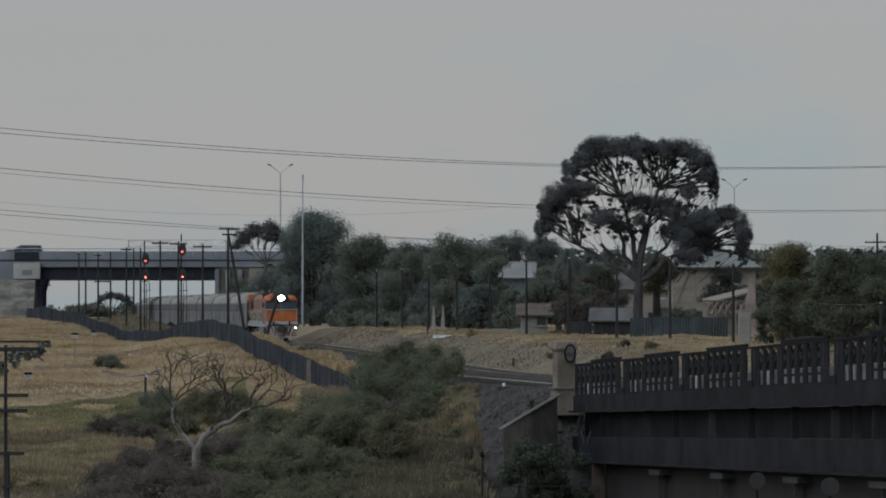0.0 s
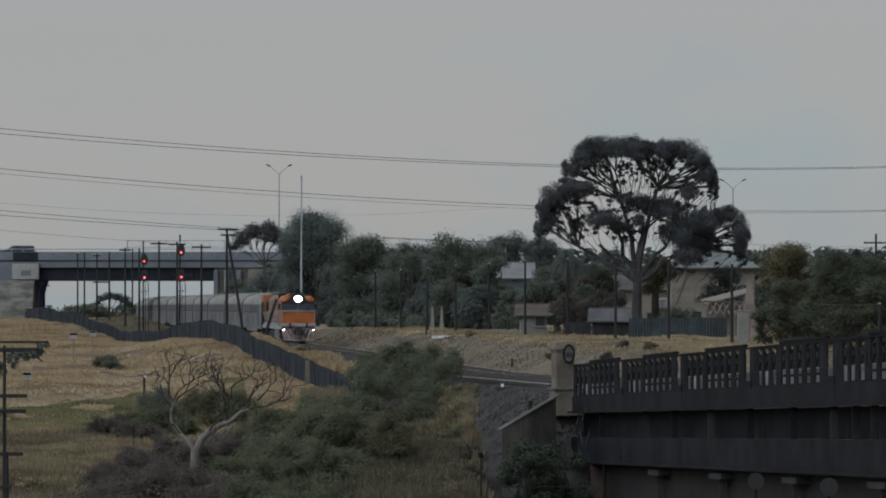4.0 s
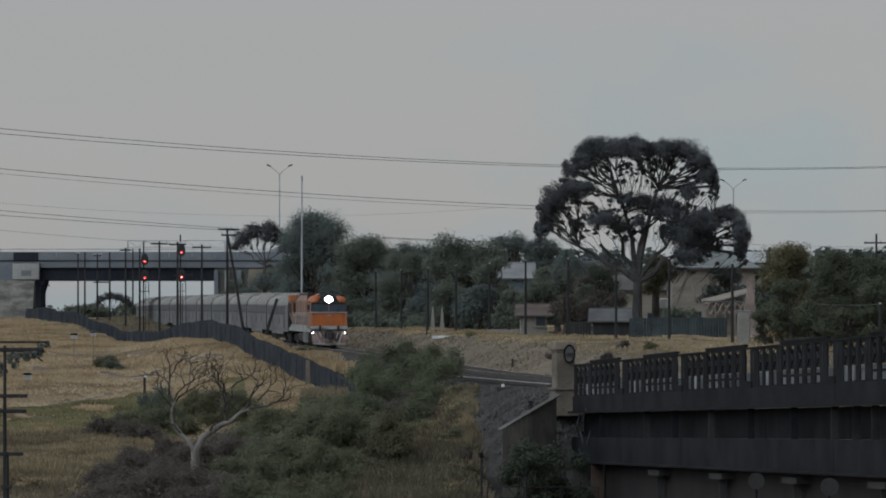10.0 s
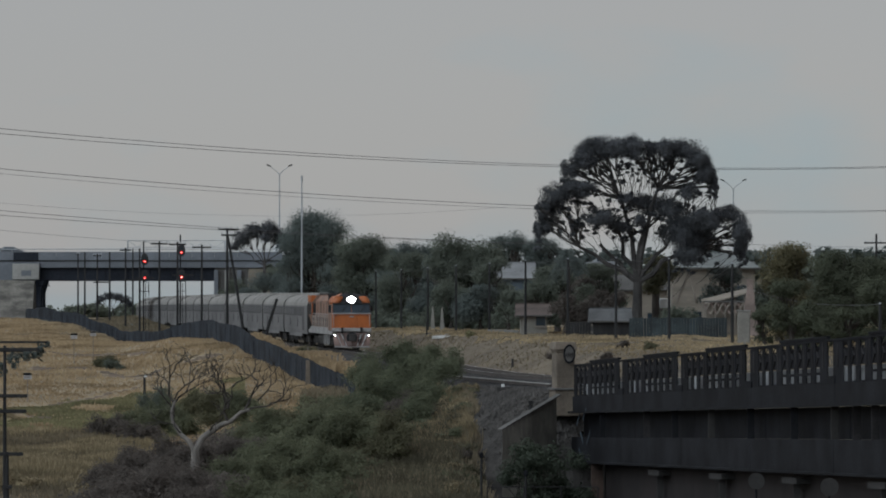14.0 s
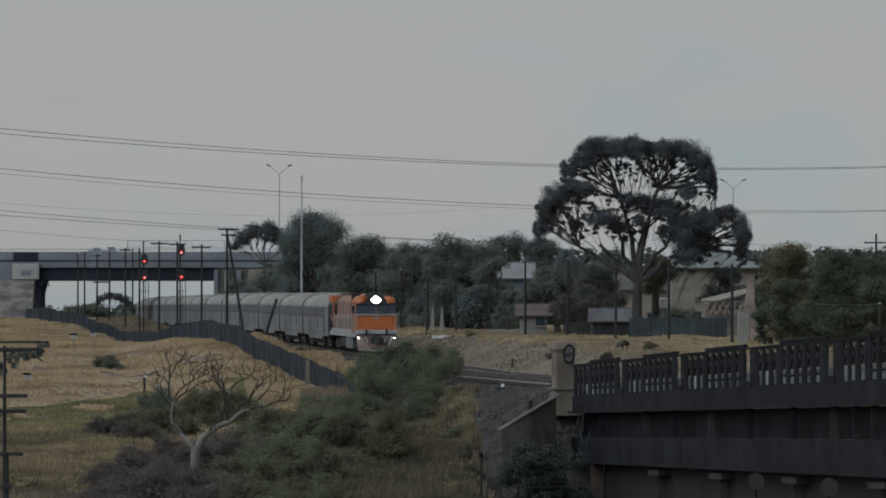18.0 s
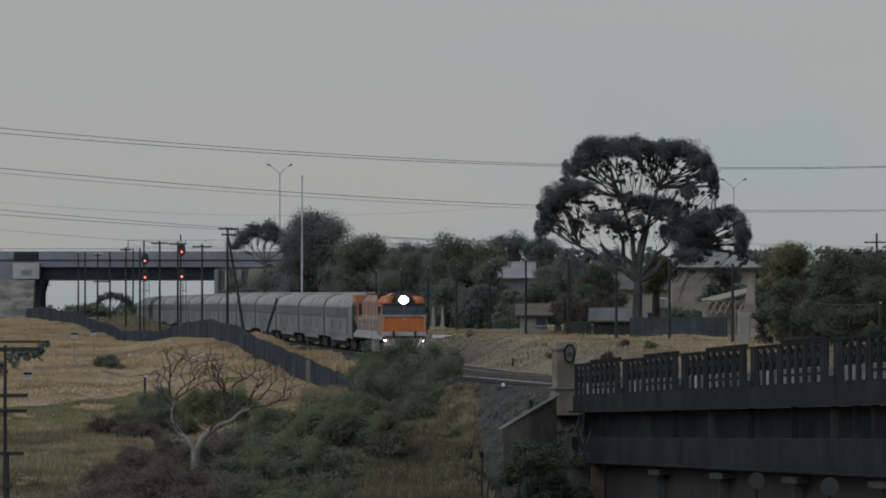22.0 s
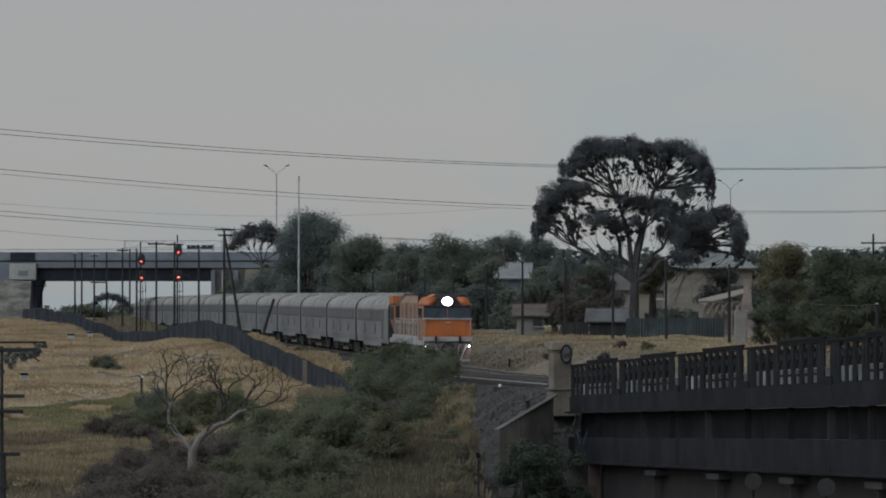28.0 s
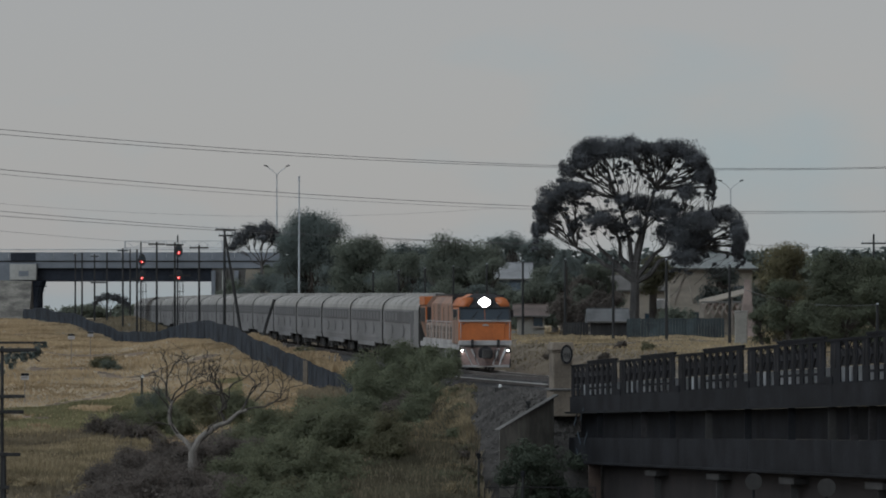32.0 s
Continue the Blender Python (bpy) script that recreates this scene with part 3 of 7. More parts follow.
    part("fuel_tank", Geo().extrude([(-1.2, 1.1), (-1.35, 0.9), (-1.2, 0.4), (1.2, 0.4), (1.35, 0.9), (1.2, 1.1)], -2.9, 2.9), GRIME, loco, "grimy fuel tank")
    hood = part("hood", Geo().extrude([(-1.1, 1.45), (-1.1, 3.7), (-0.75, 4.08), (0.75, 4.08), (1.1, 3.7), (1.1, 1.45)], -8.4, 7.6), SALMON, loco, "sun-bleached orange engine hood")
    rad = part("radiator_block", Geo().extrude([(-1.1, 1.45), (-1.46, 2.6), (-1.46, 3.5), (-1.0, 4.15), (1.0, 4.15), (1.46, 3.5), (1.46, 2.6), (1.1, 1.45)], -10.4, -7.2), SALMON, loco, "bleached orange radiator block")
    for s in (-1, 1):
        part("shoulder_panel", Geo().beam((-7.3, s * 1.27, 3.86), (-10.3, s * 1.27, 3.86), 0.5, 0.5), ORANGE, rad, "orange shoulder panel")
        # No hollow is modelled; the recess is a flat black plate.
        part("radiator_front", Geo().box((-7.18, s * 1.27, 3.0), (0.05, 0.26, 0.95)), BLACK, rad, "black plate in place of a recess")
        part("corner_post", Geo().box((-7.16, s * 1.43, 3.0), (0.06, 0.08, 1.0)), ORANGE, rad)
        part("grille", Geo().box((-8.9, s * 1.465, 3.02), (2.5, 0.03, 0.84)), BLACK, rad, "dark radiator grille")
        for k in range(7):
            part("louvre", Geo().box((-8.8, s * 1.48, 2.75 + 0.1 * k), (2.4, 0.04, 0.03)), RUST, rad)
        for k in range(11):
            part("hood_door", Geo().box((6.7 - k * 1.36, s * 1.115, 2.75), (1.22, 0.04, 1.75)), SALMON, hood, bevel=0.012)
        part("walkway_panel", Geo().box((0, s * 1.425, 1.56), (17.6, 0.04, 0.22)), SILL_W, loco)
        for k in range(8):
            x = 6.55 - k * 1.8
            box = part("side_box", Geo().box((x, s * 1.28, 2.02), (1.72, 0.28, 1.1)), SALMON_L, loco, "bleached orange side box", bevel=0.03)
            # The box's dark recess is put on as a flat dark plate.
            part("box_recess", Geo().box((x, s * 1.415, 2.06), (0.95, 0.03, 0.7)), RUST, box, "flat dark plate in place of a recess")
            part("box_bar", Geo().beam((x, s * 1.435, 1.7), (x, s * 1.435, 2.42), 0.05, 0.03), SALMON_L, box)
            part("box_bar", Geo().beam((x - 0.48, s * 1.435, 2.06), (x + 0.48, s * 1.435, 2.06), 0.03, 0.05), SALMON_L, box)
        part("handrail", Geo().tube([(7.4, s * 1.42, 2.68), (-7.2, s * 1.42, 2.68)], 0.025, 5), SILL_W, loco, "pale handrail")
        for k in range(6):
            part("handrail_post", Geo().beam((7.3 - k * 2.8, s * 1.43, 1.45), (7.3 - k * 2.8, s * 1.43, 2.68), 0.05, 0.05), SILL_W, loco)
            part("step_hanger", Geo().beam((7.6 - k * 0.9, s * 1.38, 0.35), (7.6 - k * 0.9, s * 1.38, 1.2), 0.09, 0.05), SILL_W, loco, "pale upright below the sill")
        for k in range(5):
            part("hood_streak", Geo().box((5.4 - k * 2.72, s * 1.14, 3.0), (0.22, 0.02, 1.3 - 0.15 * (k % 3))), RUST, hood, "rusty streak down the hood")
    for x in (-9.6, -8.1, 3.2):
        part("roof_fan", Geo().drum((x, 0, 4.2), (0, 0, 1), 0.62, 0.14, 18), GRIME, loco)
    part("exhaust_stack", Geo().box((1.2, 0, 4.2), (0.9, 0.5, 0.22)), BLACK, loco)
    part("horn", Geo().tube([(9.2, 0.3, 4.3), (9.75, 0.3, 4.32)], [0.03, 0.09], 8).tube([(9.2, -0.3, 4.3), (9.7, -0.3, 4.32)], [0.03, 0.09], 8), GRIME, loco)
    wm = wheelset_mesh(0.51)
    wheels = []
    for x in (6.6, -6.6):
        wheels += bogie(loco, x, (-1.8, 0, 1.8), 0.51, wm)[1]
    return loco, wheels


def car_side(s, z0, z1, x0, x1, t):
    return Geo().box(((x0 + x1) / 2, s * (1.45 + t / 2), (z0 + z1) / 2), (x1 - x0, t, z1 - z0))


def make_car(wheel_me, van):
    car = thing("passenger_carriage", "stainless steel sleeping carriage with a grey window band", "carriage", group="carriages of the train")
    if van:
        tagged(car, "stainless steel luggage van with a side door")
    half = [(1.40, 1.0), (1.45, 1.35), (1.45, 3.30), (1.40, 3.52), (1.26, 3.74), (1.02, 3.93), (0.68, 4.07), (0.3, 4.14)]
    body = Geo().extrude(half[:3] + [(-y, z) for y, z in reversed(half[:3])], -11.55, 11.55)
    part("body", body, STAINLESS, car, "dulled stainless steel body")
    roof = Geo().extrude([(1.455, 3.28)] + half[3:] + [(-y, z) for y, z in reversed(half[3:])] + [(-1.455, 3.28)], -11.55, 11.55)
    part("roof", roof, ROOF_ST, car, "dusty ribbed roof", smooth=False)
    rib = [(y * 1.012, z + 0.02) for y, z in half[3:]] + [(-y * 1.012, z + 0.02) for y, z in reversed(half[3:])]
    for k in range(5):
        part("roof_seam", Geo().extrude(rib, -8.6 + k * 4.3, -8.52 + k * 4.3), ROOF_ST, car)
    for k, x in enumerate((-9.2, -4.4, -3.2, 2.2, 6.9, 9.4)):
        part("roof_vent", Geo().box((x, 0.32 * (-1) ** k, 4.19), (0.9, 0.7, 0.26), taper=0.75), ROOF_ST, car, "squat roof vent")
    for s in (-1, 1):
        x0 = -10.4
        x1 = 6.2 if van else 10.4
        part("window_band", car_side(s, 2.45, 3.16, x0, x1, 0.03), BAND, car, "grey painted window band")
        for k in range(4 if van else 9):
            part("window", car_side(s, 2.58, 3.06, -9.6 + k * 2.2, -8.2 + k * 2.2, 0.045), GLASS_C, car, "tinted window")
        for k in range(5):
            part("flute", car_side(s, 1.42 + 0.22 * k, 1.50 + 0.22 * k, -11.4, 11.4, 0.018), STAINLESS, car, "pressed side rib")
        for x in ((-11.0, 7.6) if van else (-11.0, 11.0)):
            w = 0.9 if van and x > 0 else 0.4
            part("door", car_side(s, 1.3, 3.2, x - w, x + w, 0.02), BAND if van and x > 0 else STAINLESS, car, "carriage door")
        for x in ((-5.5, 2.0) if van else (-6.5, -0.5, 5.5)):
            ang = np.linspace(-1.1, 1.1, 9)
            o = [(1.9 * math.cos(a) - 1.0, 0.44 * math.sin(a)) for a in ang] + [(1.0 * math.cos(a) - 0.75, 0.40 * math.sin(a)) for a in reversed(ang)]
            part("crescent_emblem", Geo().plate([(p, q) for p, q in o], -0.008, 0.008), BAND, car, "dark crescent emblem", at=pose(x, s * 1.48, 1.95))
        part("skirt", car_side(s, 0.78, 1.05, -6.2, 6.2, -0.06), STAINLESS, car, "lower skirt panel")
    for k, (x, w) in enumerate(((-4.6, 1.6), (-2.2, 2.2), (0.8, 1.4), (3.6, 2.4))):
        part("underfloor_box", Geo().box((x, 0, 0.72), (w, 2.2, 0.6)), GRIME, car, "grimy underfloor equipment box", bevel=0.03)
    part("underframe", Geo().box((0, 0, 0.78), (12.6, 1.9, 0.5)), GRIME, car, "grimy underframe")
    for x in (8.3, -8.3):
        part("brake_rigging", Geo().box((x, 0, 0.75), (3.6, 1.3, 0.5)), GRIME, car)
    for s in (-1, 1):
        part("end_diaphragm", Geo().extrude([(-0.75, 1.0), (-0.75, 3.5), (-0.4, 3.8), (0.4, 3.8), (0.75, 3.5), (0.75, 1.0)], s * 11.55, s * 11.93), BLACK, car, "black end gangway")
        part("end_rim", Geo().extrude([(y * 1.006, z + 0.01) for y, z in half] + [(-y * 1.006, z + 0.01) for y, z in reversed(half)], s * 11.45, s * 11.57), GRIME, car)
    wheels = []
    for x in (8.3, -8.3):
        wheels += bogie(car, x, (-1.2, 1.2), 0.46, wheel_me)[1]
    return car, wheels


loco, LOCO_WHEELS = make_loco()
CAR_WHEEL = wheelset_mesh(0.46)
van_car, van_wheels = make_car(CAR_WHEEL, True)
first_car, first_wheels = make_car(CAR_WHEEL, False)
CAR_LIST = [van_car, first_car]
for k in range(2, CARS):
    CAR_LIST.append(copy_thing(first_car, Matrix.Identity(4)))


# ---- road overpass across the railway ----
PIER_P = srf("blue_grey_pier_paint", (0.07, 0.085, 0.115), 0.8, 0, 0.3, 5, 0.25, 0.2, spec=0.2)
SLOPE_C = srf("stained_grey_slope_paving", (0.125, 0.115, 0.1), 0.9, 0, 0.45, 4, 0.5, 0.3)


def make_overpass():
    d = 575.0
    x0, x1 = -62.22, -20.94
    ov = thing("road_overpass", "grey concrete road overpass with dark steel girders", "overpass", ((x0 + x1) / 2, d, 0))
    ox = (x0 + x1) / 2

    def slab(name, a, b, top, low, y0, y1, mat, label=""):
        return part(name, Geo().box(((a + b) / 2 - ox, (y0 + y1) / 2, (top + low) / 2), (b - a, y1 - y0, top - low)), mat, ov, label, bevel=0.03)

    slab("deck", x0, x1, 9.64, 8.82, 0, 12, ROADBRIDGE, "concrete deck edge")
    n = 14
    w = (x1 - x0) / n
    for k in range(n):
        slab("parapet_panel", x0 + k * w, x0 + (k + 1) * w - 0.03, 10.89, 9.78, -0.25, 0.0, ROADBRIDGE, "grey concrete parapet panel")
    slab("parapet_rail", x0, x1, 11.29, 11.18, -0.15, -0.05, GALV, "steel top rail")
    for k in range(n * 2):
        slab("rail_post", x0 + k * w / 2, x0 + k * w / 2 + 0.08, 11.18, 10.89, -0.16, -0.05, GALV)
    for k in range(3):
        slab("girder", -52.93, -29.19, 8.82 - 0.005, 7.13, 0.6 + k * 3.6, 1.2 + k * 3.6, GIRDER, "dark steel girder")
    for k in range(9):
        slab("girder_stiffener", -52.93 + k * 2.9, -52.93 + k * 2.9 + 0.12, 8.75, 7.20, 0.5, 0.6, GIRDER)
    slab("parapet_plate", -56.03, -52.78, 10.82, 9.78, -0.30, -0.262, GIRDER, "dark blue steel plate on the parapet")
    slab("pier_block", -56.10, -52.63, 9.34, 7.28, -0.9, -0.5, CONCRETE, "pale concrete face block")
    slab("girder_seat", -62.22, -52.63, 9.41, 7.20, -0.5, 11, ROADBRIDGE, "pale concrete abutment block")
    slab("abutment", -29.8, -22.41, 9.64 - 0.3, 2.49 - 1.0, 0.3, 11.5, CONCRETE_D, "concrete abutment wall")
    for k in range(3):
        g = Geo()
        c = -53.05 - ox
        top, low = 7.13, -0.5
        g.add([(c + i * a, 1.0 + k * 3.6 + j * 0.5, z) for z, a in ((low, 0.42), (top - 1.6, 0.42), (top, 0.85)) for i in (-1, 1) for j in (-1, 1)],
              [(0, 1, 3, 2), (0, 1, 5, 4), (1, 3, 7, 5), (3, 2, 6, 7), (2, 0, 4, 6), (4, 5, 9, 8), (5, 7, 11, 9), (7, 6, 10, 11), (6, 4, 8, 10), (8, 9, 11, 10)])
        part("pier", g, PIER_P, ov, "blue-grey flared pier")
    # inspection platform at the pier head
    part("platform", Geo().box((-52.1 - ox, 0.3, 6.45), (1.5, 1.0, 0.1)), GIRDER, ov, "small steel inspection platform")
    for x in (-52.75, -52.1, -51.45):
        part("platform_post", Geo().beam((x - ox, -0.15, 6.5), (x - ox, -0.15, 7.35), 0.06, 0.06), GIRDER, ov)
    part("platform_rail", Geo().beam((-52.8 - ox, -0.15, 7.3), (-51.4 - ox, -0.15, 7.3), 0.05, 0.06), GIRDER, ov)
    part("pier_block_stain", Geo().box((-54.3 - ox, -0.905, 8.1), (1.3, 0.02, 0.7)), ROADBRIDGE, ov, "dim painted-over patch")
    # columns at the far abutment
    for k, x in enumerate((-29.6, -28.2, -26.6)):
        part("abutment_column", Geo().box((x - ox, 0.05, 4.4), (0.55, 0.5, 8.2)), ROADBRIDGE if k != 1 else CONCRETE, ov, "concrete column", bevel=0.03)
    # earth banks that carry the road on
    g = Geo()
    t, b = 8.82 - 0.1, 0.0
    g.add([(-53.22 - ox, -1, 7.13), (-62.22 - 60 - ox, -1, t), (-62.22 - 60 - ox, -14, b), (-52.3 - ox, -16, b), (-53.22 - ox, 13, 7.13), (-53.0 - ox, 0, b), (-62.22 - 60 - ox, 13, t)],
          [(0, 1, 2, 3), (0, 3, 5), (0, 5, 4), (0, 4, 6, 1)])
    part("abutment_slope", g, SLOPE_C, ov, "stained concrete slope below the abutment")
    g = Geo()
    g.add([(-25.36 - ox, 0.2, t), (x1 + 95 - ox, 0.2, t), (x1 + 95 - ox, -16, b), (-25.36 - ox, -16, b), (-25.36 - ox, 14, t), (x1 + 95 - ox, 14, t)], [(0, 1, 2, 3), (0, 4, 5, 1), (0, 3, 4)])
    part("earth_bank", g, GULLY, ov, "grassy bank under the road")
    return ov


make_overpass()


def street_lamp(at, h):
    lamp = thing("street_lamp", "tall twin-armed galvanised street lamp on the overpass", "street lamp", at, group="street lamps on the overpass")
    part("pole", Geo().tube([(0, 0, 0), (0, 0, h - 1.1)], [0.13, 0.07], 10), GALV, lamp)
    for s in (-1, 1):
        arm = part("arm", Geo().tube([(0, 0, h - 1.2), (s * 0.4, 0, h - 0.75), (s * 1.25, 0, h - 0.1)], 0.045, 7), GALV, lamp)
        head = part("lantern", Geo().box((s * 1.42, 0, h), (0.6, 0.26, 0.16), Matrix.Rotation(-s * 0.35, 4, "Y"), 0.8), STEEL_D, arm, "dark lantern", bevel=0.03)
    return lamp


street_lamp((-21.42, 577.00, 9.88), 12.35)
street_lamp((38.02, 577.00, 7.96), 12.35)


# ---- old railway bridge of dark steel, on the near side ----
BR_A, BR_B = Vector((5.75, 190.00, -0.40)), Vector((13.22, 128.00, 1.30))


def make_bridge():
    """Runs from the stone pillar towards the camera, rising; its railing faces the camera."""
    br = thing("railway_bridge", "old dark steel railway bridge with a patterned railing", "bridge", BR_A)
    d = BR_B - BR_A
    length = math.hypot(d.x, d.y)
    along = Vector((d.x, d.y, 0)) / length
    climb = d.z / length
    out = Vector((along.y, -along.x, 0))     # away from the track, towards the gully
    if out.x > 0:
        out = -out

    def q(s, o, z):
        return along * s + out * o + Vector((0, 0, climb * s + z))

    def run(name, s0, s1, o, w, z0, z1, mat, label="", parent=None):
        a, b = q(s0, o, (z0 + z1) / 2), q(s1, o, (z0 + z1) / 2)
        return part(name, Geo().beam(a, b, w, z1 - z0), mat, parent or br, label)

    L = length + 6
    run("deck", 0, L, -2.6, 5.4, -0.35, -0.05, STEEL_B, "bridge deck")
    bay = 13.6
    n = int(L / bay)
    for k in range(n + 1):
        s = k * bay
        e = min(s + bay - 0.04, L)
        run("deck_fascia", s, e, 0.12, 0.10, -0.62, 0.02, STEEL_B, "dark fascia plate")
        run("upper_flange", s, e, 0.22, 0.34, -0.70, -0.62, STEEL_B)
        run("web_plate", s, e, -0.35, 0.06, -1.72, -0.70, STEEL_D, "recessed dark web plate")
        run("lower_chord", s, e, 0.16, 0.12, -2.74, -1.72, STEEL_B, "deep lower girder plate")
        run("lower_flange", s, e, 0.22, 0.4, -2.82, -2.74, STEEL_B)
        # railing of one bay: a low stretch with open slots at its foot, then a raised stretch crossed by a middle rail
        z = s - 0.9
        stretches = ((0.035, 0.415, 0.0, (0.165, 0.25, 0.345)), (0.415, 0.97, 0.08, (0.465, 0.56, 0.655, 0.755, 0.86)))
        rl = run("handrail", max(0.2, z), min(z + bay - 0.02, L), 0.1, 0.12, 1.32, 1.39, STEEL_D, "dark top rail")
        for f0, f1, up, slots in stretches:
            a, b = max(0.2, z + f0 * bay), min(z + f1 * bay, L)
            if b - a < 1.0:
                continue
            run("plate", a, b, 0.1, 0.03, 0.55, 1.06 + up, STEEL_D, "pressed panel", rl)
            run("bottom_rail", a, b, 0.1, 0.06, 0.0, 0.07, STEEL_D, parent=rl)
            run("frieze_rail", a, b, 0.1, 0.05, 1.28 + up, 1.34 + up, STEEL_D, parent=rl)
            if up:
                run("cap_rail", a, b, 0.1, 0.13, 1.34 + up, 1.42 + up, STEEL_D, parent=rl)
                run("middle_rail", a, b, 0.12, 0.05, 0.30, 0.38, STEEL_D, parent=rl)
            edges = [a] + [z + f * bay for f in slots] + [b]
            half = 0.35
            for i in range(len(edges) - 1):
                w0 = edges[i] + (half if i else 0.0)
                w1 = edges[i + 1] - (half if i < len(edges) - 2 else 0.0)
                if w0 >= a - 0.01 and w1 - w0 > 0.1 and w1 <= L:
                    run("baluster", w0, w1, 0.12, 0.04, 0.04, 1.29 + up, STEEL_D, parent=rl)
                    run("raised_strip", (w0 + w1) / 2 - 0.07, (w0 + w1) / 2 + 0.07, 0.15, 0.03, 0.5, 1.22 + up, RAIL_PAINT, parent=rl)
            for f in slots:
                c = z + f * bay
                if a < c < b:
                    part("scroll", Geo().tube([q(c - 0.34, 0.1, 1.06 + up), q(c - 0.2, 0.1, 1.2 + up), q(c, 0.1, 1.26 + up), q(c + 0.34, 0.1, 1.28 + up)], 0.02, 5), STEEL_D, rl)
                    part("scroll", Geo().tube([q(c - 0.2, 0.13, 0.6), q(c + 0.12, 0.13, 0.85), q(c - 0.12, 0.13, 1.05), q(c + 0.15, 0.13, 1.1 + up)], 0.035, 5), RAIL_PAINT, rl)
        if z > 0.4:
            run("newel_block", z - 0.55, z + 0.85, 0.1, 0.16, 0.0, 0.24, STEEL_D, "dark block at the gap in the railing", rl)
    for a, mat in ((7.6, STEEL_B), (18.6, RAIL_PAINT), (25.0, STEEL_B), (32.6, CORBEL), (40.0, STEEL_B), (47.5, STEEL_B), (53.8, CORBEL), (57.0, RAIL_PAINT), (59.6, RAIL_PAINT), (62.4, RAIL_PAINT)):
        part("girder_post", Geo().beam(q(a, 0.05, -1.72), q(a, 0.05, -0.70), 0.24, 0.12), mat, br, "weathered upright between the girders")
    run("kerb_wall", -7.0, L, -0.6, 0.12, -0.05, 0.56, WHITEWASH, "pale concrete kerb behind the railing")
    for k, (s, z) in enumerate(((1.6, -1.2), (2.6, -1.5), (3.4, -1.0), (2.2, -2.2), (4.4, -2.0))):
        part("painted_scrawl", Geo().beam(q(s, 0.235, z), q(s + 0.9, 0.235, z + 0.5 * (-1) ** k), 0.01, 0.14), SCRAWL, br, "faded blue painted scrawl")
    # pillar at its end
    pl = thing("stone_pillar", "weathered stone pillar with painted scribbles at the bridge end", "pillar", (5.21, 191.00, -1.21), 12)
    h = 3.16
    part("shaft", Geo().box((0, 0, h * 0.62), (0.84, 0.84, h * 0.55)), SANDSTONE, pl, bevel=0.04)
    part("base", Geo().box((0.12, 0, h * 0.17), (1.2, 1.3, h * 0.36)), SANDSTONE, pl, bevel=0.04)
    part("plinth_rim", Geo().box((0.1, 0, h * 0.36), (1.3, 1.4, 0.1)), CONCRETE_D, pl, bevel=0.02)
    part("neck", Geo().box((0, 0, h * 0.88), (0.92, 0.92, 0.08)), SANDSTONE, pl, bevel=0.02)
    part("cap", Geo().box((0, 0, h * 0.95), (1.04, 1.04, h * 0.11), taper=0.86), SANDSTONE, pl, "worn cap stone", bevel=0.03)
    ang = [i * math.tau / 20 for i in range(20)]
    part("painted_oval", Geo().plate([(0.27 * math.cos(a), 0.42 * math.sin(a)) for a in ang], -0.01, 0.01), STEEL_D, pl, "dark painted oval", at=(0.14, -0.535, h * 0.84))
    part("painted_oval", Geo().plate([(0.19 * math.cos(a), 0.33 * math.sin(a)) for a in ang], -0.01, 0.01), CONCRETE_D, pl, "grey painted oval", at=(0.14, -0.548, h * 0.84))
    for k in range(4):
        part("painted_stroke", Geo().beam((-0.02 + k * 0.09, -0.565, h * 0.80 - 0.06 * (k % 2)), (0.03 + k * 0.08, -0.565, h * 0.85 + 0.05 * (k % 2)), 0.04, 0.02), STEEL_D, pl)
    # sloping wing wall below the pillar, and the abutment behind it
    ab = thing("bridge_abutment", "stained concrete abutment with a sloping wing wall", "abutment", (5.24, 192.00, -1.23))
    a, b, c = Vector((4.87, 189.00, -0.31)), Vector((2.50, 186.00, -1.73)), Vector((2.50, 186.00, -4.54))
    o = Vector((5.24, 192.00, -1.23))
    back = Vector((0, 0.5, 0))
    e = Vector((4.87, 189.00, -4.67))
    g = Geo()
    pts = [a, b, c, e]
    g.add([tuple(p - o) for p in pts] + [tuple(p - o + back) for p in pts], [(0, 1, 2, 3), (7, 6, 5, 4), (0, 4, 5, 1), (1, 5, 6, 2), (2, 6, 7, 3), (3, 7, 4, 0)])
    part("wing_wall", g, WING_C, ab, "stained concrete wing wall")
    part("coping", Geo().beam(a - o + Vector((0.1, 0.1, 0.03)), b - o + Vector((-0.1, 0.1, 0.03)), 0.26, 0.06), CONCRETE_D, ab, "pale coping")
    g = Geo().box((1.6, 1.0, -2.6), (4.2, 3.0, 5.6))
    part("abutment_wall", g, CONCRETE_D, ab, "dark stained abutment wall")
    # brick wall with posts under the girders
    wall = thing("brick_retaining_wall", "dim brown brick wall under the bridge", "wall", BR_A, kind="structure")
    g = Geo()
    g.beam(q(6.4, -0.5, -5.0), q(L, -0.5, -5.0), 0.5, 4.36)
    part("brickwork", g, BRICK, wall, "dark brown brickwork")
    for s in (21.3, 34.4, 47.6, 60.6):
        part("corbel", Geo().beam(q(s - 1.2, 0.0, -3.06), q(s + 1.2, 0.0, -3.06), 0.5, 0.2), CORBEL, wall, "weathered timber corbel")
        part("wall_post", Geo().beam(q(s, 0.0, -6.5), q(s, 0.0, -3.16), 0.22, 0.2), CORBEL, wall)
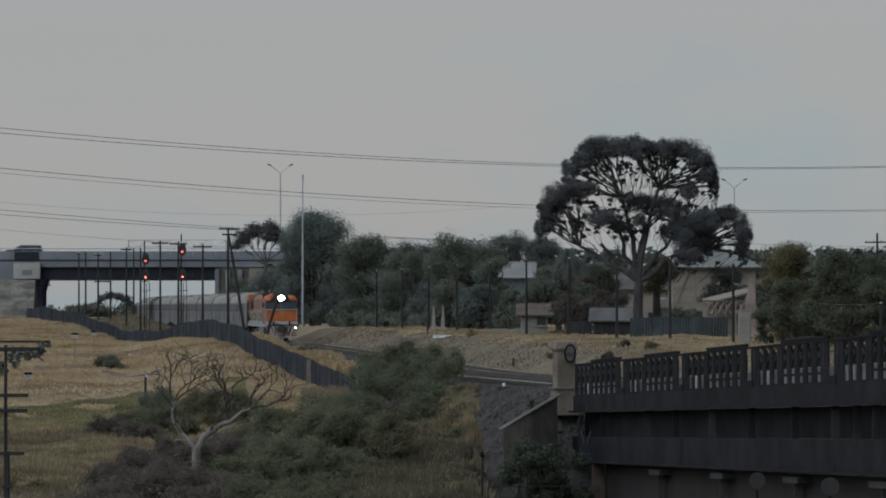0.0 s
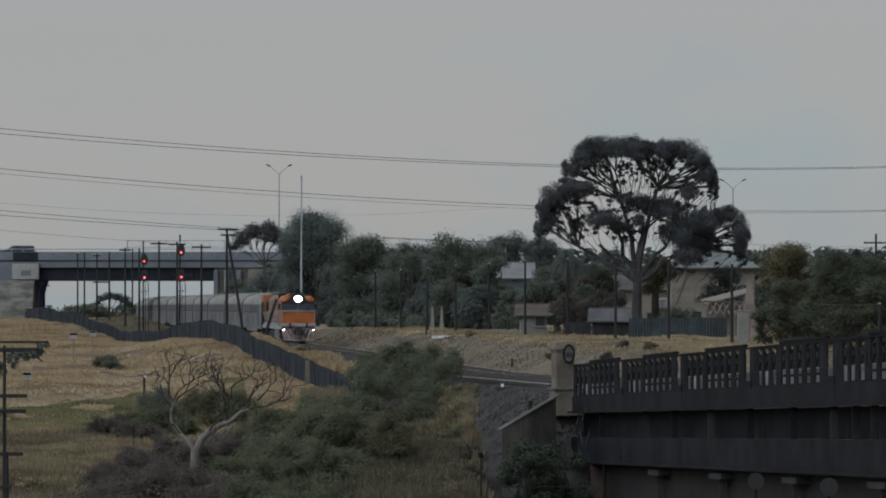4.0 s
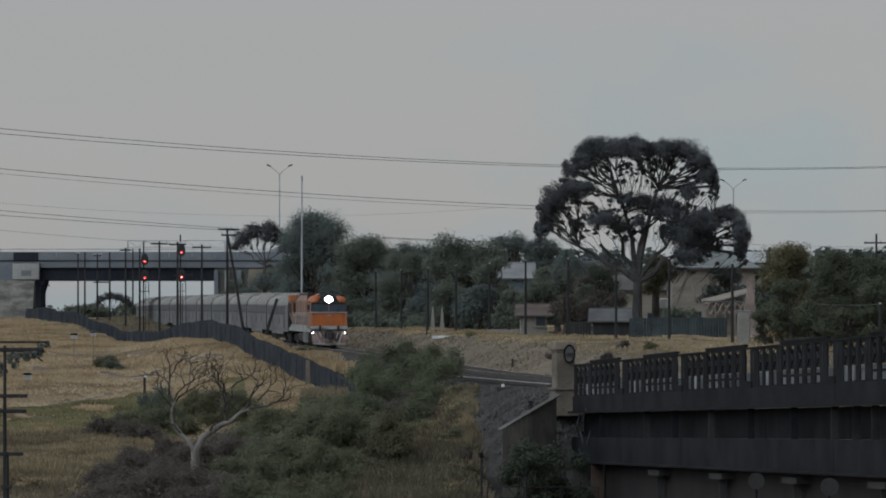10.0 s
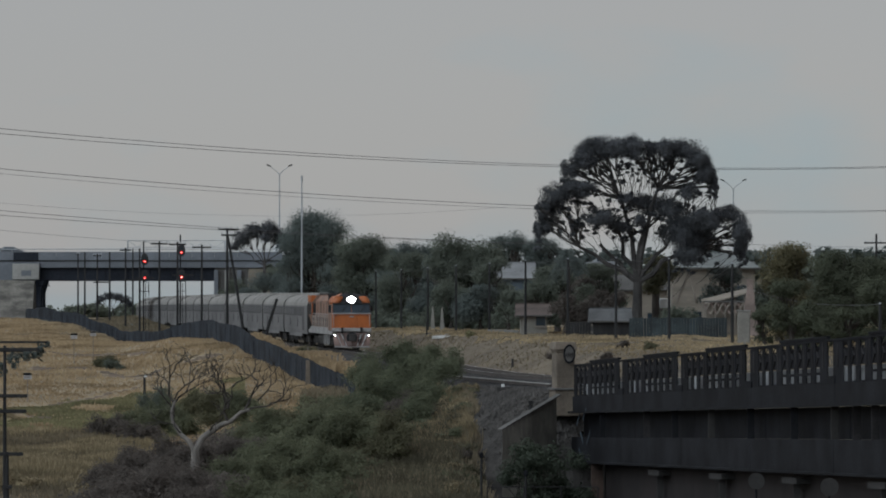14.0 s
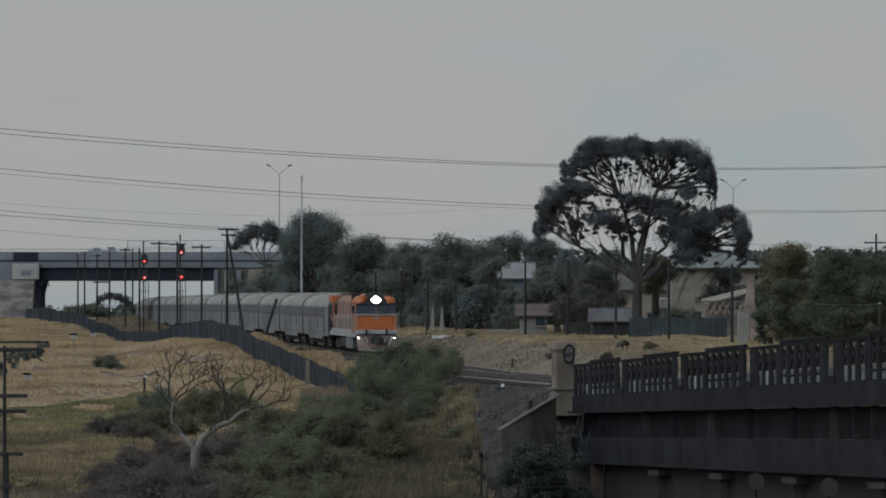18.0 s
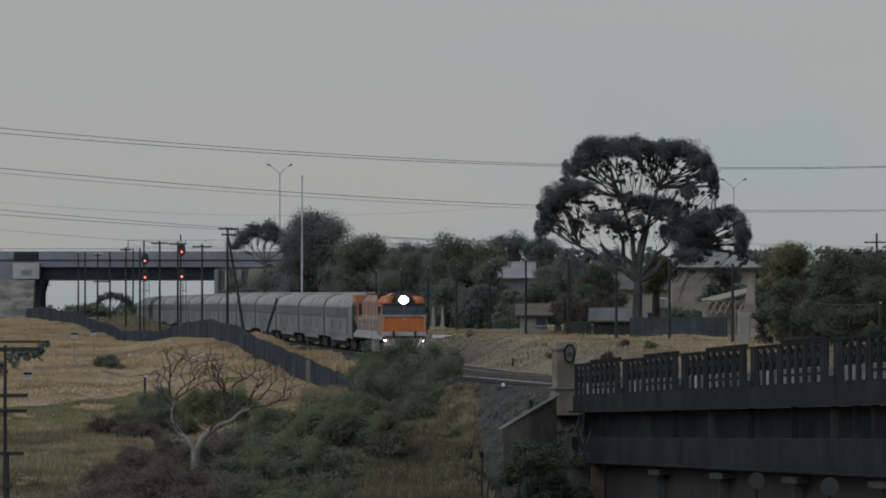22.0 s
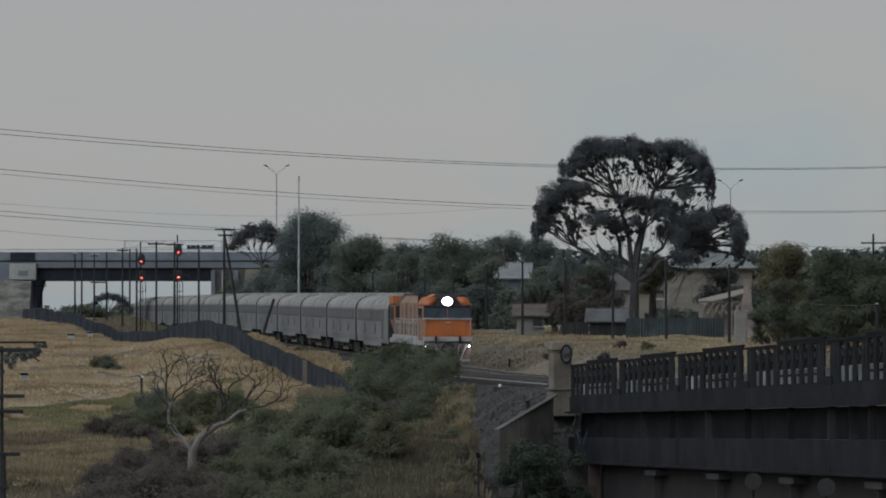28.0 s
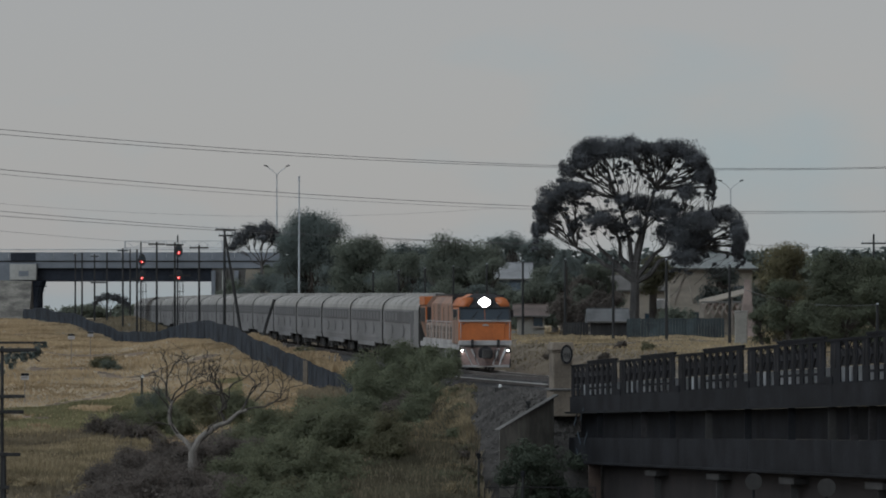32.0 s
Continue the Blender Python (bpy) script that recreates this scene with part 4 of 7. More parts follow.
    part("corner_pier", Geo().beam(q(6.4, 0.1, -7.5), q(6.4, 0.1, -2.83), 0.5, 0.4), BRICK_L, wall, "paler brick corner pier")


# Base colour near black, so the wall stays dim below the girders.
BRICK = srf("near_black_brick", (0.014, 0.0095, 0.009), 0.9, 0, 0.7, 12, 0.35, 0.5)
WHITEWASH = srf("pale_kerb_paint", (0.36, 0.365, 0.375), 0.85, 0, 0.5, 8, 0.2, 0.2)
# Darkened, so corbels and discs stay dim under the bridge.
CORBEL = srf("dim_weathered_corbel", (0.03, 0.028, 0.027), 0.9, 0, 0.7, 8, 0.3, 0.3)
SCRAWL = srf("faded_blue_spray_paint", (0.025, 0.038, 0.05), 0.8, 0, 0.9, 8, 0.3, 0)
RAIL_PAINT = srf("worn_railing_paint", (0.03, 0.028, 0.029), 0.8, 0, 0.9, 12, 0.4, 0.3, spec=0.12)
WING_C = srf("stained_wing_wall_concrete", (0.17, 0.16, 0.14), 0.9, 0, 0.5, 5, 0.4, 0.4, stretch=(1, 1, 0.4))
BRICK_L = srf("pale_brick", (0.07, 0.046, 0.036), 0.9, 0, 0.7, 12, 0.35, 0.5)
make_bridge()


# ---- black cloth fence on the hill ----
def make_fence():
    fence = thing("cloth_fence", "low fence of black shade cloth along the hill", "fence", (-15, 330, 0))
    ys = list(np.arange(236.0, 520.0, 4.0))
    xs = [float(np.interp(y, [230, 250, 290, 330, 350, 368, 385, 420, 455, 500, 520], [-4.25, -5.80, -10.48, -15.74, -18.49, -21.66, -24.88, -30.64, -36.98, -45.77, -49.60])) for y in ys]
    o = Vector((-15, 330, 0))
    rnd = random.Random(4)
    prev = None
    for x, y in zip(xs, ys):
        h = (1.62 if y > 280 else 1.62 - (280 - y) * 0.012) - 0.34 * float(ease(362, 395, y)) + 0.15 * float(ease(440, 480, y))
        p = Vector((x, y, land_z(x, y))) - o
        part("post", Geo().tube([p - Vector((0, 0, 0.4)), p + Vector((0.03 * rnd.uniform(-1, 1), 0.06, h - 0.35))], 0.045, 6), CLOTH, fence)
        if prev:
            a, ha = prev
            g = Geo()
            v = []
            m = 4
            for i in range(m + 1):
                w = i / m
                c = a.lerp(p, w)
                hh = ha + (h - ha) * w - 0.05 * math.sin(w * math.pi)
                gx, gy = c.x + o.x, c.y + o.y
                z0 = land_z(gx, gy) - 0.12
                for k, zz in enumerate((z0, z0 + hh * 0.55, z0 + hh + 0.1)):
                    v.append((c.x + (0.015 * math.sin(w * 9 + y) if k == 1 else 0), c.y, zz))
            f = [(3 * i + k, 3 * i + k + 1, 3 * i + 4 + k, 3 * i + 3 + k) for i in range(m) for k in range(2)]
            g.add(v, f)
            g.add([(x_ + 0.02, y_ + 0.03, z_) for x_, y_, z_ in v], f)
            part("cloth_panel", g, CLOTH, fence, "sagging black shade cloth")
        prev = (p, h)


make_fence()


# ---- trees and shrubs ----
def leaf_cloud(clumps, density, size, seed, droop=0.3, lumps=(6, 5, 0.42), skinny=0.4):
    """Leaves as small pointed blades, gathered in clumps (x, y, z, rx, ry, rz): denser towards each clump's skin, with stray tufts."""
    rs = np.random.RandomState(seed)
    allv, allf, base = [], [], 0
    for x, y, z, rx, ry, rz in clumps:
        n = int(density * 17 * (rx * rz + ry * rz) / 2 / size ** 2) + 30
        sub = max(5, int(lumps[0] + lumps[1] * rx))
        d = rs.normal(size=(sub, 3))
        d /= np.linalg.norm(d, axis=1)[:, None]
        cs = d * (0.35 + 0.5 * rs.rand(sub, 1))
        which = rs.randint(0, sub, n)
        e = rs.normal(size=(n, 3))
        e /= np.linalg.norm(e, axis=1)[:, None]
        p = cs[which] + e * (lumps[2] * rs.rand(n, 1) ** skinny) * (0.75 + 0.5 * rs.rand(sub)[which][:, None])
        p = p * np.array([rx, ry, rz]) + np.array([x, y, z])
        away = (p - np.array([x, y, z])) / np.array([rx, ry, rz])
        away /= np.linalg.norm(away, axis=1)[:, None] + 1e-6
        skin = 0.5 * e + 0.75 * away + 0.3 * rs.normal(size=(n, 3)) + np.array([0, 0, 0.4])
        a = np.cross(skin, rs.normal(size=(n, 3)))
        a[:, 2] -= droop * 0.5
        a /= np.linalg.norm(a, axis=1)[:, None] + 1e-6
        b = np.cross(a, skin)
        b /= np.linalg.norm(b, axis=1)[:, None] + 1e-6
        c = np.cross(a, b)
        ln = (size * (0.6 + 0.8 * rs.rand(n)))[:, None]
        wd = ln * 0.42
        v = np.stack([p - a * ln / 2 + b * wd, p + a * ln / 2 + c * ln * 0.1, p - a * ln / 2 - b * wd], 1).reshape(-1, 3)
        i = np.arange(n)[:, None] * 3 + base
        allf.append(i + np.array([[0, 1, 2]]))
        allv.append(v)
        base += 3 * n
    return np.concatenate(allv), np.concatenate(allf)


def quick_mesh(name, v, f, mat):
    me = bpy.data.meshes.new(name)
    n, k = f.shape
    me.vertices.add(len(v))
    me.vertices.foreach_set("co", v.astype(np.float32).ravel())
    me.loops.add(n * k)
    me.loops.foreach_set("vertex_index", f.astype(np.int32).ravel())
    me.polygons.add(n)
    me.polygons.foreach_set("loop_start", np.arange(n, dtype=np.int32) * k)
    me.update(calc_edges=True)
    me.materials.append(mat)
    return me


def limb(g, a, b, r0, r1, rnd, bend=0.12, n=4):
    a, b = Vector(a), Vector(b)
    ln = (b - a).length
    pts = [a.lerp(b, i / n) + Vector((rnd.uniform(-1, 1), rnd.uniform(-1, 1), rnd.uniform(-0.3, 0.6))) * ln * bend * math.sin(math.pi * i / n) for i in range(n + 1)]
    g.tube(pts, [r0 + (r1 - r0) * i / n for i in range(n + 1)], 6 if r0 > 0.06 else 4)
    return pts


def tree(name, label, category, at, clumps, fork, leaf, bark, trunk_r, seed, density=1.0, size=0.3, split=False, group="", nodes=()):
    """A tree from its clumps, given round its foot: a tapered trunk to the fork, limbs to the clumps, leaves."""
    rnd = random.Random(seed)
    t = thing(name, label, category, at, group=group)
    g = Geo()
    base = Vector((0, 0, -0.3))
    top = Vector(fork)
    g.tube([base, base.lerp(top, 0.15), base.lerp(top, 0.55) + Vector((rnd.uniform(-0.1, 0.1), 0, 0)), top], [trunk_r * 1.35, trunk_r, trunk_r * 0.85, trunk_r * 0.7], 9)
    part("trunk", g, bark, t, "tapered trunk")
    g = Geo()
    for c in clumps:
        if split:
            g = Geo()
        p = Vector(c[:3])
        start = top
        if nodes:
            start = min((Vector(q) for q in nodes), key=lambda q: (q - p).length + (3 if q.z > p.z else 0))
        pts = limb(g, start, p, trunk_r * (0.15 if nodes else 0.34), trunk_r * 0.08, rnd)
        for j in range(4 if trunk_r > 0.1 else 2):
            e = p + Vector((rnd.uniform(-1, 1) * c[3], rnd.uniform(-1, 1) * c[4], rnd.uniform(-0.4, 1) * c[5])) * 0.62
            limb(g, pts[2], e, trunk_r * (0.1 if nodes else 0.16), trunk_r * 0.04, rnd, 0.1, 3)
        if split:
            part("limb", g, bark, t, "forking pale limb")
    if not split:
        part("branchwork", g, bark, t, kind="stuff")
    for q in nodes:
        g = Geo()
        limb(g, top, q, trunk_r * 0.55, trunk_r * 0.24, rnd, 0.1)
        part("main_limb", g, bark, t, "thick forking limb")
    if split:
        for i, c in enumerate(clumps):
            v, f = leaf_cloud([(0, 0, 0, *c[3:6])], density * (c[6] if len(c) > 6 else 1.0), size, seed * 31 + i, 0.3, (26, 16, 0.34), 0.28)
            part("leaf_clump", quick_mesh("leaf_clump", v, f, leaf), None, t, at=c[:3], kind="stuff")
    else:
        v, f = leaf_cloud(clumps, density, size, seed, 0.3, (30, 14, 0.5) if size > 0.11 else (12, 8, 0.5))
        part("crown", quick_mesh("crown", v, f, leaf), None, t, "leafy crown", kind="stuff")
    return t


def bushy(name, label, category, x, y, w, h, leaf, seed, density=1.0, size=0.35, low=0.1, group="", bark=None, sink=0.0, n=None):
    """A broad tree or shrub w wide and h high, on the ground at x, y."""
    rnd = random.Random(seed)
    cl = []
    n = (n or max(6, int(w * h / 4))) + 4
    for i in range(n):
        u = (i + 0.5) / n
        z = h * (low + (0.9 - low) * (0.06 + 0.94 * rnd.random()) ** 0.9)
        env = math.sqrt(max(0.05, 1 - ((z / h - 0.42) / 0.62) ** 2))
        a = rnd.uniform(0, math.tau)
        r = w / 2 * env * (0.25 + 0.6 * math.sqrt(rnd.random()))
        q = rnd.uniform(0.2, 0.32) * min(w, h * 1.3)
        cl.append((r * math.cos(a), r * math.sin(a) * 0.7, min(z, h - q * 0.6), q * 1.15, q, q * 0.8))
    return tree(name, label, category, (x, y, land_z(x, y) - sink), cl, (0, 0, h * max(low, 0.12) * 1.3), leaf, bark or BARK_D, 0.05 * h + 0.03, seed, density, size, group=group)


def make_gum():
    x, y, z = (14.42, 330.00, 1.59)
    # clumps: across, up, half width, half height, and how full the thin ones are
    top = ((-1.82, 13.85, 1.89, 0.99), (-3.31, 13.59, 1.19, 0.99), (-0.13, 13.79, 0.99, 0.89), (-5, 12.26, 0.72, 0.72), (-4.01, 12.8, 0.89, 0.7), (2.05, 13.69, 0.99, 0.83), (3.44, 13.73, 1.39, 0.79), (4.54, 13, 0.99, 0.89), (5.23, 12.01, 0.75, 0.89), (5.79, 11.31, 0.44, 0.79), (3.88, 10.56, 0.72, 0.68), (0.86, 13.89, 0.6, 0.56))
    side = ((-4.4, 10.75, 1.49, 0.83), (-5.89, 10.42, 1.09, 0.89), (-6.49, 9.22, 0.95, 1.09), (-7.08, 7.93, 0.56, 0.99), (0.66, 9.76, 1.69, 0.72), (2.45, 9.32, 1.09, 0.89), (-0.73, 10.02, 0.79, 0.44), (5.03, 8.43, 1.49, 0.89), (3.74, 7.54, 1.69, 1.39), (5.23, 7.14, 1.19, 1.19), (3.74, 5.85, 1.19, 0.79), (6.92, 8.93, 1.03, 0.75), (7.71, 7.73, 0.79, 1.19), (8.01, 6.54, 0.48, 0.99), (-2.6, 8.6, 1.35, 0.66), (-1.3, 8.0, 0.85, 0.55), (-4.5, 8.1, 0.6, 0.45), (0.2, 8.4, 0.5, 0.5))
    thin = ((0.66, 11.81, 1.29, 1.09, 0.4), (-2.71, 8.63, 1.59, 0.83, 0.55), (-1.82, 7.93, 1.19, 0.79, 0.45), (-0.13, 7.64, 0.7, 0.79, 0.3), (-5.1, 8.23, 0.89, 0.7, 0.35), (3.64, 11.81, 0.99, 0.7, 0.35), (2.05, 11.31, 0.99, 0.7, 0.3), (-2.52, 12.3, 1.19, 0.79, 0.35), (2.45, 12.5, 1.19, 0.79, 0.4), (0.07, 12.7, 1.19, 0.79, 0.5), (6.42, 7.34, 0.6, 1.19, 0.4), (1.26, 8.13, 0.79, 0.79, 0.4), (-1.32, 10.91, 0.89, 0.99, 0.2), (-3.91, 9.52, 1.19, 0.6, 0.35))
    rnd = random.Random(11)
    cl = []
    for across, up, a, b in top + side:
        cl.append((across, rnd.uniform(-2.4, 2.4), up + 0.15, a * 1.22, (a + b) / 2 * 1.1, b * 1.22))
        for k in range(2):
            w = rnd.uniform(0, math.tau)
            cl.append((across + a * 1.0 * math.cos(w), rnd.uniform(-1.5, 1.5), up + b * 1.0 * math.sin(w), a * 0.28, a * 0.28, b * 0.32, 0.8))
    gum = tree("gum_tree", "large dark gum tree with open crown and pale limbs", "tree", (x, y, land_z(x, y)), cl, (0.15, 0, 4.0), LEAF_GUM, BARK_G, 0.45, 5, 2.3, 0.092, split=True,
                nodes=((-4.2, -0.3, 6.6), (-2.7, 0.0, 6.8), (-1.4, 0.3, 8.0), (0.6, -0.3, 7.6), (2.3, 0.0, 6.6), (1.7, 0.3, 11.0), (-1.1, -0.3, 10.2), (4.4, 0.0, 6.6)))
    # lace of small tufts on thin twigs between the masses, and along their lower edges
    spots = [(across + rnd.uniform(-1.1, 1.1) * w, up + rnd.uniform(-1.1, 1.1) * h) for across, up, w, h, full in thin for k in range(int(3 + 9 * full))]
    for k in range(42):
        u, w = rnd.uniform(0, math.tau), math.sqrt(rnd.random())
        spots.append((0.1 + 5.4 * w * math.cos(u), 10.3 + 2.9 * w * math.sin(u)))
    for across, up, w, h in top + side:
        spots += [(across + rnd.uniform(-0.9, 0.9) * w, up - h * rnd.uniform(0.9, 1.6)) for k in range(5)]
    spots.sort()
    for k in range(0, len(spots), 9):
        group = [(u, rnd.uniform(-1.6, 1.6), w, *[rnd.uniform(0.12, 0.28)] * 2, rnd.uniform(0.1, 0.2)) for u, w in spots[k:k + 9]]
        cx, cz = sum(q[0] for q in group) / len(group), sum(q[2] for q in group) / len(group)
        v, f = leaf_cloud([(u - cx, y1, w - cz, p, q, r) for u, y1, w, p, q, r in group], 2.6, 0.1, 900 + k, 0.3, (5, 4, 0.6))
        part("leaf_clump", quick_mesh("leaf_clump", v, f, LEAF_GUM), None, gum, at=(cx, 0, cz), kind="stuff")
        g = Geo()
        for u, y1, w, p, q, r in group:
            root = Vector((u * 0.72 + rnd.uniform(-0.4, 0.4), y1 * 0.5, w - rnd.uniform(0.9, 2.0)))
            limb(g, root, (u, y1, w), 0.02, 0.01, rnd, 0.1, 3)
        part("branchwork", g, BARK_G, gum, kind="stuff")
    return gum


GUM = make_gum()


# the belt of trees behind the railway: across, distance, width, height
def make_belt():
    dark = ("dark dense conifer-like tree behind the railway", "tree")
    mid = ("dull green garden tree behind the railway", "tree")
    olive = ("olive green bushy tree behind the bridge", "tree")
    near_line = [
        (dark, -13.74, 470, 6.75, 12.96, LEAF_DK, 0.0), (dark, -16.25, 480, 4.31, 8.00, LEAF_DK, 0.0),
        (mid, -7.73, 450, 6.35, 9.23, LEAF_MID, 0.0), (dark, -10.85, 460, 4.72, 6.49, LEAF_DK, 0.0),
        (mid, -3.89, 440, 5.08, 7.90, LEAF_MID, 0.0), (dark, -2.57, 455, 5.25, 8.75, LEAF_DK, 0.0),
        (mid, 1.85, 400, 6.67, 8.82, LEAF_MID, 0.0), (mid, -0.74, 410, 4.21, 7.36, LEAF_DK, 0.0),
        (dark, -5.36, 445, 4.56, 5.42, LEAF_DK, 0.02), (mid, 4.40, 390, 3.50, 6.50, LEAF_MID, 0.0),
        (mid, 8.33, 560, 5.03, 12.06, LEAF_DK, 0.1), (mid, 11.73, 558, 5.72, 11.45, LEAF_DK, 0.1), (dark, 3.26, 385, 4.44, 3.95, LEAF_DK, 0.02),
        (mid, 0.80, 392, 3.52, 4.52, LEAF_MID, 0.02)]
    gardens = [(mid, 7.78, 345, 3.54, 4.20, LEAF_MID, 0.0),
        (mid, 9.02, 350, 3.14, 5.83, LEAF_MID, 0.1), (dark, 11.10, 352, 3.16, 6.77, LEAF_DK, 0.15),
        (mid, 16.3, 337, 3.2, 6.4, LEAF_OL, 0.55), (mid, 11.2, 338, 3.2, 4.9, LEAF_DRY, 0.1),
        (mid, 21.37, 332, 3.62, 5.28, LEAF_DK, 0.3), (mid, 13.31, 345, 2.65, 4.42, LEAF_MID, 0.1),
        ]
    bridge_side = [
        (olive, 21.6, 262, 4.6, 6.25, LEAF_DIM_OL, 0.03), (olive, 23.13, 252, 4.6, 5.3, LEAF_DIM, 0.03),
        (olive, 20.5, 268, 2.3, 5.15, LEAF_DIM, 0.03), (olive, 19.75, 250, 2.5, 3.85, LEAF_DIM, 0.03), (olive, 24.79, 246, 3.78, 4.2, LEAF_DIM, 0.03),
        (olive, 20.6, 240, 3.0, 3.2, LEAF_DIM, 0.03), (olive, 25.48, 270, 4.50, 5.3, LEAF_DIM, 0.0), (olive, 18.75, 258, 1.5, 2.5, LEAF_DIM, 0.03),
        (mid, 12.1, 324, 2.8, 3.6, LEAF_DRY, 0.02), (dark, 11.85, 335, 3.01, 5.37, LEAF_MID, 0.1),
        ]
    low_ones = [(mid, 9.42, 325, 3.33, 2.92, LEAF_DRY, 0.02), (mid, 17.27, 320, 2.46, 2.05, LEAF_MID, 0.02), (mid, 7.04, 352, 2.71, 3.84, LEAF_MID, 0.02), (mid, 5.43, 365, 2.81, 3.51, LEAF_MID, 0.02),
        (dark, -26.59, 562, 4.32, 5.76, LEAF_MID, 0.0), (dark, -23.82, 540, 4.85, 4.50, LEAF_DK, 0.0), (dark, -19.88, 510, 5.23, 5.88, LEAF_DK, 0.05)]
    for i, ((label, cat), x, y, w, h, leaf, low) in enumerate(near_line + gardens + bridge_side + low_ones):
        bushy("garden_tree" if leaf not in (LEAF_DK, LEAF_DIM) else "dark_tree", label, cat, x, y, w, h, leaf, 100 + i, 1.35, 0.165 if y > 300 else 0.092, low, group="belt of trees behind the railway")
    # spreading tree against the overpass, and one seen far under it
    crowns = (
        (-22.08, 545, 41, 0.26, 7.4, ((-2.7, 0, 10.7, 1.35, 1.1), (-1.3, 0.6, 11.6, 1.5, 1.1), (-3.7, 0.3, 9.7, 0.9, 0.6), (0.6, 0, 11.9, 1.5, 1.2), (1.8, 0.4, 10.9, 1.3, 1.1), (0.2, -0.5, 10.7, 1.0, 0.6), (2.6, 0, 9.6, 0.8, 0.7))),
        (-53.9, 720, 42, 0.15, 2.8, ((-1.9, 0, 4.7, 1.0, 0.6), (-0.7, 0.5, 5.1, 1.1, 0.65), (0.7, 0, 5.0, 1.1, 0.7), (1.9, 0.3, 4.5, 1.1, 0.75), (2.6, 0.2, 3.8, 0.75, 0.6), (-2.5, 0.2, 4.0, 0.6, 0.5))))
    for x, y, seed, r, fork, heads in crowns:
        cl = [(u, v, w, p, p * 0.8, q) for u, v, w, p, q in heads]
        tree("spreading_tree", "small spreading gum tree with a flat crown", "tree", (x, y, land_z(x, y)), cl, (0, 0, fork), LEAF_GUM, BARK_G, r, seed, 2.4, 0.2)


make_belt()


def make_palm():
    """A garden palm: straight trunk, drooping fronds of paired leaflets."""
    x, y = 9.35, 329.0
    z = land_z(x, y)
    palm = thing("garden_palm", "dark green garden palm with drooping fronds", "palm", (x, y, z))
    top = 7.2 - z
    part("trunk", Geo().tube([(0, 0, -0.3), (0.05, 0, top * 0.5), (0, 0, top)], [0.2, 0.15, 0.13], 9), BARK_D, palm, "straight grey-brown trunk")
    rnd = random.Random(17)
    for k in range(26):
        a = k * 2.399
        lift = rnd.uniform(-0.35, 1.0)
        reach = rnd.uniform(1.3, 1.9)
        pts = []
        for i in range(7):
            u = i / 6
            r = reach * u * (1 - 0.12 * u)
            pts.append(Vector((r * math.cos(a), r * math.sin(a), top + lift * u * 1.3 - 1.5 * u * u)))
        g = Geo().tube(pts, [0.03, 0.026, 0.022, 0.018, 0.014, 0.01, 0.006], 4)
        side = Vector((-math.sin(a), math.cos(a), 0))
        for i in range(1, 14):
            u = i / 14 * 6
            c = pts[int(u)].lerp(pts[int(u) + 1], u - int(u))
            t = (pts[int(u) + 1] - pts[int(u)]).normalized()
            for s in (-1, 1):
                tip = c + (side * s * 0.75 + t * 0.55 + Vector((0, 0, -0.55))) * 0.55
                g.add([tuple(c - t * 0.035), tuple(c + t * 0.035), tuple(tip)], [(0, 1, 2)])
        part("frond", g, LEAF_DK, palm, "drooping frond")


make_palm()


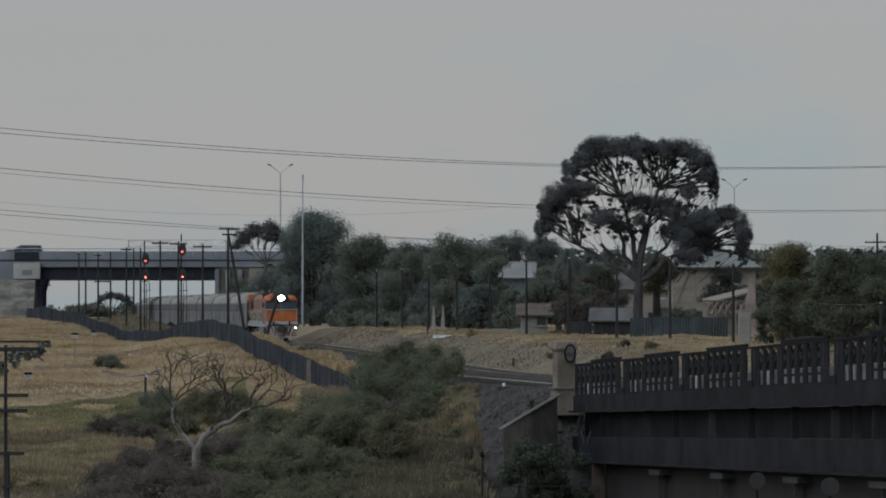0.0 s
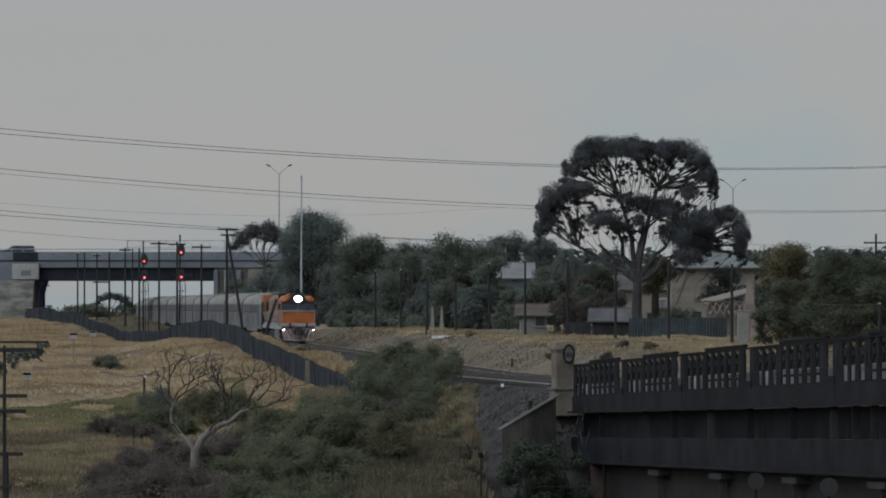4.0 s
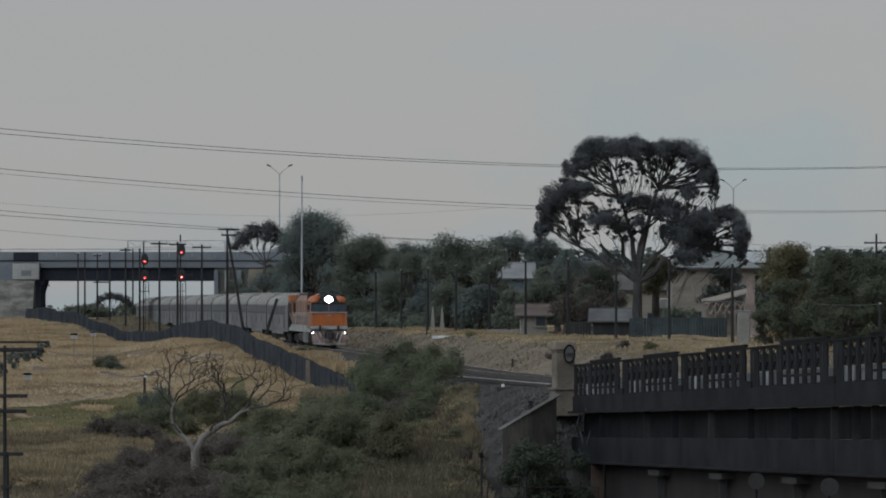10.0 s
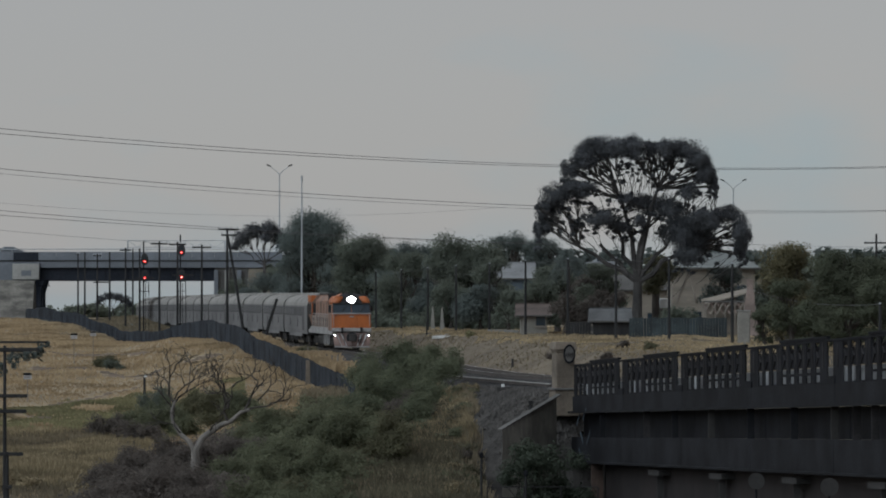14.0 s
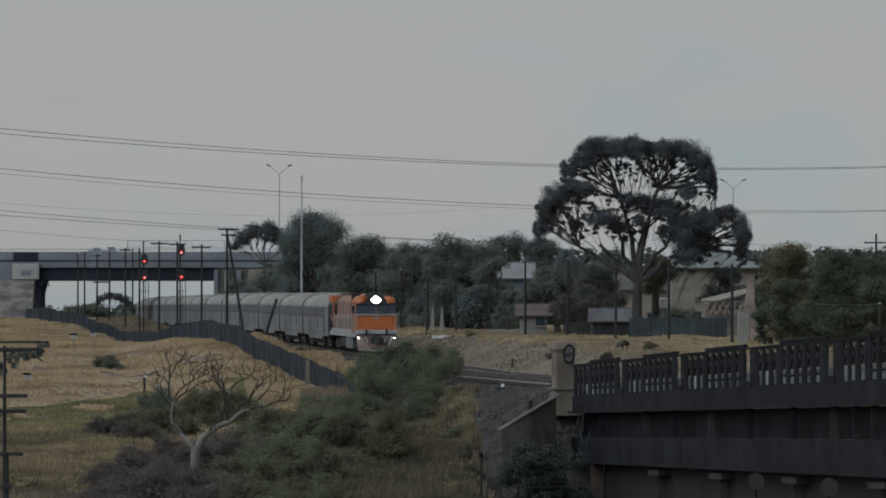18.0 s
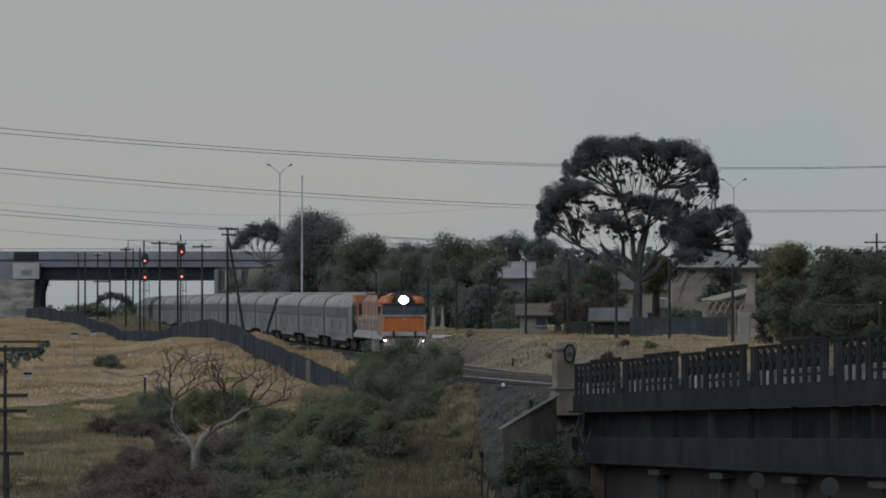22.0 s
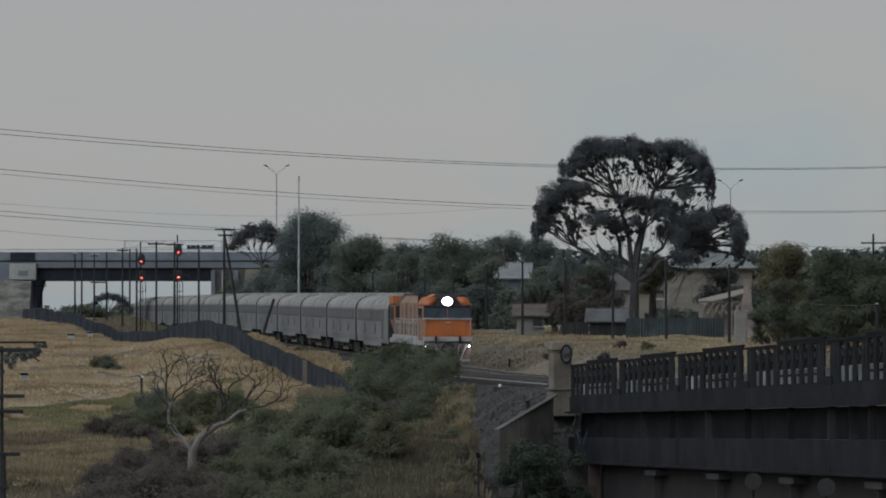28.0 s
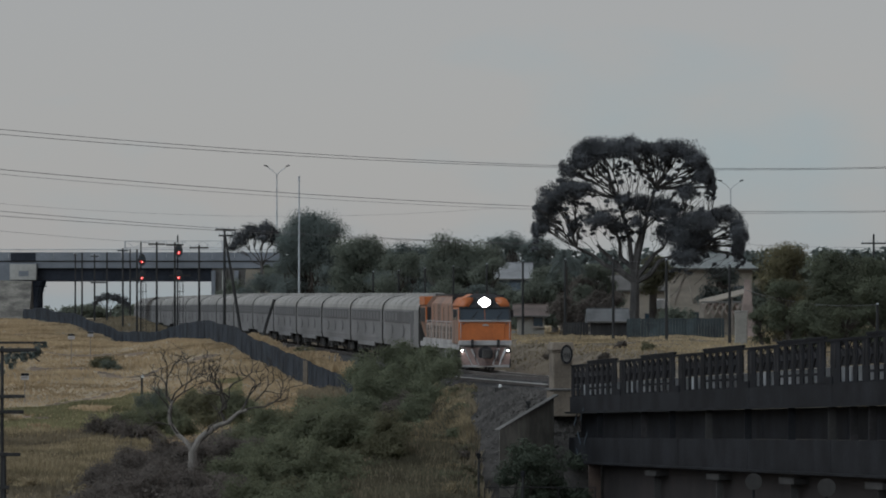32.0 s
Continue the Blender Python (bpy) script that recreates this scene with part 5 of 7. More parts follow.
# scrub in the gully and on the near slope
def make_scrub():
    bright = [
        (-2.9, 232, 3.9, 4.9, LEAF_BR), (-1.2, 220, 4.2, 3.8, LEAF_BR), (-0.4, 228, 3.2, 3.2, LEAF_BR), (-1.7, 231, 3.0, 4.3, LEAF_BR), (-3.7, 224, 3.2, 3.6, LEAF_BR), (-2.2, 214, 4.7, 3.7, LEAF_BR), (-3.8, 205, 3.2, 2.8, LEAF_BR), (-1.2, 205, 2.9, 2.4, LEAF_BR),
        (-5.3, 212, 3.0, 2.0, LEAF_SCRUB), (-5.6, 196, 3.3, 2.3, LEAF_SCRUB), (-4.0, 190, 3.4, 2.9, LEAF_SCRUB), (-2.3, 188, 2.9, 3.0, LEAF_OL), (-8.0, 205, 3.2, 2.4, LEAF_SCRUB), (-8.8, 195, 3.0, 2.2, LEAF_DRY),
        ]
    middle = [
        (-6.8, 186, 3.3, 2.4, LEAF_SCRUB), (-4.9, 178, 3.4, 2.5, LEAF_SCRUB), (-3.2, 172, 3.3, 2.4, LEAF_DRY), (-1.4, 176, 3.2, 2.5, LEAF_SCRUB), (-0.1, 186, 2.6, 2.6, LEAF_SCRUB), (-8.2, 180, 3.0, 2.2, LEAF_SCRUB),
        (-11.9, 192, 3.2, 2.7, LEAF_DRY), (-12.7, 186, 2.9, 2.1, LEAF_SCRUB), (-10.2, 184, 3.1, 2.1, LEAF_DRY), (-13.6, 182, 2.6, 1.6, LEAF_SCRUB), (-11.4, 176, 3.2, 1.8, LEAF_SCRUB), (-9.0, 174, 3.3, 1.8, LEAF_SCRUB),
        (-6.8, 170, 3.3, 2.0, LEAF_SCRUB), (-5.0, 168, 3.2, 1.9, LEAF_SCRUB), (0.4, 174, 2.7, 2.2, LEAF_SCRUB), (-13.3, 172, 2.4, 1.1, LEAF_DRY), (1.7, 172, 2.0, 1.5, LEAF_DRY), (-1.8, 168, 2.8, 1.7, LEAF_DRY), (-3.4, 164, 2.7, 1.5, LEAF_OL),
        ]
    upper = [
        (-16.1, 246, 2.6, 3.5, LEAF_MID), (-15.3, 243, 2.4, 2.6, LEAF_BR), (-16.8, 238, 2.7, 1.5, LEAF_SCRUB), (-14.1, 232, 3.3, 2.1, LEAF_SCRUB), (-11.9, 236, 3.3, 2.3, LEAF_OL), (-10.3, 228, 3.2, 2.2, LEAF_SCRUB), (-13.2, 242, 3.3, 2.6, LEAF_OL), (-18.0, 236, 2.6, 1.4, LEAF_DRY), (-15.6, 226, 2.6, 1.6, LEAF_DRY), (-24.3, 318, 1.9, 1.6, LEAF_OL), (-23.7, 317, 1.4, 1.1, LEAF_MID), (4.2, 182, 2.6, 5.6, LEAF_GUL), (5.1, 180, 2.4, 5.4, LEAF_GUL), (3.4, 179, 2.4, 5.1, LEAF_GUL), (2.5, 179, 2.0, 3.3, LEAF_OL), (2.1, 176, 1.8, 2.4, LEAF_DRY), (3.0, 174, 2.2, 3.0, LEAF_DRY)]
    rows = bright + middle + upper
    rnd = random.Random(8)
    for k in range(44):
        y = rnd.uniform(166, 214)
        x = rnd.uniform(-0.078 + max(0, (y - 196) * 0.0022), 0.004) * y
        rows.append((x, y, rnd.uniform(2.0, 3.4), rnd.uniform(1.1, 1.9), rnd.choice((LEAF_DRY, LEAF_DRY, LEAF_SCRUB) if x < -0.055 * y else (LEAF_SCRUB, LEAF_SCRUB, LEAF_OL) if x < -0.016 * y else (LEAF_DRY, LEAF_OL, LEAF_DRY))))
    for k in range(9):
        y = rnd.uniform(178, 250)
        rows.append((rnd.uniform(-0.1, -0.08) * y, y, rnd.uniform(1.2, 2.6), rnd.uniform(0.5, 0.9), GRASS_TP))
    # tufts on the bank beyond the track
    for k in range(6):
        y = rnd.uniform(236, 330)
        x = float(np.interp(y, LINE_Y, LINE_X)) + rnd.uniform(5.5, 9.5)
        rows.append((x, y, rnd.uniform(0.7, 1.9), rnd.uniform(0.4, 0.8), rnd.choice((LEAF_DRY, GRASS_GN, LEAF_OL))))
    rows.append((-9.45, 311, 1.7, 1.9, LEAF_OL))
    # the scrub turns brown towards the hill
    rows = [(x, y, w, h, LEAF_DRY if leaf is LEAF_SCRUB and x < -0.05 * y and y < 215 else leaf) for x, y, w, h, leaf in rows]
    # the slope towards the track bears dry grass alone
    rows = [r for r in rows if r[4] is LEAF_GUL or r[1] > 232 or r[0] + 0.3 * r[2] < np.interp(r[1], [165, 185, 205, 232], [-4.4, -1.3, 0.2, 1.4])]
    for k in range(60):
        y = rnd.uniform(168, 214)
        x = float(np.interp(y, [165, 185, 205, 232], [-4.0, -1.0, 0.6, 1.8])) + rnd.uniform(-0.6, 3.2)
        x = min(x, 0.005 * y)
        rows.append((x, y, rnd.uniform(0.8, 1.9), rnd.uniform(0.35, 0.8), rnd.choice((GRASS_OL, LEAF_DRY, LEAF_OL, GRASS_TP, GRASS_OL, LEAF_SCRUB))))
    # across, distance, width, height
    for i, (x, y, w, h, leaf) in enumerate(rows):
        shrub(x, y, w, h, leaf, 300 + i)


def shrub(x, y, w, h, leaf, seed):
    """A dome of leafy clumps that starts at the ground."""
    rnd = random.Random(seed)
    cl = []
    for i in range(10):
        a = rnd.uniform(0, math.tau)
        r = w / 2 * 0.72 * math.sqrt(rnd.random())
        top = h * 0.72 * math.sqrt(max(0.0, 1 - (2 * r / w) ** 2))
        q = rnd.uniform(0.26, 0.42) * min(w / 2, h) + 0.1
        cl.append((r * math.cos(a), r * math.sin(a), max(q * 0.4, top * rnd.uniform(0.35, 1.0)), q * 1.2, q * 1.1, q * 0.9))
    return tree("shrub", SHRUB_LABEL[leaf.name], "shrub", (x, y, land_z(x, y) - 0.1), cl, (0, 0, 0.25), leaf, BARK_D, 0.06, seed, 0.95, 0.092, group="scrub in the gully")


SHRUB_LABEL = {"dark_gully_leaves": "tall dark green shrub below the bridge", "olive_tan_grass_blades": "low dry tussock of tan grass", "pale_tussock_grass_blades": "low dry tussock of pale grass", "greenish_grass_blades": "low greenish tussock in dry grass", "bright_shrub_leaves": "fresh green leafy shrub on the slope", "grey_scrub_leaves": "grey-green tangled scrub on the slope", "dry_brown_scrub": "brown dried-out leafless scrub",
               "olive_leaves": "olive green scrub on the slope", "garden_tree_leaves": "dull green shrub in dry grass", "dark_conifer_leaves": "dark green shrub in the gully"}
make_scrub()


# far woods along the road, and hedge on the road's bank
def make_far_woods():
    rs = np.random.RandomState(9)
    cl = []
    for x in np.arange(-24.94, 70.24, 2.2):
        h = 12.23 - 1.2 + rs.uniform(-0.7, 0.5) + 0.5 * math.sin(x * 0.13)
        for z in np.arange(1.0, h, 1.9):
            cl.append((x + rs.uniform(-1, 1), 640 + rs.uniform(-3, 3), z + 0.4, 2.1, 2.0, 1.5))
    v, f = leaf_cloud(cl, 1.6, 0.85, 10)
    tagged(part("far_woods", quick_mesh("far_woods", v, f, LEAF_DK), None, kind="stuff"), "distant dark belt of trees along the road", "woods")
    cl = []
    for x in np.arange(-146.92, -93.08, 3.0):
        for z in (0.5, 2.2, 4.2) if math.sin(x * 0.35) > -0.2 else (0.5, 2.0):
            cl.append((x + rs.uniform(-2, 2), 1500 + rs.uniform(-5, 5), z + rs.uniform(-1, 0.6), 4.0, 3.0, 1.6))
    v, f = leaf_cloud(cl, 1.6, 1.1, 13)
    tagged(part("far_woods", quick_mesh("far_woods", v, f, LEAF_MID), None, kind="stuff"), "low distant trees seen under the overpass", "woods")
    cl = []
    for x in np.arange(-22.54, 61.46, 2.0):
        for z in np.arange(0.5, 8.97, 1.8):
            cl.append((x + rs.uniform(-1, 1), 556 + z * 1.1 + rs.uniform(-1, 1), z + 0.3, 1.7, 1.6, 1.3))
    v, f = leaf_cloud(cl, 1.6, 0.75, 12)
    tagged(part("bank_scrub", quick_mesh("bank_scrub", v, f, LEAF_MID), None, kind="stuff"), "dull green scrub covering the road bank", "scrub")


make_far_woods()


def make_undergrowth():
    """Low growth that fills the foot of the belt of trees."""
    rs = np.random.RandomState(31)
    cl = []
    for t in np.linspace(0, 1, 60):
        y = 452 - 70 * t
        x = -11.24 + (5.93 - -11.24) * t
        for k in range(2):
            px, py = x + rs.uniform(-0.6, 0.6), y + rs.uniform(-2.5, 2.5)
            h = rs.uniform(0.5, 1.2)
            cl.append((px, py, land_z(px, py) + h * 0.6, 1.0, 0.8, h))
    v, f = leaf_cloud(cl, 2.0, 0.3, 32)
    tagged(part("undergrowth", quick_mesh("undergrowth", v, f, LEAF_MID), None, kind="stuff"), "low dull green growth at the foot of the trees", "undergrowth")


make_undergrowth()


def make_gully_growth():
    """Tangled low growth that closes the gaps between the shrubs."""
    rs = np.random.RandomState(61)
    for name, label, leaf, near, far in (("gully_growth", "tangled green low growth between the shrubs", LEAF_SCRUB, -0.05, 0.0), ("dry_gully_growth", "tangled brown dry growth below the dead tree", LEAF_DRY, -0.09, -0.045)):
        cl = []
        while len(cl) < 130:
            y = rs.uniform(166, 222)
            x = rs.uniform(near, far) * y
            if x < np.interp(y, [165, 185, 205, 232], [-5.2, -2.2, -0.8, 0.2]) and x > -0.085 * y + 0.14 * (y - 168):
                r = rs.uniform(0.6, 1.2)
                cl.append((x, y, land_z(x, y) + 0.35 * r, r * 1.2, r, r * 0.75))
        v, f = leaf_cloud(cl, 0.6, 0.12, 62, 0.3, (16, 8, 0.5))
        tagged(part(name, quick_mesh(name, v, f, leaf), None, kind="stuff"), label, "undergrowth")


make_gully_growth()


def make_dead_tree():
    """A bleached bare tree: forked trunk, crooked limbs that split into twigs."""
    x, y = -10.22, 182.0
    z = land_z(x, y)
    t = thing("dead_tree", "bleached leafless tree with crooked forking limbs", "tree", (x, y, z))
    rnd = random.Random(21)
    f = -2.48 - z

    def twig(g, p, d, ln, r, depth):
        q = p
        pts, rad = [p], [r]
        for i in range(4):
            d = (d + Vector((rnd.uniform(-1, 1), rnd.uniform(-1, 1), rnd.uniform(-0.75, 0.7))) * 0.62).normalized()
            q = q + d * ln / 4
            pts.append(q)
            rad.append(r * (1 - 0.17 * (i + 1)))
            if depth and i > 0:
                side = Vector((rnd.uniform(-1, 1), rnd.uniform(-1, 1), rnd.uniform(-0.2, 1))).normalized()
                twig(g, q, (d + side * 0.9).normalized(), ln * 0.62, r * 0.62, depth - 1)
        g.tube(pts, rad, 5)

    part("trunk", Geo().tube([(0.1, 0, -0.3), (-0.02, 0, f * 0.5), (0, 0, f)], [0.24, 0.2, 0.185], 9), BARK_W, t, "bleached trunk")
    for pts, r in ((((0, 0, f), (-0.28, 0.05, f + 0.42), (-0.62, 0.1, f + 0.7), (-0.95, 0.2, f + 1.2), (-1.0, 0.2, f + 1.6), (-0.85, 0.2, f + 2.1)), 0.12),
                   (((0, 0, f), (0.3, 0, f + 0.55), (0.62, 0, f + 0.8), (1.1, -0.2, f + 1.1), (1.45, -0.2, f + 1.22), (1.9, -0.3, f + 1.62), (2.25, -0.3, f + 1.72)), 0.155)):
        part("limb", Geo().tube(pts, [r * (1 - 0.1 * i) for i in range(len(pts))], 8), BARK_W, t, "bleached crooked limb")
    ends = [((2.05, -0.3, f + 1.72), (1, 0, 0.75), 1.7, 0.07), ((2.2, -0.3, f + 1.75), (1, 0, 0.2), 2.0, 0.055), ((2.6, -0.3, f + 2.1), (0.8, 0, 0.6), 1.6, 0.05),
            ((1.35, -0.2, f + 1.2), (0.0, 0, 1), 2.3, 0.08), ((1.35, -0.2, f + 1.75), (-0.5, 0, 1), 1.9, 0.055), ((1.38, -0.2, f + 1.8), (0.4, 0, 1), 1.9, 0.055),
            ((-0.9, 0.2, f + 2.0), (-0.25, 0, 1), 1.9, 0.07), ((-0.92, 0.2, f + 1.9), (0.5, 0, 1), 2.0, 0.06), ((-0.95, 0.2, f + 1.7), (-0.6, 0, 0.8), 1.4, 0.05), ((-0.9, 0.2, f + 2.05), (0.15, 0, 1), 2.1, 0.05),
            ((-0.6, 0.1, f + 0.7), (-0.9, 0, 0.5), 1.5, 0.045), ((0.6, -0.1, f + 0.85), (-0.1, 0, 1), 1.3, 0.05)]
    for p, d, ln, r in ends:
        g = Geo()
        twig(g, Vector(p), Vector(d).normalized(), ln * 0.8, r * 0.85, 3)
        part("branch", g, BARK_D, t, "dark leafless branch")


make_dead_tree()


# dry grass, blade by blade
def make_grass(name, label, n, seed, xr, yr, keep, mat, tall, wide=0.05):
    rs = np.random.RandomState(seed)
    y = yr[0] + (yr[1] - yr[0]) * rs.rand(n)
    x = (xr[0] + (xr[1] - xr[0]) * rs.rand(n)) * y
    off = x - np.interp(y, LINE_Y, LINE_X)
    patch = np.sin(x * 0.8 + 3) * np.sin(y * 0.23 + x * 0.3) + np.sin(x * 0.31 - y * 0.09) * 0.8
    ok = keep(x, y, off, patch)
    x, y, patch = x[ok], y[ok], patch[ok]
    z = land(x, y) - 0.03
    m = len(x)
    h = tall * (0.45 + 0.8 * rs.rand(m)) * (1 + 0.3 * patch)
    a = rs.rand(m) * math.tau
    lean = 0.5 * h * rs.rand(m)
    b = rs.rand(m) * math.tau
    w = wide * (0.6 + rs.rand(m)) * (y / 250.0)
    p = np.stack([x, y, z], 1)
    s = np.stack([np.cos(a) * w, np.sin(a) * w * 0.4, 0 * a], 1)
    tip = p + np.stack([np.cos(b) * lean, np.sin(b) * lean, h], 1)
    v = np.stack([p - s, p + s, tip + s * 0.35, tip - s * 0.35], 1).reshape(-1, 3)
    f = np.arange(m * 4).reshape(-1, 4)
    tagged(part(name, quick_mesh(name, v, f, mat), None, kind="stuff"), label, "grass")


make_grass("dry_grass", "short dry straw-coloured grass on the hill", 200000, 1, (-0.125, 0.0), (175, 470), lambda x, y, o, p: (o < -7.5) & ((y < 372) | (o < -13.5)) & off_trail(x, y), GRASS, 0.15, 0.05)
make_grass("green_grass", "duller greenish grass in the hollow", 150000, 2, (-0.125, -0.045), (205, 310), lambda x, y, o, p: (o < -9) & (p < 0.9) & (np.abs(y - 258 - 8 * np.sin(x * 0.5)) < 20 + 9 * p) & off_trail(x, y), GRASS_GN, 0.2, 0.055)
make_grass("verge_grass", "dry grass on the bank beyond the track", 110000, 3, (-0.05, 0.125), (205, 420), lambda x, y, o, p: (o > 7.4 + 0.8 * p) & (p > -0.9), GRASS_TAN, 0.14, 0.05)
make_grass("verge_grass", "duller grass on the bank beyond the track", 70000, 6, (-0.05, 0.125), (205, 420), lambda x, y, o, p: (o > 4.2) & ((p < -0.5) | (o < 7.6)), GRASS_DL, 0.11, 0.05)
make_grass("slope_grass", "tall dull dry grass on the gully slope", 60000, 7, (-0.032, 0.009), (164, 232), lambda x, y, o, p: (o < np.interp(y, [180, 200, 232], [-8.6, -6.5, -4.2])) & (o > -15) & (p > -0.9), GRASS_OL, 0.5, 0.05)
make_grass("slope_grass", "pale tan tussocky grass at the top of the slope", 46000, 15, (-0.007, 0.011), (192, 236), lambda x, y, o, p: (o < np.interp(y, [192, 232], [-6.6, -3.8])) & (o > -11) & (p > -0.5), GRASS_TP, 0.45, 0.05)
make_grass("verge_grass", "dull grass on the rise behind the cloth fence", 30000, 16, (-0.1, -0.05), (405, 600), lambda x, y, o, p: (o < -3.5) & (o > -np.interp(y, [400, 420, 500], [10, 11.2, 17])), GRASS_DL, 0.28, 0.06)
make_grass("dry_grass", "dry grass on the far crest of the hill", 40000, 17, (-0.125, -0.045), (372, 540), lambda x, y, o, p: (o < -np.interp(y, [372, 400, 420, 500], [12, 13.2, 14, 19.5])), GRASS, 0.2, 0.06)
make_grass("verge_grass", "dry grass between fence and track", 60000, 4, (-0.09, 0.02), (215, 365), lambda x, y, o, p: (o < -4.5) & (o > -9.5) & (p > -0.6), GRASS, 0.2, 0.06)
make_grass("slope_grass", "tufts of dry grass on the gully slope", 40000, 5, (-0.032, 0.012), (164, 245), lambda x, y, o, p: (o < np.interp(y, [180, 200, 232], [-7.6, -5.5, -3.6])) & (o > -15) & (p > 0.1), GRASS_DL, 0.45)
make_grass("tall_grass", "tall dry grass along the old post fence", 90000, 12, (-0.062, -0.02), (278, 392), lambda x, y, o, p: (o < -4.2) & (o > -6.2), GRASS, 0.72, 0.11)


make_grass("rank_grass", "tall rank dull grass at the foot of the hill", 40000, 19, (-0.11, -0.066), (178, 236), lambda x, y, o, p: (p > -0.4) & (x < -0.085 * y + 0.16 * (y - 168)), GRASS_TP, 0.45, 0.045)
make_grass("rank_grass", "duller rank grass at the foot of the hill", 22000, 20, (-0.11, -0.066), (178, 236), lambda x, y, o, p: (p < -0.1) & (x < -0.085 * y + 0.16 * (y - 168)), GRASS_DL, 0.4, 0.045)


def make_stones():
    """Loose stones and cinders on the slope beside the track."""
    rs = np.random.RandomState(71)
    n = 26000
    y = 188 + 62 * rs.rand(n)
    off = -1.6 - 7.5 * rs.rand(n) ** 1.3
    x = np.interp(y, LINE_Y, LINE_X) + off
    ok = (x / y > -0.012) & (y > 188)
    x, y = x[ok], y[ok]
    m = len(x)
    p = np.stack([x, y, land(x, y)], 1)
    r = (0.035 + 0.09 * rs.rand(m) ** 3)[:, None]
    corners = [p + r * (np.array(c) + 0.45 * rs.normal(size=(m, 3))) for c in ((-1, -1, -0.6), (1, -1, -0.6), (0, 1, -0.6), (0, 0, 1.0))]
    v = np.stack(corners, 1).reshape(-1, 3)
    i = np.arange(m)[:, None] * 4
    f = np.concatenate([i + np.array([[0, 1, 3]]), i + np.array([[1, 2, 3]]), i + np.array([[2, 0, 3]])])
    tagged(part("loose_stones", quick_mesh("loose_stones", v, f, STONE), None, kind="stuff"), "loose grey stones and cinders beside the track", "stones")


make_stones()


# ---- poles, signals, masts and wires ----
def crossarm_pole(at, h, arms, lean=0.0, r=0.13, label="", pins=True):
    """A timber pole with crossarms (height, length, shift) and insulators."""
    p = thing("telegraph_pole", label or "weathered timber telegraph pole with crossarms", "pole", at, group="old telegraph poles beside the railway")
    part("pole", Geo().tube([(0, 0, -0.5), (lean * h * 0.5, 0, h * 0.5), (lean * h, 0, h)], [r, r * 0.9, r * 0.75], 8), TIMBER, p)
    for z, w, sh in arms:
        arm = part("crossarm", Geo().box((lean * z + sh, -r, z), (w, 0.1, 0.14)), TIMBER, p, bevel=0.01)
        if pins and z > h - 1.5:
            for i in range(4):
                x = lean * z + sh + w * (-0.44 + 0.293 * i)
                part("insulator", Geo().drum((x, -r, z + 0.17), (0, 0, 1), 0.05, 0.2, 8, 0.035), GALV, arm, "pale insulator")
    return p


for x, y, h, arm in ((-45.14, 545, 10.43, 0.5), (-42.27, 520, 10.10, 0.0), (-39.62, 505, 9.78, 0.9), (-37.22, 492, 9.80, 0.0), (-33.86, 470, 9.94, 1.2), (-38.01, 540, 10.85, 0.0), (-30.29, 440, 9.46, 0.0), (-26.90, 418, 9.85, 1.6), (-24.22, 402, 9.55, 1.6), (-21.62, 395, 9.19, 1.7)):
    z = land_z(x, y)
    crossarm_pole((x, y, z), h - z, ([(h - z - 0.25, arm, 0)] if arm else []) + ([(6.5 - z, 1.9, 0.5)] if y in (505, 470, 440, 402) else []), r=0.12)
# the braced pole pair and a broken, leaning stump
for px, d, top, lean in ((-18.22, 372, 10.24, 0.0), (-16.50, 371, 9.55, -0.17)):
    z = land_z(px, d)
    crossarm_pole((px, d, z), top - z, [(top - z - 0.12, 1.75, 0.1), (top - z - 0.6, 1.2, 0.1)] if lean == 0 else [], lean, 0.14)
x, y = -14.24, 345
crossarm_pole((x, y, land_z(x, y)), 4.21 - land_z(x, y), [], 0.32, 0.14, "broken leaning timber pole")
# row of plain poles behind the track, with wires
BACK_POLES = []
for x, y, top in ((-6.18, 405, 6.90), (-3.72, 392, 6.89), (-1.31, 378, 6.96), (1.07, 363, 7.00), (3.65, 347, 7.02), (6.21, 332, 7.07), (8.95, 316, 7.02), (11.77, 300, 6.91), (14.56, 284, 6.65), (17.59, 268, 6.19), (23.4, 236, 3.7)):
    z = land_z(x, y)
    p = thing("line_pole", "thin dark timber line pole beside the railway", "pole", (x, y, z), group="row of line poles along the gardens")
    part("pole", Geo().tube([(0, 0, -0.4), (0, 0, top - z)], [0.11, 0.075], 7), TIMBER, p)
    part("pole_cap", Geo().box((0, 0, top - z), (0.12, 0.3, 0.08)), GALV, p)
    if y > 240:
        BACK_POLES.append((x, y, top))
# near pole at the edge, two crossarm sets, and the stub beside it
x, y = -17.1, 172
z = land_z(x, y)
crossarm_pole((x, y, z), 1.96 - z, [(1.81 - z, 2.2, 0.26), (0.0 - z, 1.63, 0.07), (-0.6 - z, 1.63, 0.04)], 0.0, 0.085, "near dark timber pole with three crossarms", False)
x, y = -16.8, 170
z = land_z(x, y)
crossarm_pole((x, y, z), -2.12 - z, [(-2.2 - z, 1.1, 0.07), (-3.47 - z, 0.37, 0)], 0.0, 0.085, "short dark timber pole stub with one crossarm", False)


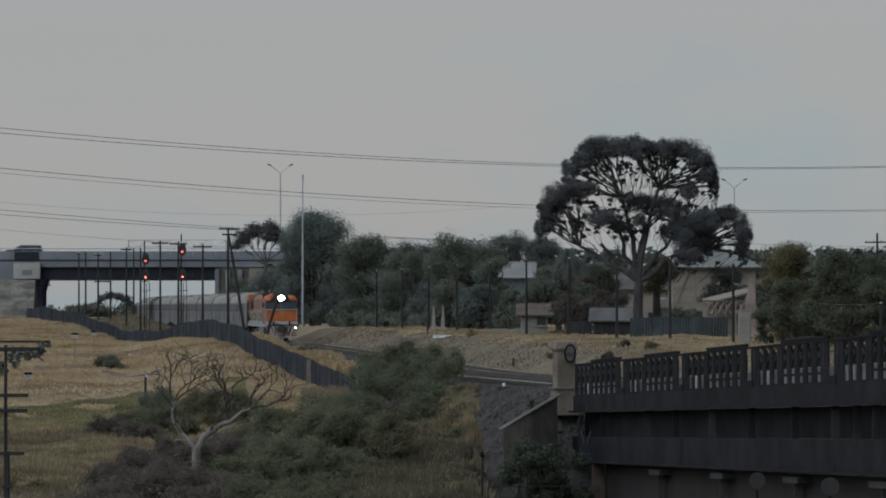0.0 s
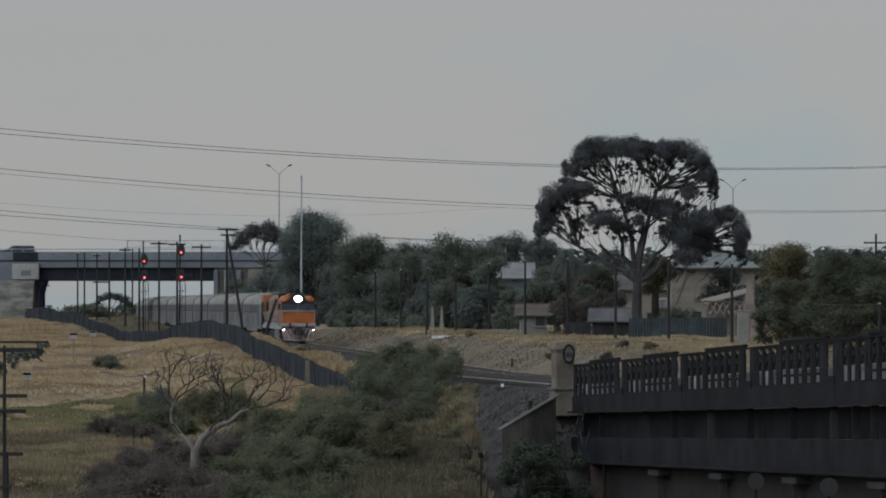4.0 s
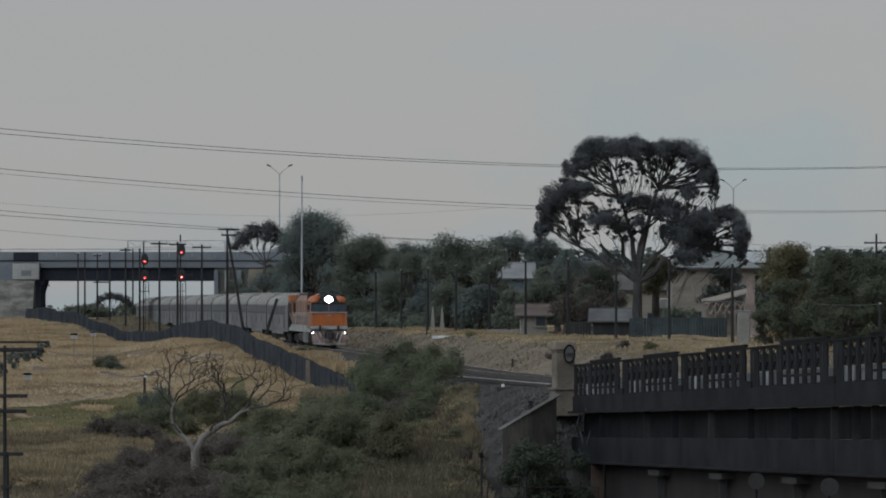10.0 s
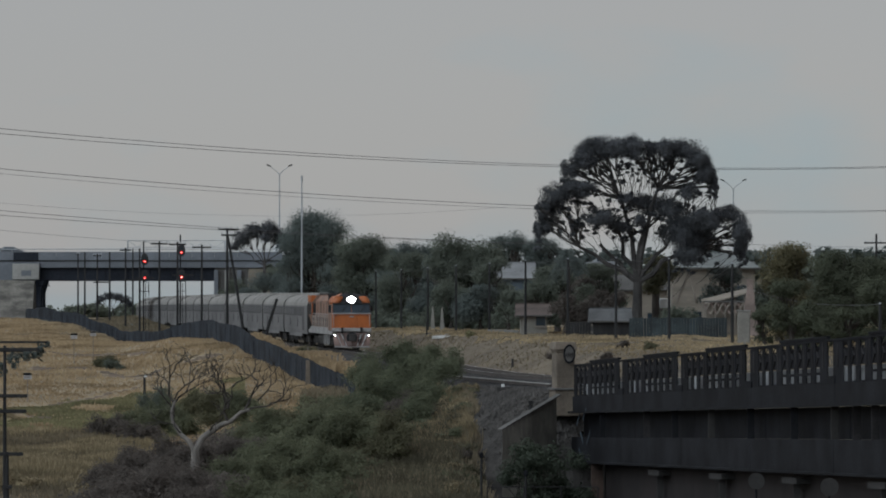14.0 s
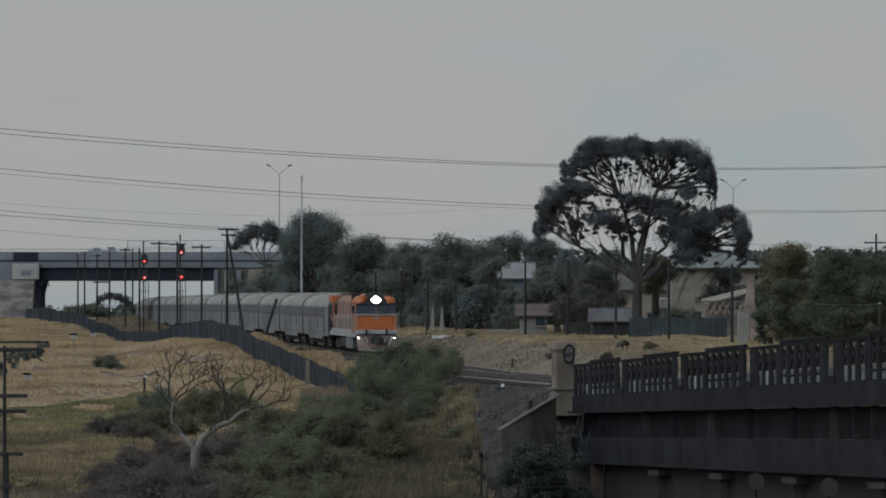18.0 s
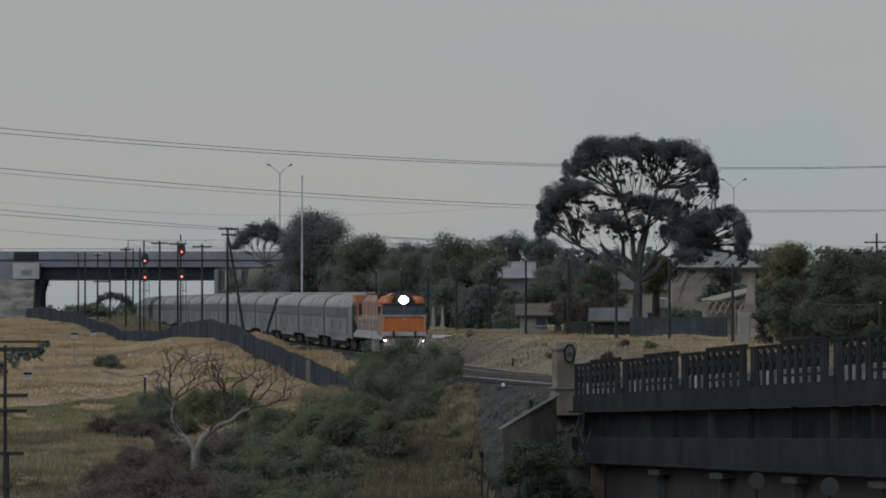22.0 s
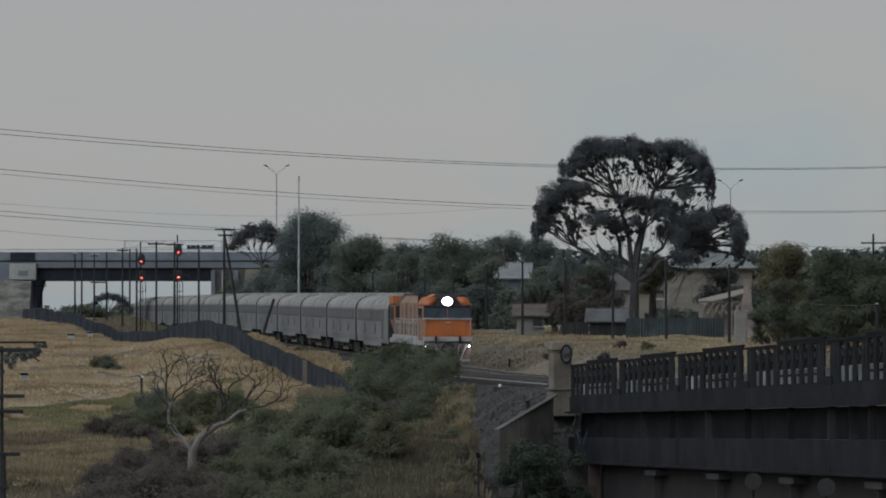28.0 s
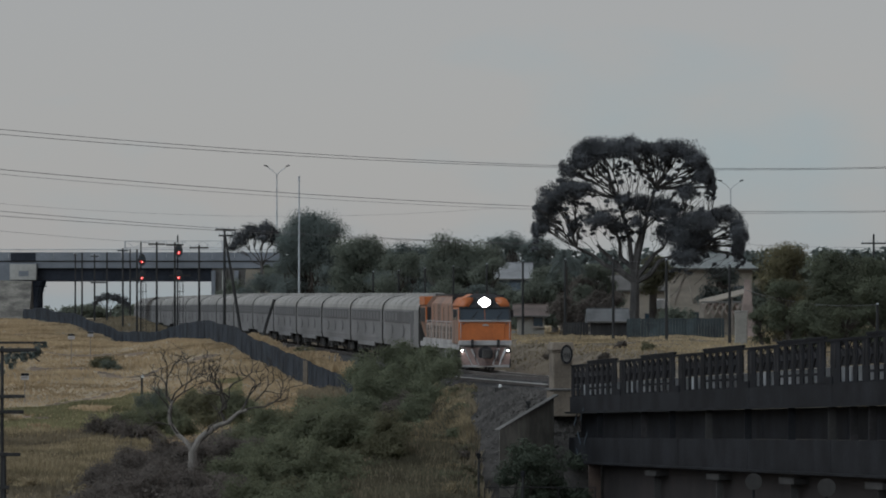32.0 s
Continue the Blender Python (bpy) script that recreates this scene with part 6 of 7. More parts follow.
def make_vine_arm():
    """A crossarm of a pole out of view, hung with dead vine."""
    x, y, z = (-22.89, 240.00, 1.59)
    t = thing("vine_hung_crossarm", "long timber crossarm hung with withered vine on a pole", "crossarm", (x - 1.5, y, z))
    part("crossarm", Geo().box((0.9, 0, 0), (4.0, 0.1, 0.12)), TIMBER, t)
    part("support_pole", Geo().tube([(-1.0, 0.15, 0.2), (-1.0, 0.15, land_z(x - 2.5, y) - z - 0.4)], 0.1, 7), TIMBER, t)
    v, f = leaf_cloud([(2.5, 0, -0.3, 0.5, 0.3, 0.4), (2.2, 0, -0.65, 0.35, 0.3, 0.4), (1.5, 0, -0.75, 0.55, 0.3, 0.5), (0.9, 0, -1.0, 0.4, 0.3, 0.6), (0.4, 0, -1.5, 0.4, 0.3, 0.5), (2.85, 0, -0.1, 0.25, 0.2, 0.2)], 1.3, 0.13, 77)
    part("vine", quick_mesh("vine", v, f, LEAF_DK), None, t, "withered dark vine", kind="stuff")
    part("brace", Geo().beam((1.9, 0, -0.55), (2.6, 0, -1.05), 0.07, 0.07), TIMBER, t)
    part("lower_arm", Geo().beam((-0.6, 0, -0.5), (2.0, 0, -0.5), 0.08, 0.08), TIMBER, t)


make_vine_arm()


def signal_mast(x, y, z_heads, top, label):
    z = land_z(x, y)
    s = thing("railway_signal", label, "signal", (x, y, z), group="railway signals at red")
    part("mast", Geo().tube([(0, 0, -0.3), (0, 0, top - z)], 0.07, 8), STEEL_D, s)
    for zh in z_heads:
        h = zh - z
        board = part("target_board", Geo().plate([(0.36 * math.cos(a), 0.52 * math.sin(a) * (1.25 if math.sin(a) > 0 else 1.0)) for a in [i * math.tau / 20 for i in range(20)]], -0.03, 0.03), BLACK, s, "black target board", at=(0.12, -0.16, h + 0.15))
        part("lamp_lens", Geo().drum((0, -0.06, -0.15), (0, 1, 0), 0.11, 0.06, 18), LAMP_R, board, "lit red lamp")
        part("lamp_core", Geo().drum((0, -0.095, -0.15), (0, 1, 0), 0.032, 0.02, 14), LAMP_H, board, "hot core of the red lamp")
        part("lamp_lens", Geo().drum((0, -0.05, 0.25), (0, 1, 0), 0.11, 0.05, 14), GLASS_D, board, "unlit lamp")
        part("lamp_hood", Geo().tube([(-0.19, -0.05, -0.13), (-0.15, -0.22, 0.0), (0, -0.24, 0.06), (0.15, -0.22, 0.0), (0.19, -0.05, -0.13)], 0.025, 5), BLACK, board)
        part("lamp_case", Geo().box((0, 0.14, 0), (0.42, 0.24, 0.9)), STEEL_D, board, bevel=0.02)
    low = min(z_heads) - z - 0.55
    part("cage_floor", Geo().box((0.12, -0.1, low - 0.75), (0.9, 0.7, 0.05)), STEEL_D, s)
    for i in (-0.3, 0.05, 0.5):
        part("cage_bar", Geo().beam((i, -0.4, low - 0.75), (i, -0.4, low + 0.15), 0.04, 0.04), STEEL_D, s)
    part("cage_rail", Geo().beam((-0.35, -0.4, low + 0.15), (0.55, -0.4, low + 0.15), 0.04, 0.04), STEEL_D, s)
    part("ladder", Geo().beam((0.2, 0.1, -0.1), (0.2, 0.1, low), 0.05, 0.03).beam((0.5, 0.1, -0.1), (0.5, 0.1, low), 0.05, 0.03), STEEL_D, s)
    part("finial", Geo().drum((0, 0, top - z + 0.1), (0, 0, 1), 0.09, 0.2, 8, 0.03), STEEL_D, s)


signal_mast(-28.88, 425, [8.00, 6.42], 9.80, "two-headed railway signal on a dark mast, both lamps red")
signal_mast(-24.44, 410, [8.68, 6.37], 10.15, "taller two-headed railway signal, both lamps red")

# tall grey mast behind the train
x, y = -14.81, 462
z = land_z(x, y)
m = thing("radio_mast", "tall slender grey steel mast behind the railway", "mast", (x, y, z))
part("mast", Geo().tube([(0, 0, -0.3), (0, 0, 17.00 - z)], [0.14, 0.07], 8), GALV, m)
part("mast_head", Geo().drum((0, 0, 17.11 - z), (0, 0, 1), 0.11, 0.6, 8), GALV, m)


def sign_gantry():
    """Lattice gantry over the road on the overpass."""
    g0, g1, zt, zb = -41.71, -28.85, 12.49, 11.59
    gt = thing("sign_gantry", "grey steel lattice gantry over the road", "gantry", (g0, 583, 9.64))
    o = Vector((g0, 583, 9.64))
    w = g1 - g0
    part("top_chord", Geo().beam(Vector((g0, 583, zt)) - o, Vector((g1, 583, zt)) - o, 0.08, 0.08), GALV, gt)
    part("bottom_chord", Geo().beam(Vector((g0, 583, zb)) - o, Vector((g1, 583, zb)) - o, 0.08, 0.08), GALV, gt)
    n = 10
    for i in range(n):
        a, b = g0 + w * i / n, g0 + w * (i + 1) / n
        part("brace", Geo().beam(Vector((a, 583, zb if i % 2 else zt)) - o, Vector((b, 583, zt if i % 2 else zb)) - o, 0.06, 0.06), GALV, gt)
    for x in (g0, g1):
        part("upright", Geo().beam(Vector((x, 583, zt)) - o, Vector((x, 583, o.z)) - o, 0.16, 0.16), GALV, gt)


sign_gantry()


def wire(name, a, b, sag, r, label):
    a, b = Vector(a), Vector(b)
    pts = [a.lerp(b, i / 24) - Vector((0, 0, 4 * sag * (i / 24) * (1 - i / 24))) for i in range(25)]
    w = part(name, Geo().tube(pts, r, 5), WIRE)
    tagged(w, label, "wire", group="overhead wires")


for a, b, sag, r in (((-34.8, 300.0, 16.14), (50.4, 420.0, 17.27), 1.48, 0.022),
                     ((-35.0, 302.0, 15.84), (50.7, 422.0, 17.22), 1.39, 0.022),
                     ((-34.8, 300.0, 13.41), (50.4, 420.0, 13.01), 1.38, 0.022),
                     ((-35.0, 302.0, 13.13), (50.9, 424.0, 13.05), 1.44, 0.014),
                     ((-35.9, 310.0, 10.76), (10.1, 400.0, 9.32), 0.41, 0.019),
                     ((-36.2, 312.0, 10.41), (10.1, 400.0, 9.27), 0.32, 0.019),
                     ((-48.7, 420.0, 14.14), (7.7, 520.0, 15.50), 1.45, 0.010),
                     ((-48.7, 420.0, 11.56), (-28.4, 440.0, 10.03), 0.11, 0.014),
                     ((26.2, 420.0, 9.72), (50.4, 420.0, 9.40), 0.22, 0.012)):
    wire("power_line", a, b, sag, r, "thin sagging overhead power line")
wire("service_wire", (17.59, 268.0, 4.95), (23.4, 236.0, 3.66), 0.5, 0.012, "thin slack service wire in front of the garden trees")
for p, q in zip(BACK_POLES, BACK_POLES[1:]):
    for dz in (-0.1, -0.7):
        wire("line_wire", (p[0], p[1], p[2] + dz), (q[0], q[1], q[2] + dz), 0.12, 0.006, "thin wire strung between line poles")


# ---- houses and sheds beyond the track ----
WALL_T = srf("tan_wall_boards", (0.225, 0.195, 0.16), 0.85, 0, 0.4, 7, 0.2, 0.2, stretch=(0.4, 0.4, 3))
WALL_P = srf("pale_render", (0.23, 0.215, 0.19), 0.85, 0, 0.5, 7, 0.2, 0.2)
WALL_B = srf("blue_grey_sheeting", (0.075, 0.10, 0.125), 0.6, 0, 0.5, 7, 0.25, 0.2, stretch=(4, 4, 0.4))
ROOF_G = srf("grey_green_roof_sheet", (0.17, 0.185, 0.18), 0.6, 0.1, 0.4, 6, 0.2, 0.2)
ROOF_L = srf("pale_roof_sheet", (0.20, 0.205, 0.21), 0.6, 0.1, 0.5, 6, 0.2, 0.2)
ROOF_D = srf("dull_weathered_roof_sheet", (0.1, 0.102, 0.104), 0.7, 0.1, 0.5, 6, 0.3, 0.2)
ROOF_B = srf("dull_brown_roof_tiles", (0.1, 0.075, 0.066), 0.85, 0, 0.6, 9, 0.3, 0.4)
BRICK_P = srf("pinkish_brick", (0.22, 0.17, 0.15), 0.9, 0, 0.7, 10, 0.25, 0.3)
WHITE = srf("white_paint", (0.68, 0.68, 0.67), 0.6, 0, 0.7, 8, 0.12, 0.1)
BLUE_F = srf("faded_blue_paling", (0.03, 0.039, 0.042), 0.9, 0, 0.8, 9, 0.35, 0.3, random_tint=0.3)


def house(name, label, x0, x1, y, depth, eave, ridge, wall, roof, over=0.35, hip=0.0, windows=()):
    """A house from x0 to x1: walls, roof with overhang, gutter, and windows (across, up, width, height)."""
    cx = (x0 + x1) / 2
    z = land_z(cx, y)
    h = thing(name, label, "house" if name == "house" else "shed", (cx, y, z))
    w, e, r = x1 - x0, eave - z, ridge - z
    part("wall", Geo().box((0, depth / 2, e / 2 - 0.2), (w, depth, e + 0.4)), wall, h, bevel=0.01)
    o = over
    low = e - 0.06
    a = [(-w / 2 - o, -o, low), (w / 2 + o, -o, low), (w / 2 + o, depth + o, low), (-w / 2 - o, depth + o, low), (-w / 2 - o + hip, depth / 2, r), (w / 2 + o - hip, depth / 2, r)]
    b = [(p, q, s - 0.12) for p, q, s in a]
    g = Geo().add(a + b, [(0, 1, 5, 4), (2, 3, 4, 5), (1, 2, 5), (3, 0, 4), (6, 7, 8, 9), (0, 6, 7, 1), (1, 7, 8, 2), (2, 8, 9, 3), (3, 9, 6, 0)])
    rf = part("roof", g, roof, h)
    part("ridge_cap", Geo().beam((a[4][0], depth / 2, r + 0.03), (a[5][0], depth / 2, r + 0.03), 0.2, 0.06), roof, rf)
    part("gutter", Geo().beam((-w / 2 - o, -o - 0.05, low - 0.03), (w / 2 + o, -o - 0.05, low - 0.03), 0.1, 0.1), CONCRETE_D, rf)
    n = int(w / 0.75)
    for i in range(n):
        f = (i + 0.5) / n
        p = Vector((-w / 2 - o + f * (w + 2 * o), -o, low + 0.02))
        if hip and not hip < f * (w + 2 * o) < w + 2 * o - hip:
            continue
        part("roof_rib", Geo().beam(p, Vector((p.x, depth / 2, r + 0.02)), 0.05, 0.04), roof, rf)
    for u, v, ww, hh in windows:
        fr = part("window", Geo().box((u, -0.02, v), (ww + 0.16, 0.08, hh + 0.16)), TIMBER_G, h, "grey window frame")
        part("pane", Geo().box((u, -0.05, v), (ww, 0.05, hh)), GLASS_D, fr)
        part("sill", Geo().box((u, -0.1, v - hh / 2 - 0.1), (ww + 0.3, 0.2, 0.06)), TIMBER_G, fr)
    return h


h = house("house", "two-storey tan boarded house with a grey hipped roof", 18.32, 24.91, 352, 8, 6.75, 7.97, WALL_T, ROOF_G, 0.5, 1.8, ((2.3, 3.3, 0.9, 1.0), (-1.0, 1.2, 1.2, 1.0)))
for a, b in ((-3.0, -2.0), (-1.4, -2.0), (0.4, -0.5)):
    part("wall_brace", Geo().beam((a, -0.04, 2.4), (b, -0.04, 4.9), 0.05, 0.1), TIMBER_G, h, "thin diagonal batten")
an = thing("verandah_roof", "lean-to verandah with a pale tan sloping roof", "verandah", (19.04, 320, land_z(20.76, 320)))
zl, zr = 3.82 - land_z(20.76, 320), 5.01 - land_z(20.76, 320)
wl_ = 3.61
part("roof", Geo().add([(0, 0, zl), (wl_, 0, zr - 0.25), (wl_, 5, zr), (0, 5, zl + 0.3), (0, 0, zl - 0.1), (wl_, 0, zr - 0.35), (wl_, 5, zr - 0.1), (0, 5, zl + 0.2)],
     [(0, 1, 2, 3), (7, 6, 5, 4), (0, 4, 5, 1), (1, 5, 6, 2), (2, 6, 7, 3), (3, 7, 4, 0)]), WALL_T, an, "pale tan sheet roof")
for i in range(6):
    u = i / 5
    part("post", Geo().beam((u * wl_ * 0.98 + 0.03, 0.3, -0.2), (u * wl_ * 0.98 + 0.03, 0.3, zl - 0.1 + u * (zr - zl - 0.3)), 0.1, 0.1), TIMBER_G, an, "timber post")
part("back_wall", Geo().box((wl_ / 2, 4.8, zl / 2), (wl_, 0.15, zl + 0.2)), WALL_T, an)
house("shed", "low shed with a pale weathered sheet roof", 10.84, 13.45, 318, 5, 2.60, 3.45, TIMBER, ROOF_D, 0.25, 0.0)
house("shed", "long shed with a blue-grey roof among trees", 5.57, 8.71, 430, 7, 6.46, 8.00, WALL_B, ROOF_L, 0.4, 0.0)
house("house", "small pale rendered house behind the line poles", 5.93, 7.90, 335, 5, 2.98, 3.80, WALL_P, ROOF_B, 0.4, 0.0, ((0.5, 1.0, 0.7, 0.7),))
house("house", "long low house with a brown roof behind the gum tree", 10.78, 19.36, 372, 8, 5.09, 6.33, WALL_T, CONCRETE_D, 0.4, 1.5, ((2.8, 1.0, 1.2, 0.9), (-2.0, 1.0, 1.2, 0.9)))
house("shed", "grey sheet shed behind the bridge trees", 20.87, 22.71, 266, 4, 3.23, 3.51, CONCRETE_D, ROOF_G, 0.1, 0.0)

# verandah lattice and brick chimney of the low house
x, y = 18.79, 318
vr = thing("verandah_lattice", "dark and pale crossed lattice screen of a verandah", "screen", (x, y, 3.04))
wv = 3.42
for i in range(7):
    a = i * wv / 7
    part("slat", Geo().beam((a, 0, 0), (a + 0.45, 0, 0.85), 0.06, 0.12), TIMBER_G, vr, "grey slat")
    part("slat", Geo().beam((a + 0.45, 0.06, 0), (a, 0.06, 0.85), 0.06, 0.1), BRICK_P, vr, "brown slat")
part("top_beam", Geo().beam((0, 0, 0.9), (wv, 0, 0.9), 0.1, 0.12), CONCRETE_D, vr)
part("screen_post", Geo().beam((0, 0, 0.9), (0, 0, land_z(x, y) - 3.04), 0.1, 0.1).beam((wv, 0, 0.9), (wv, 0, land_z(x + wv, y) - 3.04), 0.1, 0.1), TIMBER_G, vr)
x, y = 22.00, 316
z = land_z(x, y)
ch = thing("brick_chimney", "stepped pinkish brick chimney", "chimney", (x, y, z))
part("stack", Geo().box((0, 0, (5.44 - z) / 2), (0.42, 0.5, 5.44 - z)), BRICK_P, ch, bevel=0.02)
part("breast", Geo().box((0, -0.1, (5.0 - z) / 2), (1.25, 0.75, 5.0 - z), taper=0.34), BRICK_P, ch, bevel=0.02)
part("cap", Geo().box((0, 0, 5.48 - z), (0.48, 0.56, 0.1)), BRICK_P, ch, bevel=0.02)
# pale pillar beside the track
x, y = 17.87, 262
z = land_z(x, y)
pb = thing("relay_cabinet", "pale grey trackside cabinet", "cabinet", (x, y, z))
part("body", Geo().box((0, 0, (3.27 - z) / 2), (0.72, 0.6, 3.27 - z)), WALL_P, pb, bevel=0.02)
part("lid", Geo().box((0, 0, 3.27 - z + 0.03), (0.8, 0.68, 0.06)), CONCRETE, pb, bevel=0.01)
part("door", Geo().box((0, -0.31, (3.27 - z) / 2), (0.6, 0.03, (3.27 - z) * 0.85)), WALL_P, pb)


def paling_fence(label, x0, x1, y, top, mat, w=0.14):
    z0 = land_z(x0, y)
    f = thing("paling_fence", label, "fence", (x0, y, z0))
    n = int((x1 - x0) / w)
    rnd = random.Random(int(y * 7 + x0))
    for i in range(n):
        x = x0 + i * w
        z = land_z(x, y)
        part("paling", Geo().box((i * w, 0, (top + z) / 2 - z0 + rnd.uniform(-0.04, 0.04)), (w * 0.93, 0.03, top - z + 0.1)), mat, f)
    for k in (0.25, 0.8):
        part("rail", Geo().beam((0, 0.04, (top - z0) * k), (x1 - x0, 0.04, (top - z0) * k), 0.05, 0.09), TIMBER_G, f)


paling_fence("faded blue-green paling fence behind the track", 13.02, 19.93, 306, 2.74, BLUE_F, 0.2)
paling_fence("dark paling fence behind the dry bank", 8.76, 10.6, 312, 2.45, TIMBER, 0.2)
paling_fence("low grey garden fence behind the line poles", 3.63, 6.28, 345, 1.73, CONCRETE, 0.3)
paling_fence("pale panel fence beside the small house", 6.23, 7.89, 342, 2.76, WALL_P, 0.4)

# small things along the line
for px, lean in ((-0.9, 0.02), (-0.08, -0.02)):
    z = land_z(px, 386)
    p = thing("garden_statue", "slender pale tapering garden post among dark trees", "post", (px, 386, z), group="pair of pale garden posts")
    part("shaft", Geo().box((0, 0, (3.63 - z) / 2), (0.42, 0.42, 3.63 - z), taper=0.25), WALL_P, p, bevel=0.02)
x, y = -0.09, 335
tr = thing("concrete_trough", "white concrete cable trough lying on the bank", "trough", (x, y, land_z(x, y)), 8)
part("trough", Geo().box((0, 0, 0.1), (1.45, 0.4, 0.22)), WHITE, tr, bevel=0.02)
x, y = -8.18, 267
z = land_z(x, y)
cp = thing("concrete_post", "pale weathered concrete fence post", "post", (x, y, z))
part("shaft", Geo().box((0, 0, (0.15 - z) / 2), (0.3, 0.3, 0.15 - z + 0.3), taper=0.85), SANDSTONE, cp, bevel=0.02)
for px, d, tp in ((4.27, 271, 0.35), (-1.30, 350, 2.38)):
    z = land_z(px, d)
    st = thing("marker_post", "short dark trackside marker post", "post", (px, d, z), group="trackside marker posts")
    part("post", Geo().tube([(0, 0, -0.2), (0, 0, max(0.5, tp - z))], 0.07, 6), TIMBER, st)


def sign_board(x, y, board_z, w, h, label):
    z = land_z(x, y)
    s = thing("warning_sign", label, "sign", (x, y, z), group="small signs on the hill")
    part("post", Geo().tube([(0, 0, -0.2), (0, 0, board_z - z + h / 2)], 0.03, 6), TIMBER_G, s)
    b = part("board", Geo().box((0, -0.05, board_z - z), (w, 0.03, h)), STRIPE_W, s, "dull white sign board", bevel=0.005)
    part("heading_bar", Geo().box((0, -0.07, board_z - z + h * 0.3), (w, 0.02, h * 0.36)), STEEL_D, b, "dark heading bar")
    part("text_bar", Geo().box((0, -0.07, board_z - z - h * 0.15), (w * 0.7, 0.02, h * 0.08)), DIRTY_RED, b)


sign_board(-27.46, 328, 1.39, 0.5, 0.42, "small dark-headed sign on a thin post in dry grass")
sign_board(-26.27, 331, 1.55, 0.44, 0.36, "small pale sign on a thin post in dry grass")
sign_board(-26.01, 276, -0.80, 0.5, 0.42, "small white sign on a thin post in the hollow")
x, y = -18.55, 274
z = land_z(x, y)
bp = thing("marker_post", "short black marker post with a white cap", "post", (x, y, z), group="trackside marker posts")
part("post", Geo().tube([(0, 0, -0.2), (0, 0, -0.84 - z)], 0.08, 8), BLACK, bp)
part("cap", Geo().drum((0.05, 0, -0.77 - z), (0, 0, 1), 0.1, 0.16, 8), WHITE, bp, "white cap")
# spare rail left beside the track
sr = thing("spare_rail", "loose worn rail lying beside the track", "rail")
part("web", Geo().beam(beside(line_s(252), -2.5, -0.4), beside(line_s(200), -2.3, -0.38), 0.1, 0.12), RUST, sr, "rusty rail web")
part("rail_head", Geo().beam(beside(line_s(252), -2.5, -0.32), beside(line_s(200), -2.3, -0.3), 0.06, 0.04), RAIL_TOP, sr, "worn bright rail head")
x, y = 2.86, 204.5
eb = thing("track_box", "small dark trackside box with a white cap", "box", (x, y, land_z(x, y)))
part("body", Geo().box((0, 0, 0.08), (0.7, 0.4, 0.2)), GRIME, eb, bevel=0.02)
part("cap", Geo().box((-0.08, 0, 0.24), (0.14, 0.14, 0.14)), WHITE, eb, "white cap", bevel=0.02)
x, y = 3.78, 190
mp = thing("marker_post", "short dark post behind the wing wall", "post", (x, y, land_z(x, y)), group="trackside marker posts")
part("post", Geo().tube([(0, 0, -0.2), (0, 0, -0.62 - land_z(x, y))], 0.08, 7), TIMBER, mp)
part("cap", Geo().box((0, 0, -0.62 - land_z(x, y)), (0.22, 0.22, 0.12)), TIMBER, mp)
# Drum on a stand, added in place of an unidentified white shape.
x, y = 16.90, 338
wt = thing("water_tank", "white drum in place of an unidentified white shape behind the fence", "tank", (x, y, land_z(x, y)))
part("stand", Geo().box((0, 0, (3.46 - land_z(x, y)) / 2), (1.0, 1.0, 3.46 - land_z(x, y))), TIMBER_G, wt, "timber stand")
part("tank", Geo().drum((0, 0, 3.80  - land_z(x, y)), (0, 0, 1), 0.55, 0.69, 20), WHITE, wt)
part("lid", Geo().drum((0, 0, 4.19  - land_z(x, y)), (0, 0, 1), 0.5, 0.1, 20, 0.2), WHITE, wt)
# far utility pole on the right
x, y = 41.30, 420
z = land_z(x, y)
crossarm_pole((x, y, z), 10.59 - z, [(9.72 - z, 2.4, 0)], 0, 0.13, "timber power pole behind the garden trees")


# backs of round signs beside the wall under the bridge
for x, y, zc in ((9.80, 138, -2.00), (11.03, 126, -1.70)):
    z = land_z(x, y)
    s = thing("round_sign", "dim round sign seen from behind on a post", "sign", (x, y, z), group="round signs under the bridge")
    part("post", Geo().tube([(0, 0, -0.2), (0, 0, zc - z + 0.2)], 0.04, 7), STEEL_D, s)
    part("disc", Geo().drum((0, -0.06, zc - z), (0, 1, 0), 0.26, 0.03, 24), CORBEL, s, "dull brown disc")


# pipe rail and posts in the gully below the bridge
x0, x1, y = 1.68, 5.90, 168.0
zr = -3.39
pr = thing("pipe_rail", "thin grey pipe rail on short posts in the gully", "rail", (x0, y, land_z(x0, y)))
part("rail", Geo().tube([(0, 0, zr - land_z(x0, y)), (x1 - x0, 0, zr - land_z(x0, y))], 0.02, 6), RAIL_PAINT, pr)
for i in range(4):
    u = (x1 - x0) * i / 3
    part("post", Geo().tube([(u, 0, zr - land_z(x0, y)), (u, 0, land_z(x0 + u, y) - land_z(x0, y) - 0.3)], 0.025, 6), RAIL_PAINT, pr)
for px, d, tp in ((1.53, 176, -2.45), (3.22, 172, -3.02)):
    z = land_z(px, d)
    st = thing("marker_post", "short dark post in the gully", "post", (px, d, z), group="dark posts in the gully")
    part("post", Geo().tube([(0, 0, -0.2), (0, 0, max(0.6, tp - z))], 0.045, 7), TIMBER, st)
    part("head", Geo().box((0, 0, max(0.6, tp - z)), (0.17, 0.15, 0.22)), STEEL_D, st, bevel=0.03)


